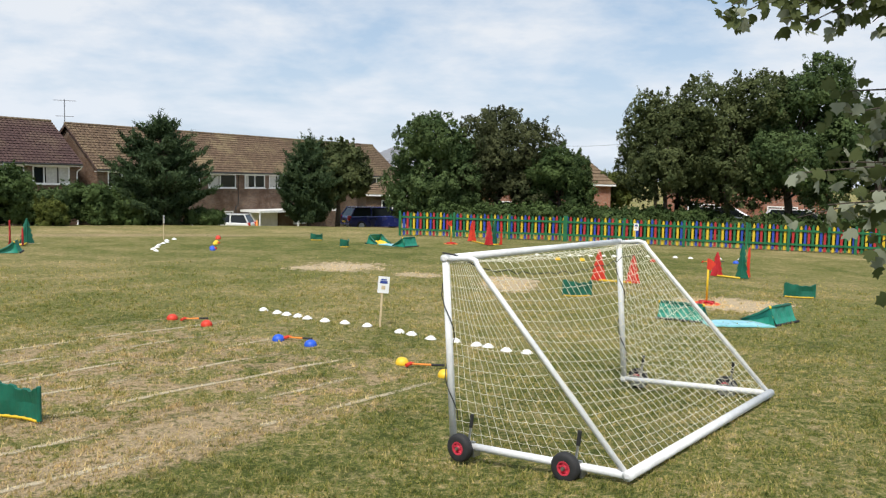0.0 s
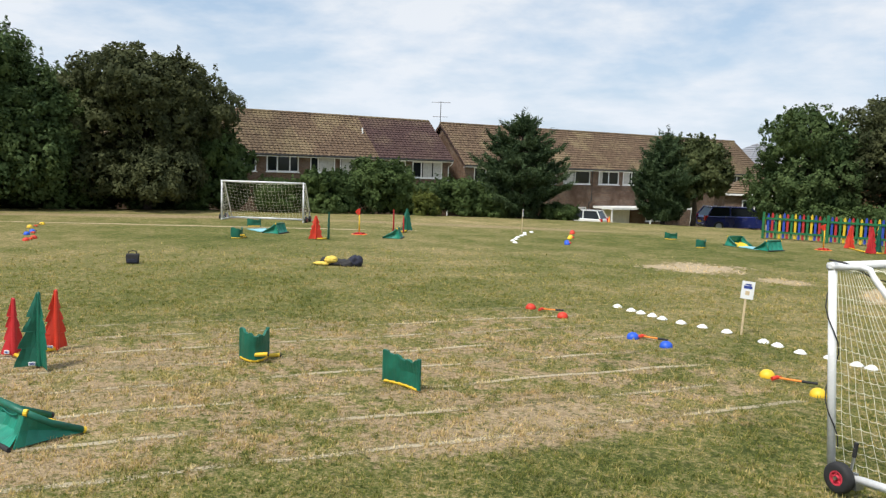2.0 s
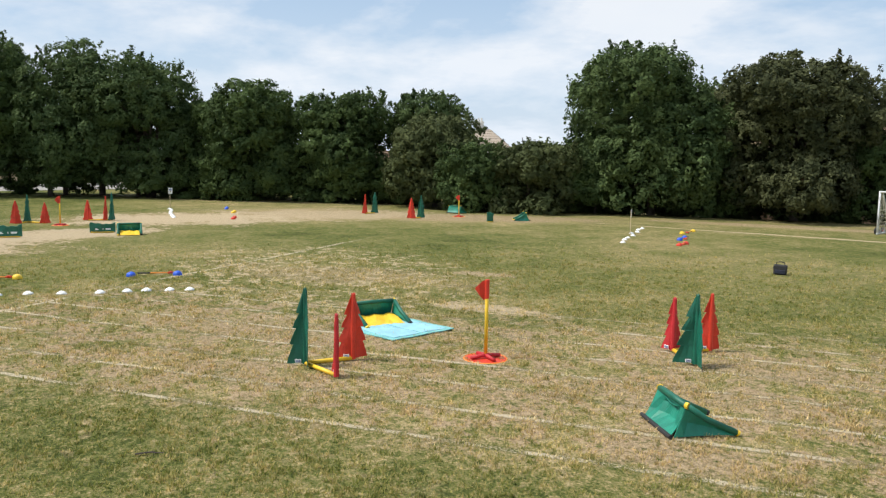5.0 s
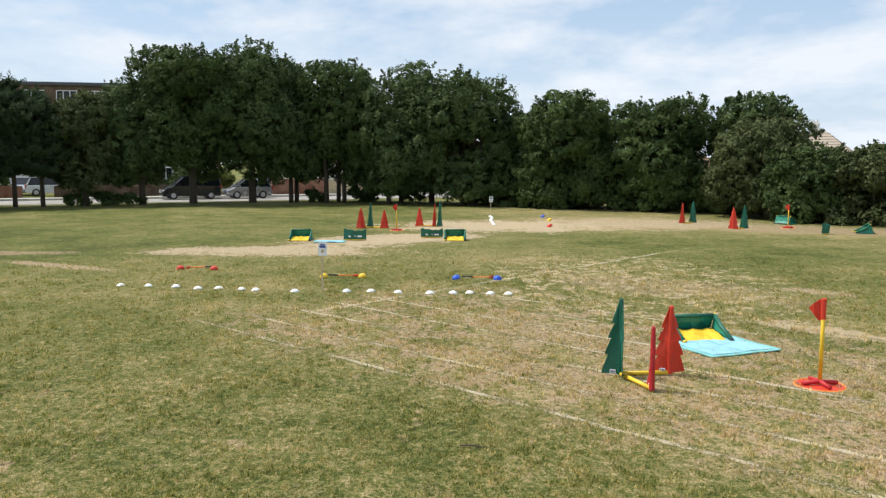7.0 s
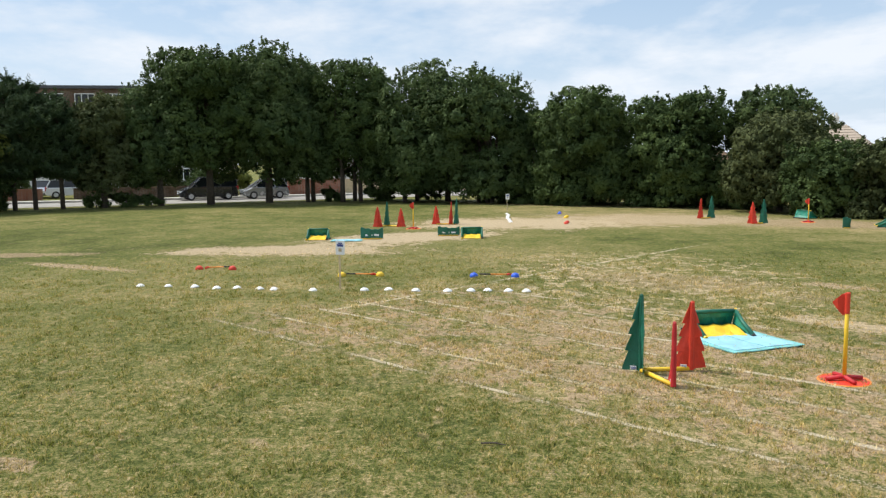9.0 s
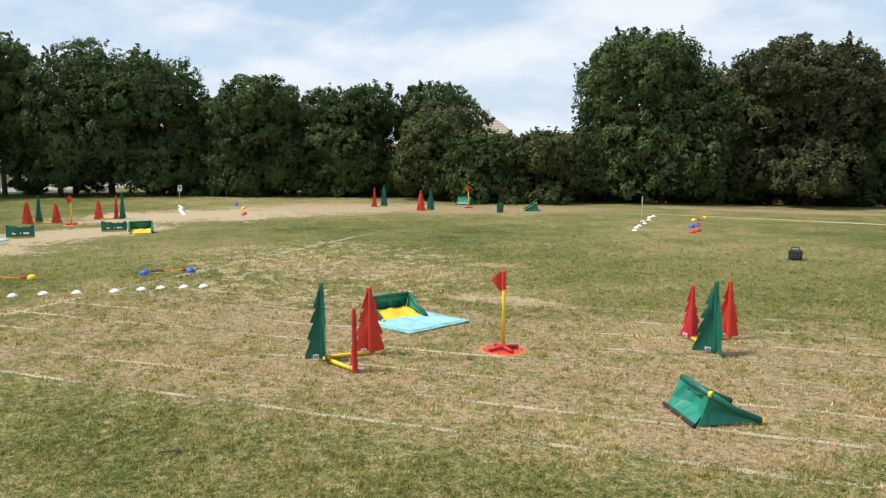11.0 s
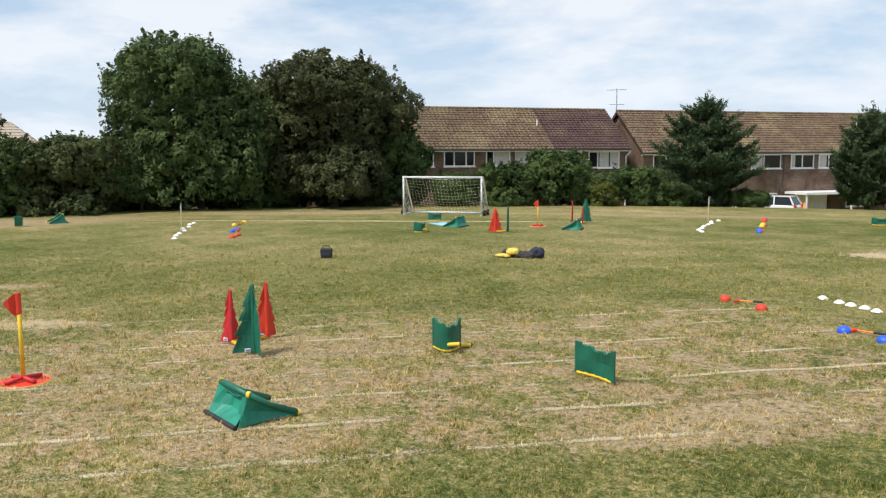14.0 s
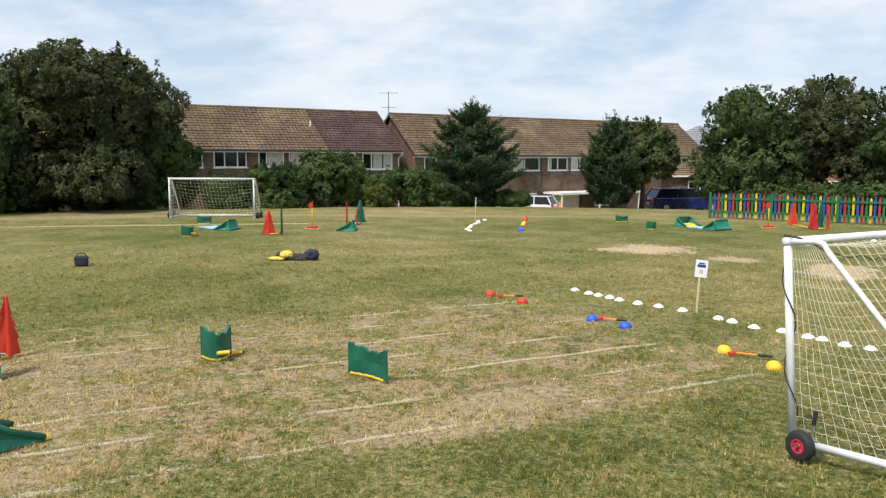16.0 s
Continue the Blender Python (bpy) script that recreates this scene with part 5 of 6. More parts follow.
car("silver car parked behind the painted fence", 17.5, 47.5, 0.0, -20, P_SILVER, 4.2, 1.72, 1.45, "hatch", 0.85)
car("pale car parked behind the painted fence", 21.5, 46.5, 0.0, -20, P_WHITE, 4.2, 1.72, 1.45, "hatch", 0.85)


def traffic_cone(x, y):
    c = thing("traffic_cone", "orange traffic cone standing beyond the field", "cone", x, y, gz(x, y))
    bm = bmesh.new()
    lathe(bm, [(0.13, 0.03), (0.03, 0.70), (0.0, 0.71)], 16)
    part("cone", bm, M_ORANGE, c, smooth=True)
    bm = bmesh.new()
    box(bm, -0.18, -0.18, 0, 0.18, 0.18, 0.035, None, 0.01)
    part("base", bm, M_ORANGE, c)


traffic_cone(-11.6, 52.6)


# ---- goals ----
def net_panel(p00, p10, p11, p01, nu, nv, sag, rng, radius, skew=0.0):
    """Cords of a net over a four-cornered panel, hanging slack."""
    c = [Vector(p) for p in (p00, p10, p11, p01)]
    nrm = (c[1] - c[0]).cross(c[3] - c[0]).normalized()

    def at(u, v):
        p = (c[0] * (1 - u) + c[1] * u) * (1 - v) + (c[3] * (1 - u) + c[2] * u) * v
        s = math.sin(math.pi * min(max(u, 0), 1)) * math.sin(math.pi * min(max(v, 0), 1))
        wob = noise.noise(Vector((u * 7, v * 7, seed_z))) * 0.025 + noise.noise(Vector((u * 2.3, v * 2.3, seed_z + 4))) * 0.05
        return p + Vector((0, 0, -sag * s)) + nrm * wob * (0.3 + s)

    seed_z = rng.uniform(0, 50)
    verts, faces = [], []

    def cord(pts):
        n0 = len(verts)
        for i, p in enumerate(pts):
            d = (pts[min(i + 1, len(pts) - 1)] - pts[max(i - 1, 0)]).normalized()
            a = d.cross(nrm)
            a = a.normalized() if a.length > 1e-6 else Vector((1, 0, 0))
            for ang in (0.5, 2.594, 4.689):
                verts.append(p + (a * math.cos(ang) + nrm * math.sin(ang)) * radius)
        for i in range(len(pts) - 1):
            for k in range(3):
                b0, b1 = n0 + 3 * i + k, n0 + 3 * i + (k + 1) % 3
                faces.append((b0, b1, b1 + 3, b0 + 3))

    for i in range(nu + 1):
        u = i / nu
        m = nv * 2
        cord([at(u, j / m) for j in range(m + 1)])
    for j in range(nv + 1):
        v = j / nv
        m = nu * 2
        cord([at(i / m, v) + Vector((0, 0, -0.012 * (i % 2))) for i in range(m + 1)])
    return [tuple(v) for v in verts], faces


def goal(label, x, y, z, rz, tilt, W, H, D, K, wheels=True, cell=0.12, seed=1, lower=0.0):
    """A portable goal: mouth frame, slanting stanchions, ground frame, net and transport wheels. The mouth lies on y = 0, the net behind it at -y."""
    g = thing("football_goal", label, "goal", x, y, z)
    g.matrix_basis = pose(x, y, z, 0, 0, rz) @ pose(0, 0, 0, tilt, 0, 0)
    r = 0.037
    for xx in (0, W):
        bm = bmesh.new()
        tube(bm, [(xx, 0, 0), (xx, 0, H)], r, 14)
        part("post", bm, M_WHITE, g, smooth=True)
        bm = bmesh.new()
        tube(bm, [(xx, 0, H - 0.01), (xx, -K * 0.75, H), (xx, -K * 0.93, H - 0.02), (xx, -K * 1.05, H - 0.10), (xx, -D * 0.985, 0.05)], r * 0.72, 12)
        part("stanchion", bm, M_WHITE, g, smooth=True)
        bm = bmesh.new()
        tube(bm, [(xx, 0, r), (xx, -D, r)], r, 12)
        part("ground_bar", bm, M_WHITE, g, smooth=True)
    bm = bmesh.new()
    tube(bm, [(-r, 0, H), (W + r, 0, H)], r * 1.06, 14)
    part("crossbar", bm, M_WHITE, g, smooth=True)
    bm = bmesh.new()
    tube(bm, [(-r, -D, r), (W + r, -D, r)], r * 1.25, 14)
    part("rear_bar", bm, M_WHITE, g, smooth=True)
    for xx in (0, W):
        for yy, zz in ((0, H), (0, r), (-D, r)):
            bm = bmesh.new()
            box(bm, xx - r * 1.06, yy - r * 1.06, zz - r * 1.06, xx + r * 1.06, yy + r * 1.06, zz + r * 1.06, None, 0.022)
            part("corner_joint", bm, M_WHITE, g)
    # net
    rng = random.Random(seed)
    rad = 0.0027 if cell < 0.14 else 0.0045
    panels = [((0, -K, H - 0.03), (W, -K, H - 0.03), (W, -D, 0.06), (0, -D, 0.06), int(W / cell), int(math.hypot(D - K, H) / cell), 0.20),
              ((0, 0, H - 0.03), (W, 0, H - 0.03), (W, -K, H - 0.03), (0, -K, H - 0.03), int(W / cell), max(2, int(K / cell)), 0.05)]
    for xx in (0.01, W - 0.01):
        panels.append(((xx, -0.02, 0.06), (xx, -D * 0.97, 0.06), (xx, -K, H - 0.04), (xx, -0.02, H - 0.04), int(D / cell), int(H / cell), 0.06))
    for p in panels:
        v, f = net_panel(*p, rng, rad)
        ob = mesh_object("net", v, f, M_CORD)
        tagged(ob, "slack cream net", kind="stuff")
        ob.parent = g
    for xx in (0, W):
        # slack black tie round the post
        bm = bmesh.new()
        pts = [(xx + 0.055 * math.cos(k * 0.8) , 0.055 * math.sin(k * 0.8), H - 0.05 - k * 0.105) for k in range(int(H / 0.105) - 2)]
        tube(bm, pts, 0.006, 5)
        part("tie_cord", bm, M_BLACK, g)
    bm = bmesh.new()
    tube(bm, [(-0.05, 0.0, H + 0.06), (0.04, -0.25 * K, H + 0.03), (0.0, -K * 0.6, H - 0.01), (0.06, -K * 0.9, H - 0.09)], 0.009, 5)
    part("tie_cord", bm, M_BLACK, g)
    bm = bmesh.new()
    tube(bm, [(xq, -K + 0.03 * math.sin(xq * 9), H - 0.10 - 0.16 * math.sin(math.pi * xq / W) + 0.02 * math.sin(xq * 17)) for xq in np.linspace(0.0, W, 24)], 0.005, 5)
    part("tie_cord", bm, M_BLACK, g)
    if wheels:
        for xx, s in ((0, -1), (W, 1)):
            for yy in (-0.16, -D + 0.56):
                w = thing("transport_wheel", "", "", xx + s * 0.10, yy, 0.13 - lower)
                w.parent = g
                m = pose(0, 0, 0, 0, 90, 0)
                bm = bmesh.new()
                lathe(bm, [(0.064, -0.04), (0.115, -0.048), (0.135, -0.03), (0.14, 0.0), (0.135, 0.03), (0.115, 0.048), (0.064, 0.04)], 26, m)
                part("tyre", bm, M_BLACK, w, "black rubber tyre", smooth=True)
                bm = bmesh.new()
                lathe(bm, [(0.022, -0.046), (0.03, -0.03), (0.050, -0.024), (0.054, -0.042), (0.066, -0.042), (0.066, 0.042), (0.054, 0.042), (0.050, 0.024), (0.03, 0.03), (0.022, 0.046)], 20, m)
                for k in range(5):
                    box(bm, -0.038, -0.007, 0.02, 0.038, 0.007, 0.066, pose(0, 0, 0, 72 * k, 0, 0))
                part("hub", bm, M_HUB, w, "red pressed steel hub")
                bm = bmesh.new()
                tube(bm, [(-s * 0.08, 0.0, 0.0), (s * 0.06, 0, 0)], 0.016, 8)
                box(bm, -s * 0.10 - 0.012, -0.11, -0.08, -s * 0.10 + 0.012, 0.06, 0.05)
                box(bm, -s * 0.10 - 0.05, -0.13, -0.09, -s * 0.10 + 0.05, -0.05, -0.01)
                part("bracket", bm, M_ZINC, w, "galvanised lever bracket")
                lever = [(-s * 0.06, -0.06, 0.02), (-s * 0.06, -0.10, 0.20)]
                bm = bmesh.new()
                tube(bm, lever, 0.013, 8)
                part("lever", bm, M_ZINC, w)
                bm = bmesh.new()
                tube(bm, [(-s * 0.06, -0.10, 0.20), (-s * 0.06, -0.125, 0.33)], 0.019, 10)
                part("grip", bm, M_BLACK, w, "black rubber grip")
    return g


goal("white portable football goal with a slack net and red-hubbed wheels", 0.255, 7.741, 0.110, 49.54, -5.02, 3.65, 1.89, 1.916, 0.395, True, 0.118, 1, 0.09)
# far goal, mouth towards the field
goal("white football goal with a net at the field's far edge", -20.25, 29.75, 0.0, 180 + 19, 0, 3.72, 1.74, 1.35, 0.35, True, 0.16, 2)


# ---- soft obstacle course ----
def fabric_tree(parent, x, y, h, turn, material, w=0.21, bend=0.16):
    """A fabric fir cut-out sleeved on an upright tube: two serrated wings, pointing the ways given by turn in degrees (one number: opposite ways)."""
    ways = turn if isinstance(turn, tuple) else (turn, turn + 180)
    turn = ways[0]
    m = pose(x, y, 0, 0, 0, turn)
    prof = [(0.03, 1.0), (0.10, 0.93), (0.27, 0.66), (0.275, 0.84), (0.34, 0.76), (0.48, 0.50), (0.485, 0.68), (0.55, 0.59), (0.67, 0.34), (0.675, 0.50), (0.74, 0.42), (0.85, 0.26), (0.93, 0.15), (0.985, 0.08)]
    bm = bmesh.new()
    for s, way in zip((1, -1), ways):
        wing = pose(x, y, 0, 0, 0, way)
        grid = []
        for f, k in prof:
            row = []
            for q in (0.0, 0.35, 0.7, 1.0):
                rx = 0.026 + (w * k - 0.026) * q
                row.append(wing @ Vector((rx, bend * (rx ** 1.5) * s * 2.0 + 0.012 * math.sin(7 * f + 3 * q + turn), h * f)))
            grid.append(row)
        sheet(bm, grid, 0.007)
    lathe(bm, [(0.036, 0.02), (0.034, h * 0.4), (0.030, h * 0.8), (0.024, h * 0.97), (0.0, h)], 10, m)
    ob = part("fabric_tree", bm, material, parent)
    bm = bmesh.new()
    box(bm, 0.05, -0.012, 0.045, 0.13, 0.0, 0.09, m @ pose(0, 0.045, 0, 0, 0, 0))
    lab = part("maker_label", bm, M_LABEL, ob, "small white sewn label")
    bm = bmesh.new()
    for k in range(2):
        box(bm, 0.058, 0.0005, 0.055 + 0.015 * k, 0.118, 0.004, 0.063 + 0.015 * k, m @ pose(0, 0.045, 0, 0, 0, 0))
    part("print_bar", bm, M_PRINT, ob)
    return ob


def tree_barrier(label, trees, bars, group="fabric tree barriers"):
    """Fabric trees standing in a low yellow tube frame. trees: x, y, height, turn, material, half width."""
    cx, cy = sum(t[0] for t in trees) / len(trees), sum(t[1] for t in trees) / len(trees)
    z = gz(cx, cy)
    g = thing("fabric_tree_barrier", label, "obstacle", cx, cy, z, 0, group)
    for x, y, h, turn, mat, w in trees:
        fabric_tree(g, x - cx, y - cy, h, turn, mat, w)
    for a, b in bars:
        pa, pb = trees[a], trees[b]
        bm = bmesh.new()
        tube(bm, [(pa[0] - cx, pa[1] - cy, 0.035), (pb[0] - cx, pb[1] - cy, 0.035)], 0.028, 10)
        part("tube", bm, M_YELLOW, g, "yellow plastic tube", smooth=True)
    return g


R, G2 = M_RED, M_GREEN
tree_barrier("green and two red fabric fir trees on yellow tubes", [(-10.66, 2.05, 1.05, (252, 5), M_DGREEN, 0.24), (-9.93, 2.28, 0.83, (162, 190), M_DRED, 0.17), (-10.72, 2.72, 0.94, (250, 118), R, 0.24)], [(0, 1), (0, 2)])
tree_barrier("green and two red fabric fir trees on yellow tubes", [(-9.72, 7.27, 0.82, (188, 118), M_DRED, 0.20), (-8.98, 7.06, 1.0, (228, -12), M_DGREEN, 0.30), (-9.55, 7.80, 0.88, (232, 108), R, 0.21)], [(0, 1), (0, 2)])
tree_barrier("red and green fabric fir trees on a yellow tube frame", [(8.64, 23.96, 0.76, -20, M_DRED, 0.19), (9.19, 23.42, 1.06, -45, M_DGREEN, 0.2), (9.50, 23.7, 0.94, 40, R, 0.17)], [(0, 1), (1, 2)])
tree_barrier("red and green fabric fir trees on a yellow tube frame", [(4.68, 22.2, 0.90, -10, R, 0.21), (5.24, 21.96, 1.0, 55, M_DGREEN, 0.2), (5.54, 21.77, 0.79, -15, R, 0.20)], [(0, 1), (1, 2)])
tree_barrier("red and green fabric fir trees on a yellow tube frame", [(2.36, 33.4, 1.02, 10, M_DRED, 0.2), (2.62, 33.74, 1.1, 40, M_DGREEN, 0.2), (2.92, 33.83, 0.92, 70, R, 0.19), (1.73, 35.2, 0.92, 0, R, 0.2)], [(0, 2), (0, 1), (0, 3)])
tree_barrier("red and green fabric fir trees on a yellow tube frame", [(-15.68, 23.77, 0.86, 40, R, 0.26), (-15.37, 24.12, 0.97, 110, M_DGREEN, 0.2)], [(0, 1)])
tree_barrier("green fabric fir tree with two red ones on a frame", [(-15.32, 28.98, 0.90, 115, M_DRED, 0.2), (-14.70, 28.66, 0.66, 120, M_DRED, 0.2), (-14.92, 29.40, 0.95, 40, M_DGREEN, 0.26)], [(0, 1), (1, 2)])
tree_barrier("red and green fabric fir trees on a yellow tube frame", [(-38.4, 11.2, 0.98, 120, R, 0.2), (-38.59, 11.76, 1.07, 90, M_DGREEN, 0.2)], [(0, 1)])
tree_barrier("red and green fabric fir trees on a yellow tube frame", [(-34.98, 12.38, 0.96, 60, R, 0.22), (-35.12, 12.91, 1.07, 75, M_DGREEN, 0.2)], [(0, 1)])
tree_barrier("two red fabric fir trees and a green one on a frame", [(-34.76, -3.77, 0.9, 88, R, 0.22), (-35.38, -3.41, 1.1, 140, M_DGREEN, 0.2), (-34.76, -2.76, 0.83, 92, R, 0.2)], [(0, 1), (1, 2)])
tree_barrier("two red fabric fir trees and a green one on a frame", [(-36.01, -1.28, 0.85, 85, R, 0.2), (-36.01, -0.60, 1.02, 150, R, 0.19), (-36.0, -0.36, 1.17, 140, M_DGREEN, 0.2)], [(0, 1), (1, 2)])


def flag_post(x, y, h=1.06, turn=0.0, group="marker flags"):
    f = thing("marker_flag", "red flag on a yellow pole with red cross foot", "flag", x, y, gz(x, y), turn, group)
    bm = bmesh.new()
    tube(bm, [(0, 0, 0.05), (0, 0, h * 0.98)], 0.024, 12)
    part("pole", bm, M_YELLOW, f, "yellow plastic pole", smooth=True)
    for k in range(2):
        bm = bmesh.new()
        m = pose(0, 0, 0, 0, 0, 35 + 90 * k)
        tube(bm, [m @ Vector((-0.23, 0, 0.035)), m @ Vector((-0.02, 0, 0.055)), m @ Vector((0.02, 0, 0.055)), m @ Vector((0.23, 0, 0.035))], 0.027, 10)
        part("foot", bm, M_DRED, f, "red foam-covered tube", smooth=True)
    bm = bmesh.new()
    lathe(bm, [(0.285, 0.004), (0.30, 0.018), (0.315, 0.004)], 32)
    part("hoop", bm, M_ORANGE, f, "orange hoop")
    bm = bmesh.new()
    lathe(bm, [(0.0, 0.010), (0.284, 0.010), (0.284, 0.002)], 28)
    part("disc", bm, M_RED, f, "flat red disc")
    bm = bmesh.new()
    grid = [[(0.026, 0.02, h), (0.026, 0.02, h * 0.77)], [(-0.06, 0.01, h * 0.975), (-0.05, 0.02, h * 0.735)], [(-0.11, -0.01, h * 0.935), (-0.10, 0.0, h * 0.79)], [(-0.165, 0.01, h * 0.885), (-0.163, 0.01, h * 0.865)]]
    sheet(bm, grid, 0.008)
    lathe(bm, [(0.03, h * 0.76), (0.031, h * 0.99), (0.0, h)], 10)
    part("flag", bm, M_RED, f, "red fabric pennant")
    return f


for x, y, turn, h in ((-10.22, 4.48, 60, 1.12), (6.44, 18.41, 170, 1.07), (0.77, 33.81, 0, 1.0), (-15.59, 26.65, 20, 1.0), (-35.74, 15.1, 60, 1.06), (-33.86, -2.18, 90, 1.12)):
    flag_post(x, y, h, turn)


def castle_panel(x, y, turn, w, h, curve=0.0, feet=0, letters=False, group="castle panels"):
    """A soft panel with a notched top like a castle wall, standing on yellow tubes."""
    p = thing("castle_panel", "green fabric panel notched like a castle wall on yellow tubes", "obstacle", x, y, gz(x, y), turn, group)
    n = 26
    teeth = [0, 0, 1, 1, 0, 0, 1, 1, 0, 0, 1, 1, 0, 0]
    for side in (0,):
        bm = bmesh.new()
        lo, mid, top = [], [], []
        for i in range(n + 1):
            u = i / n - 0.5
            k = teeth[min(13, int(i / (n + 1) * 14))]
            yy = curve * (u * u * 4 - 0.5) * w + 0.003 * math.sin(i * 1.3)
            lo.append((u * w, yy, 0.045))
            mid.append((u * w, yy + 0.02 * math.sin(u * 6), h * 0.5))
            top.append((u * w + 0.008 * math.sin(i), yy - 0.02, h * (1.0 - 0.055 * k - 0.10 * math.cos(math.pi * u)) - 0.02 * math.sin(u * 5)))
        sheet(bm, [lo, mid, top], 0.035)
        cloth = part("panel", bm, M_DGREEN, p)
    for s in (-1, 1):
        bm = bmesh.new()
        e = lo[0] if s < 0 else lo[-1]
        tube(bm, [(e[0], e[1], 0.03), (e[0], e[1], h * 0.99)], 0.027, 10)
        part("upright", bm, M_DGREEN, p)
    bm = bmesh.new()
    tube(bm, [(v[0], v[1], 0.03) for v in lo[::5]], 0.025, 8)
    part("base_tube", bm, M_YELLOW, p, "yellow plastic tube")
    for k in range(feet):
        bm = bmesh.new()
        s = -1 if k else 1
        e = lo[-1] if k == 0 else lo[n // 2]
        m = Vector((e[0], e[1], 0.0))
        tube(bm, [m + Vector((0, 0, 0.035 + 0.08 * k)), m + Vector((0.17, 0.02 * s, 0.035 + 0.09 * k))], 0.028, 10)
        part("foot_tube", bm, M_YELLOW, p, "yellow plastic tube")
        bm = bmesh.new()
        tube(bm, [m + Vector((0.168, 0.02 * s, 0.035 + 0.09 * k)), m + Vector((0.19, 0.02 * s, 0.035 + 0.09 * k))], 0.03, 10)
        part("end_cap", bm, M_BLACK, p)
    if letters:
        for uu, ww in ((-0.30, 0.14), (0.0, 0.03), (0.12, 0.22)):
            bm = bmesh.new()
            box(bm, uu * w, -0.045, h * 0.30, uu * w + ww * w, -0.02, h * 0.44)
            part("print_bar", bm, M_LABEL, p, "white printed bar")
    return p


castle_panel(-4.55, 8.66, -19.5, 0.62, 0.42, -0.07)
castle_panel(-6.90, 8.78, 38, 0.36, 0.44, 0.75, 2)
castle_panel(3.54, 19.13, 4, 0.68, 0.40, 0.15)
castle_panel(9.23, 19.70, -14, 0.70, 0.37, 0.1)
castle_panel(-4.96, 33.96, 8, 0.46, 0.30, 0.2)
castle_panel(-3.39, 31.05, 50, 0.42, 0.32, 0.4)
castle_panel(-17.85, 22.24, 70, 0.42, 0.38, 0.5, 2)
castle_panel(-20.46, 26.54, 40, 0.50, 0.33, 0.1)
castle_panel(-32.55, 15.27, 140, 0.40, 0.44, 0.5)
castle_panel(-29.35, -3.45, 88, 0.78, 0.43, 0.05, 0, True)
castle_panel(-30.48, -0.66, 90, 0.78, 0.36, 0.05, 0, True)


def crawl_ramp(label, x, y, turn, w=0.78, d=0.76, h=0.42, sag=0.05, group="crawl ramps"):
    """A wedge of green fabric on tubes: steep back, sloping arms, yellow floor sheet. It opens towards +y."""
    g = thing("crawl_ramp", label, "obstacle", x, y, gz(x, y), turn, group)
    b = w / 2
    for s in (-1, 1):
        bm = bmesh.new()
        tube(bm, [(s * b, 0.16, h), (s * b, d * 0.55, h * 0.55), (s * b, d, 0.04)], 0.034, 10)
        part("arm", bm, M_DGREEN, g, "dark green padded tube", smooth=True)
        bm = bmesh.new()
        tube(bm, [(s * b, d - 0.005, 0.043), (s * b, d + 0.022, 0.03)], 0.034, 10)
        part("end_cap", bm, M_YELLOW if s > 0 else M_BLACK, g)
        bm = bmesh.new()
        tube(bm, [(s * b - 0.012 * s, 0.145, h + 0.006), (s * b + 0.016 * s, 0.165, h + 0.004)], 0.0345, 10)
        part("elbow", bm, M_YELLOW, g, "yellow plastic elbow")
        bm = bmesh.new()
        grid = []
        for i in range(7):
            q = i / 6
            hi = Vector((s * b, 0.15 + (d - 0.15) * q, h - (h - 0.04) * q))
            lo = Vector((s * (b + 0.02 - 0.03 * math.sin(q * 3)), 0.02 + (d - 0.02) * q, 0.015))
            grid.append([hi, hi.lerp(lo, 0.5) + Vector((-s * 0.05 * math.sin(math.pi * q) - s * 0.02 * math.sin(7 * q), 0, 0)), lo])
        sheet(bm, grid, 0.006)
        part("side_cloth", bm, M_GREEN, g)
    bm = bmesh.new()
    grid = []
    for i in range(11):
        u = -b + w * i / 10
        dip = sag * math.sin(math.pi * i / 10)
        grid.append([(u, -0.01, 0.02), (u, 0.05 + dip * 0.7 + 0.015 * math.sin(i * 2.1), h * 0.36), (u, 0.10 + dip * 0.6 - 0.012 * math.sin(i * 1.7), h * 0.7), (u, 0.15, h + 0.03 - dip * 0.7)])
    sheet(bm, grid, 0.008)
    part("back_cloth", bm, M_GREEN, g)
    bm = bmesh.new()
    tube(bm, [(-b - 0.04, -0.02, 0.025), (b + 0.04, -0.02, 0.025)], 0.025, 10)
    part("base_tube", bm, M_BLACK, g, "black plastic tube")
    bm = bmesh.new()
    tube(bm, [(-b, 0.155, h), (b, 0.155, h)], 0.033, 10)
    part("ridge_tube", bm, M_DGREEN, g, smooth=True)
    bm = bmesh.new()
    grid = []
    for i in range(9):
        u = -b * 0.84 + w * 0.84 * i / 8
        grid.append([(u, 0.20, h * 0.36 + 0.012 * math.sin(i * 2.0)), (u, 0.42, h * 0.23 + 0.02 * math.sin(i * 1.4 + 1)), (u, d * 0.8, 0.045 + 0.012 * math.sin(i * 2.6)), (u, d * 0.98, 0.02)])
    sheet(bm, grid, 0.006)
    part("floor_sheet", bm, M_YELLOW, g, "yellow fabric floor")
    return g


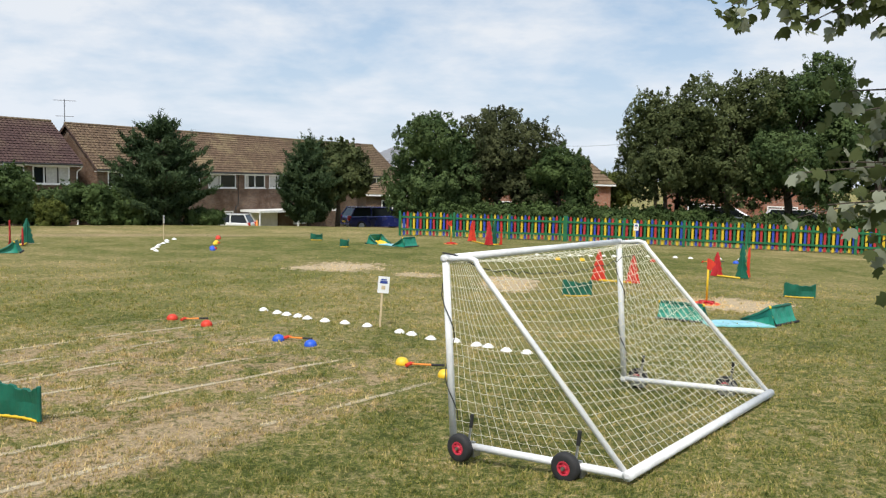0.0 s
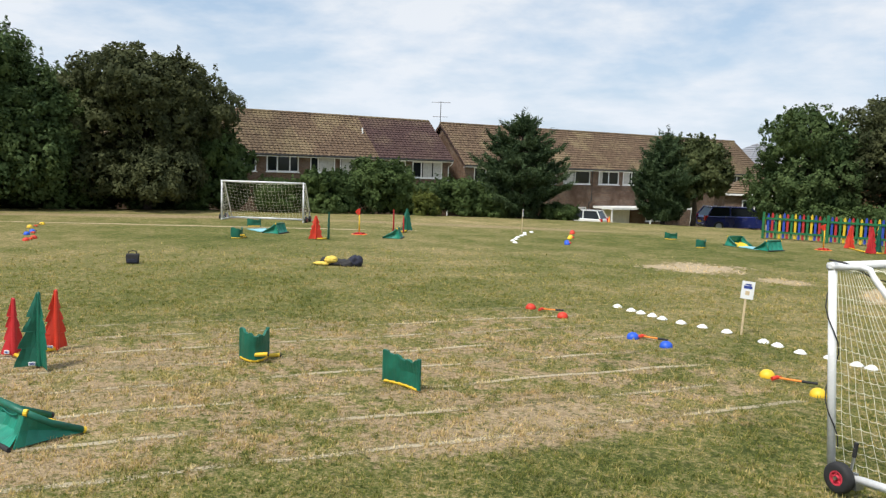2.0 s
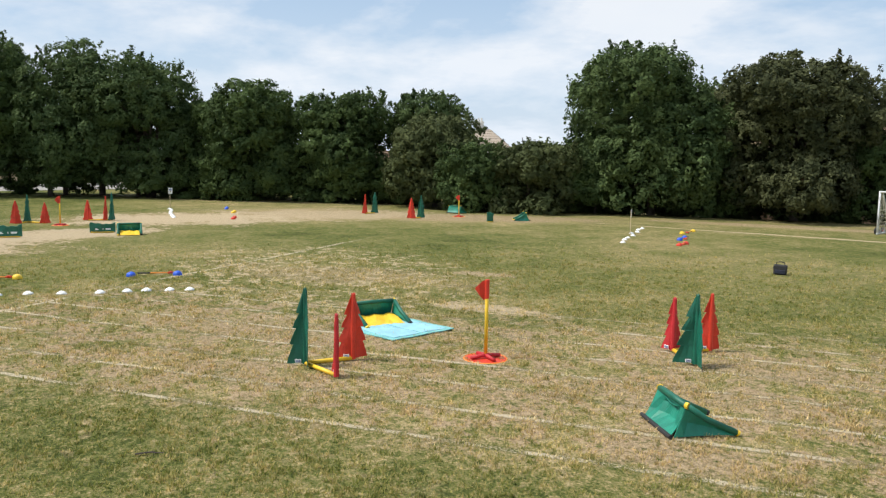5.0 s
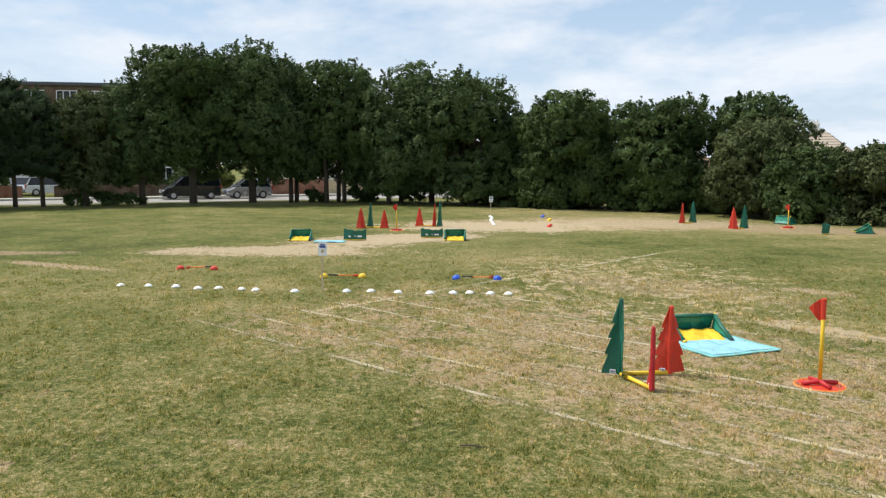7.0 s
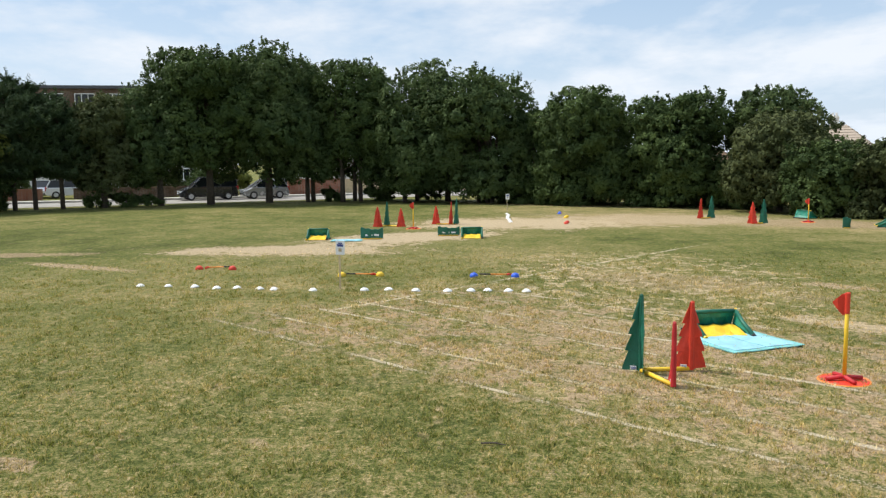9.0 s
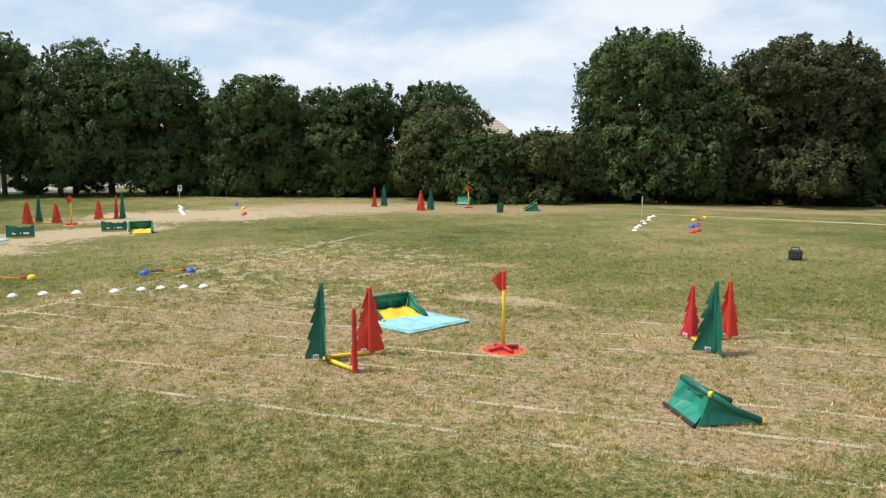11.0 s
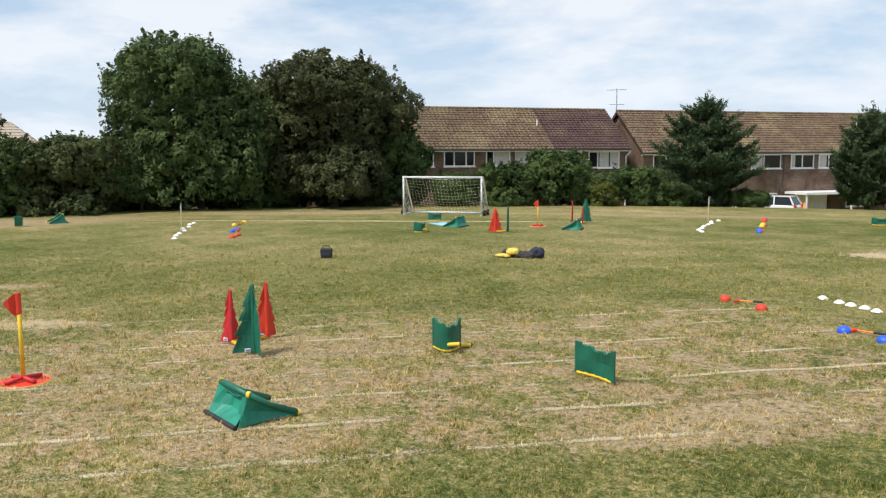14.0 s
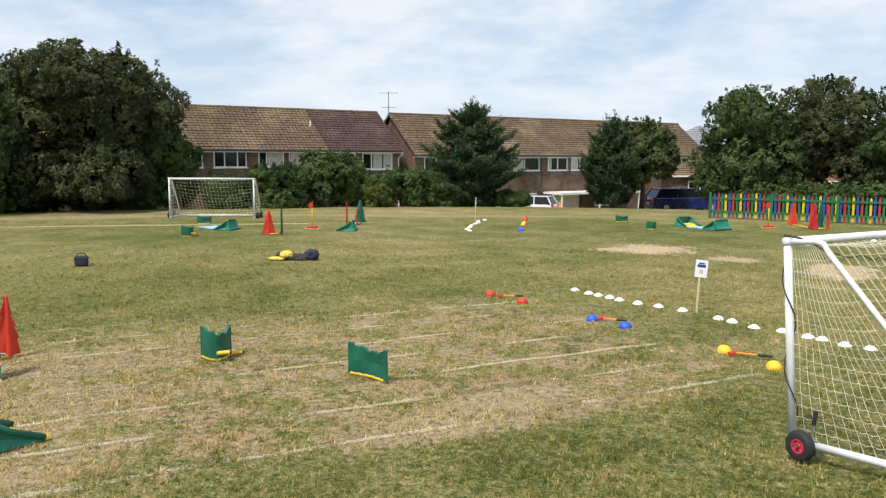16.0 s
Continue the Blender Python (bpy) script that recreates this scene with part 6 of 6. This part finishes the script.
crawl_ramp("collapsed green fabric crawl ramp with yellow corners", -7.02, 4.95, -14, 0.66, 0.70, 0.33, 0.15)
crawl_ramp("green fabric crawl ramp with a yellow floor beside a mat", -13.32, 3.74, -80, 0.80, 0.72, 0.33)
crawl_ramp("green fabric crawl ramp beside a pale blue mat", 5.05, 15.98, -30, 0.86, 0.6, 0.34)
crawl_ramp("green fabric crawl ramp with yellow corners beside a mat", 7.2, 15.85, 40, 0.86, 0.72, 0.36)
for x, y, turn in ((-2.5, 33.1, -130), (-0.85, 31.8, 50), (-17.85, 24.9, 100), (-13.6, 26.4, 110), (-33.0, 17.4, 160), (-38.1, 15.8, 30), (-29.75, -5.43, -90), (-29.9, 0.2, -90)):
    crawl_ramp("green fabric crawl ramp with a yellow floor", x, y, turn, 0.74, 0.66, 0.37)


def mat(x, y, turn, w, d):
    """A thin folding mat: two pale blue halves in a sea-green cloth border."""
    g = thing("folding_mat", "pale blue folding mat with a sea green border on the grass", "mat", x, y, gz(x, y) + 0.012, turn, "folding mats")
    bm = bmesh.new()
    n = 12
    grid = [[(-w / 2 + w * i / n, -d / 2 + d * j / n, 0.009 + 0.004 * math.sin(i * 1.1 + j * 0.7)) for j in range(n + 1)] for i in range(n + 1)]
    sheet(bm, grid, 0.012)
    part("border", bm, M_MATEDGE, g)
    for s in (-1, 1):
        bm = bmesh.new()
        x0, x1 = (-w / 2 + 0.10, -0.015) if s < 0 else (0.015, w / 2 - 0.10)
        grid = [[(x0 + (x1 - x0) * i / n, -d / 2 + 0.09 + (d - 0.18) * j / n, 0.017 + 0.004 * math.sin(((x0 + (x1 - x0) * i / n) + w / 2) / w * n * 1.1 + j * 0.7)) for j in range(n + 1)] for i in range(n + 1)]
        sheet(bm, grid, 0.012)
        part("pad", bm, M_MAT, g, "pale blue pad")


mat(-12.35, 3.98, 113, 1.32, 1.1)
mat(6.1, 15.72, 2, 1.35, 0.75)
mat(-1.7, 32.45, -40, 1.2, 0.8)
mat(-19.1, 25.3, 150, 1.3, 0.8)
mat(-28.85, -4.3, 92, 1.1, 0.7)


# ---- balls, bats, cones and signs ----
def dome_mesh(material, name):
    bm = bmesh.new()
    lathe(bm, [(0.100, 0.0), (0.104, 0.022), (0.092, 0.062), (0.062, 0.092), (0.026, 0.106), (0.0, 0.108)], 20)
    me = bpy.data.meshes.new(name)
    bmesh.ops.recalc_face_normals(bm, faces=bm.faces)
    bm.to_mesh(me)
    bm.free()
    me.shade_smooth()
    me.materials.append(material)
    return me


DOMES = {"red": dome_mesh(M_RED, "dome"), "blue": dome_mesh(M_BLUE, "dome"), "yellow": dome_mesh(M_YELLOW, "dome")}


def dome(colour, x, y):
    ob = new("marker_dome", DOMES[colour])
    ob.matrix_basis = pose(x, y, gz(x, y))
    tagged(ob, f"{colour} plastic marker dome lying on the grass", "marker", f"{colour} marker domes")


def bat(x0, y0, x1, y1):
    """A short toy bat lying on the grass: orange shaft, black grip, red head."""
    ang = math.degrees(math.atan2(y1 - y0, x1 - x0))
    ln = min(0.78, math.hypot(x1 - x0, y1 - y0))
    b = thing("toy_bat", "orange toy bat with a black grip lying on the grass", "bat", x0, y0, gz(x0, y0), ang, "toy bats")
    bm = bmesh.new()
    tube(bm, [(0.05, 0, 0.05), (ln * 0.64, 0, 0.055)], 0.015, 8)
    part("shaft", bm, M_ORANGE, b)
    bm = bmesh.new()
    tube(bm, [(ln * 0.63, 0, 0.055), (ln, 0, 0.06)], 0.018, 8)
    part("grip", bm, M_BLACK, b, "black grip")
    bm = bmesh.new()
    tube(bm, [(-0.03, -0.07, 0.04), (0.02, 0.0, 0.055), (0.06, 0.05, 0.045)], [0.028, 0.03, 0.02], 8)
    part("head", bm, M_RED, b, "red plastic head")


for c, a, b, s in (("red", (-4.89, 14.92), (-4.09, 14.38), (-4.63, 14.77, -4.19, 14.82)), ("blue", (-2.56, 13.22), (-1.96, 12.83), (-2.43, 13.28, -1.98, 13.14)), ("yellow", (-0.42, 11.70), (0.21, 11.0), (-0.31, 11.53, 0.21, 11.43)),
                   ("red", (-21.25, -7.17), (-21.15, -6.26), (-21.3, -6.98, -21.4, -6.3)), ("yellow", (-19.80, -3.18), (-19.81, -2.24), (-19.81, -2.40, -19.85, -3.1)), ("blue", (-19.55, 0.06), (-19.47, 1.05), (-19.6, 0.92, -19.62, 0.2)),
                   ("red", (-22.0, 17.2), (-22.4, 17.8), (-22.1, 17.4, -22.4, 17.8)), ("blue", (-23.6, 18.5), (-24.2, 19.2), (-23.7, 18.8, -24.1, 19.3)), ("yellow", (-25.7, 20.3), (-26.4, 21.4), (-25.8, 20.6, -26.2, 21.2)),
                   ("red", (-9.0, 33.4), (-9.2, 34.2), (-9.0, 33.6, -9.1, 34.2)), ("yellow", (-8.45, 31.0), (-8.6, 31.7), (-8.4, 31.2, -8.5, 31.8)), ("blue", (-7.9, 28.6), (-8.1, 29.3), (-7.9, 28.9, -8.0, 29.4)),
                   ("red", (-35.9, 4.5), (-36.6, 4.65), (-36.1, 4.5, -36.6, 4.6)), ("yellow", (-39.7, 5.0), (-40.4, 5.15), (-39.9, 5.0, -40.4, 5.1)), ("blue", (-42.6, 5.05), (-43.2, 5.15), (-42.8, 5.1, -43.3, 5.2))):
    dome(c, *a)
    dome(c, *b)
    bat(*s)
for c, (x, y) in zip(("yellow", "yellow", "red", "blue"), [(4.42, 27.95), (5.26, 27.85), (7.80, 28.02), (10.79, 28.09)]):
    dome(c, x, y)
bat(9.6, 28.1, 10.6, 28.1)

bm = bmesh.new()
lathe(bm, [(0.100, 0.0), (0.102, 0.006), (0.070, 0.034), (0.032, 0.058), (0.026, 0.060), (0.024, 0.052), (0.066, 0.026), (0.094, 0.0)], 22)
CONE_MESH = bpy.data.meshes.new("cone")
bmesh.ops.recalc_face_normals(bm, faces=bm.faces)
bm.to_mesh(CONE_MESH)
bm.free()
CONE_MESH.shade_smooth()
CONE_MESH.materials.append(M_CONE)


def cone(x, y, row):
    ob = new("saucer_cone", CONE_MESH)
    ob.matrix_basis = pose(x, y, gz(x, y) + 0.004, random.uniform(-4, 4), random.uniform(-4, 4), 0)
    tagged(ob, "white plastic saucer cone on the grass", "cone", row)


CONES_N = [(-3.43, 16.14), (-3.09, 15.84), (-2.87, 15.67), (-2.62, 15.51), (-2.40, 15.29), (-2.03, 15.08), (-1.63, 14.89), (-1.19, 14.66), (-0.56, 14.13), (-0.34, 13.95), (-0.00, 13.58), (0.42, 13.44), (0.77, 13.15), (0.96, 13.03), (1.24, 12.76), (1.56, 12.62)]
CONES_M = [(-18.35, -7.59), (-18.28, -6.93), (-18.20, -6.29), (-17.96, -5.72), (-17.97, -5.26), (-17.81, -4.72), (-17.74, -4.38), (-17.59, -3.49), (-17.61, -2.37), (-17.62, -1.84), (-17.47, -1.24), (-17.40, -0.55), (-17.41, -0.05), (-17.42, 0.31), (-17.35, 0.75), (-17.28, 1.13)]
CONES_R = [(3.91, 29.58), (4.38, 29.59), (5.11, 29.54), (5.49, 29.63), (5.91, 29.62), (6.42, 29.74), (6.80, 29.72), (8.13, 29.92), (9.16, 29.83), (9.67, 29.63), (10.73, 29.56), (11.50, 29.52)]
for x, y in CONES_N:
    cone(x, y, "cones in front of the near goal")
for x, y in CONES_M:
    cone(x, y, "cones across the field")
for x, y in CONES_R:
    cone(x, y, "cones before the painted fence")
for (ax, ay), (bx, by), n, row in (((-23.5, 15.9), (-28.1, 20.2), 8, "cones before the big trees"), ((-9.66, 27.8), (-10.76, 32.85), 8, "cones before the terraces"), ((-37.0, 2.1), (-43.0, 2.35), 10, "cones on the worn ground")):
    for i in range(n):
        q = i / (n - 1)
        cone(ax + (bx - ax) * q + random.uniform(-0.16, 0.16), ay + (by - ay) * q + random.uniform(-0.08, 0.08), row)


def stake_sign(x, y, turn, h=0.95, lean=2.0):
    s = thing("stake_sign", "white laminated sheet with blue print on a wooden stake", "sign", x, y, gz(x, y), turn, "stake signs")
    s.matrix_basis = pose(x, y, gz(x, y), 0, 0, turn) @ pose(0, 0, 0, 0, lean, 0)
    bm = bmesh.new()
    box(bm, -0.018, -0.015, -0.03, 0.018, 0.009, h - 0.06)
    part("stake", bm, M_STAKE, s)
    bm = bmesh.new()
    box(bm, -0.105, -0.022, h - 0.31, 0.105, -0.017, h, pose(0, 0, 0, 0, 1.5, 0))
    sheet_ob = part("sheet", bm, M_LABEL, s)
    for (a, b, c, d), m in (((-0.07, h - 0.13, 0.07, h - 0.08), M_PRINT), ((-0.05, h - 0.07, 0.05, h - 0.045), M_PRINT), ((-0.035, h - 0.24, 0.035, h - 0.17), M_STAKE)):
        bm = bmesh.new()
        box(bm, a, -0.026, b, c, -0.0222, d, pose(0, 0, 0, 0, 1.5, 0))
        part("print_bar", bm, m, sheet_ob)


for x, y, turn, h, lean in ((-0.95, 14.63, 4, 0.95, 2.5), (-17.76, -2.92, 75, 1.08, 0), (-10.96, 32.49, 95, 1.0, 0), (-26.21, 18.22, 138, 0.98, 0), (-44.47, 2.42, 90, 1.02, 0), (8.9, 34.9, -14, 1.0, 0)):
    stake_sign(x, y, turn, h, lean)


# ---- bag and clothes ----
M_CANVAS = plain("black canvas", (0.028, 0.027, 0.028), 0.85, 0, 0.4, 14, 90, 0.4)
M_NAVYCLOTH = plain("navy cloth", (0.022, 0.025, 0.045), 0.9, 0, 0.4, 14, 90, 0.4)
M_YELCLOTH = plain("yellow cloth", (0.72, 0.53, 0.10), 0.9, 0, 0.25, 10, 90, 0.4)


def lump(bm, c, s, seed, squash=0.5):
    """A crumpled heap of cloth."""
    geo = bmesh.ops.create_icosphere(bm, subdivisions=4, radius=1.0)
    for v in geo["verts"]:
        k = 1 + 0.20 * noise.noise(v.co * 1.7 + Vector((seed, 0, 0))) + 0.10 * noise.noise(v.co * 4.5 + Vector((0, seed, 0)))
        q = v.co * k
        v.co = Vector((c[0] + q.x * s[0], c[1] + q.y * s[1], max(0.004, c[2] + q.z * s[2])))


bag = thing("bag", "small black canvas bag standing on the grass", "bag", -15.66, 15.26, 0, 42)
bm = bmesh.new()
box(bm, -0.16, -0.10, 0.0, 0.16, 0.10, 0.25, None, 0.03)
bmesh.ops.subdivide_edges(bm, edges=bm.edges[:], cuts=2, use_grid_fill=True)
for v in bm.verts:
    v.co += Vector((noise.noise(v.co * 9), noise.noise(v.co * 9 + Vector((4, 0, 0))), 0)) * 0.012
part("body", bm, M_CANVAS, bag)
bm = bmesh.new()
tube(bm, [(-0.10, -0.02, 0.24), (-0.09, -0.02, 0.31), (0.0, -0.02, 0.33), (0.09, -0.02, 0.31), (0.10, -0.02, 0.24)], 0.012, 8)
part("strap", bm, M_BLACK, bag)
bm = bmesh.new()
box(bm, -0.12, -0.125, 0.03, 0.12, -0.10, 0.13, None, 0.012)
part("pocket", bm, M_NAVYCLOTH, bag)

for name, lab, mt, lumps in (
        ("jacket", "dark crumpled jacket lying on the grass", M_CANVAS, [((-11.45, 18.28, 0.05), (0.42, 0.22, 0.11), 1.0), ((-11.72, 18.18, 0.08), (0.16, 0.14, 0.13), 2.0), ((-11.15, 18.26, 0.06), (0.26, 0.18, 0.12), 5.0)]),
        ("yellow_top", "yellow top crumpled over the dark jacket", M_YELCLOTH, [((-11.52, 18.12, 0.16), (0.20, 0.15, 0.10), 3.0), ((-11.74, 17.98, 0.05), (0.22, 0.10, 0.05), 4.0)]),
        ("rucksack", "dark navy rucksack lying on the grass", M_NAVYCLOTH, [((-10.93, 18.38, 0.12), (0.19, 0.17, 0.17), 6.0), ((-10.80, 18.36, 0.14), (0.11, 0.12, 0.15), 7.0)])):
    bm = bmesh.new()
    for c, s, seed in lumps:
        lump(bm, c, s, seed)
    tagged(part(name, bm, mt, smooth=True), lab, "clothing" if name != "rucksack" else "bag")


# ---- poplar beside the camera, its twigs hanging into view ----
def poplar_leaf(m, s, fold):
    """One lobed leaf as a fan of faces."""
    ring = [(0.0, 0.0), (0.34, 0.10), (0.52, 0.34), (0.30, 0.46), (0.40, 0.70), (0.16, 0.74), (0.0, 1.0), (-0.16, 0.74), (-0.40, 0.70), (-0.30, 0.46), (-0.52, 0.34), (-0.34, 0.10)]
    pts = [m @ Vector((x * s, y * s, -abs(x) * fold * s + 0.1 * s * math.sin(3 * y))) for x, y in ring]
    pts.append(m @ Vector((0, 0.45 * s, 0.03 * s)))
    faces = [(12, i, (i + 1) % 12) for i in range(12)]
    return pts, faces


def poplar():
    rng = random.Random(12)
    base = Vector((3.9, 1.2, gz(3.9, 1.2)))
    t = thing("poplar_tree", "poplar with lobed green leaves, pale and felted below", "tree", *base)
    bm = bmesh.new()
    tube(bm, [(0, 0, -0.1), (0.05, 0, 1.5), (-0.05, 0.1, 3.0), (0.1, 0.05, 4.6), (0, 0, 6.4)], [0.17, 0.14, 0.12, 0.08, 0.03], 12)
    part("trunk", bm, M_BARK, t, smooth=True)
    tips = {"upper": [(0.99, 2.83, 3.45), (1.03, 2.82, 3.42), (1.06, 2.80, 3.39), (1.10, 2.78, 3.42), (1.14, 2.77, 3.44), (1.19, 2.75, 3.38), (1.23, 2.73, 3.42), (1.25, 2.72, 3.34), (1.31, 2.70, 3.44), (1.40, 2.66, 3.39), (1.44, 2.64, 3.34), (1.5, 2.6, 3.38)],
            "middle": [(1.48, 2.89, 3.14), (1.46, 2.79, 3.05), (1.55, 2.77, 2.98), (1.56, 2.65, 2.97), (1.66, 2.7, 3.1)],
            "lower": [(1.30, 2.76, 2.84), (1.29, 2.77, 2.68), (1.34, 2.66, 2.73), (1.43, 2.80, 2.88), (1.44, 2.58, 2.78), (1.43, 2.48, 2.62), (1.47, 2.47, 2.55), (1.52, 2.62, 2.83), (1.62, 2.6, 2.7)]}
    starts = {"upper": (3.9, 1.25, 4.3), "middle": (3.85, 1.3, 3.4), "lower": (3.85, 1.25, 2.9)}
    knots = {"upper": (2.0, 2.45, 3.75), "middle": (2.05, 2.45, 3.12), "lower": (2.05, 2.35, 2.82)}
    green, pale = ([], []), ([], [])
    for key in tips:
        bm = bmesh.new()
        s, k = Vector(starts[key]) - base, Vector(knots[key]) - base
        tube(bm, [s, s.lerp(k, 0.5) + Vector((0, 0, 0.12)), k], [0.045, 0.028, 0.014], 8)
        part("bough", bm, M_BARK, t, smooth=True)
        for tip in tips[key]:
            p = Vector(tip) - base
            mid = k.lerp(p, 0.55) + Vector((rng.uniform(-.04, .04), rng.uniform(-.04, .04), rng.uniform(0, .06)))
            bm = bmesh.new()
            tube(bm, [k, mid, p], [0.007, 0.005, 0.002], 6)
            part("twig", bm, M_BARK, t)
            for i in range(34):
                q = rng.uniform(0.25, 1.03) ** 0.75
                c = (k.lerp(mid, q * 2) if q < 0.5 else mid.lerp(p, q * 2 - 1)) + Vector((rng.gauss(0, .032), rng.gauss(0, .04), rng.gauss(-0.02, .03)))
                m = Matrix.Translation(c) @ Euler((rng.uniform(-2.4, 0.6), rng.uniform(-1.2, 1.2), rng.uniform(0, 6.28))).to_matrix().to_4x4()
                vs, fs = poplar_leaf(m, rng.uniform(0.040, 0.068), rng.uniform(0.1, 0.6))
                store = pale if rng.random() < (0.2 if key == "upper" else 0.45) else green
                n0 = len(store[0])
                store[0].extend(tuple(v) for v in vs)
                store[1].extend(tuple(n0 + a for a in f) for f in fs)
    # the rest of the crown, over and beside the trunk
    for i in range(900):
        a, rr = rng.uniform(0, 6.28), rng.uniform(0.1, 1.3)
        c = Vector((0.5 + rr * math.cos(a), -0.2 + rr * math.sin(a), rng.uniform(2.2, 6.3)))
        m = Matrix.Translation(c) @ Euler((rng.uniform(-2.4, 0.6), rng.uniform(-1.2, 1.2), rng.uniform(0, 6.28))).to_matrix().to_4x4()
        vs, fs = poplar_leaf(m, rng.uniform(0.05, 0.09), 0.3)
        n0 = len(green[0])
        green[0].extend(tuple(v) for v in vs)
        green[1].extend(tuple(n0 + a for a in f) for f in fs)
    for (v, f), m in ((green, M_POPLAR), (pale, M_POPLAR_UNDER)):
        ob = mesh_object("foliage", v, f, m)
        ob.parent = t
        tagged(ob, kind="stuff")


poplar()

stick = thing("stick", "thin dark dead stick lying on the grass", "stick", -7.94, 0.0, 0.012, 78)
bm = bmesh.new()
tube(bm, [(-0.12, 0, 0.01), (0.0, 0.012, 0.018), (0.13, -0.004, 0.012)], [0.009, 0.008, 0.004], 7)
part("stem", bm, M_BARK, stick)
bm = bmesh.new()
tube(bm, [(0.0, 0.012, 0.018), (0.05, 0.04, 0.02)], [0.005, 0.002], 6)
part("side_twig", bm, M_BARK, stick)
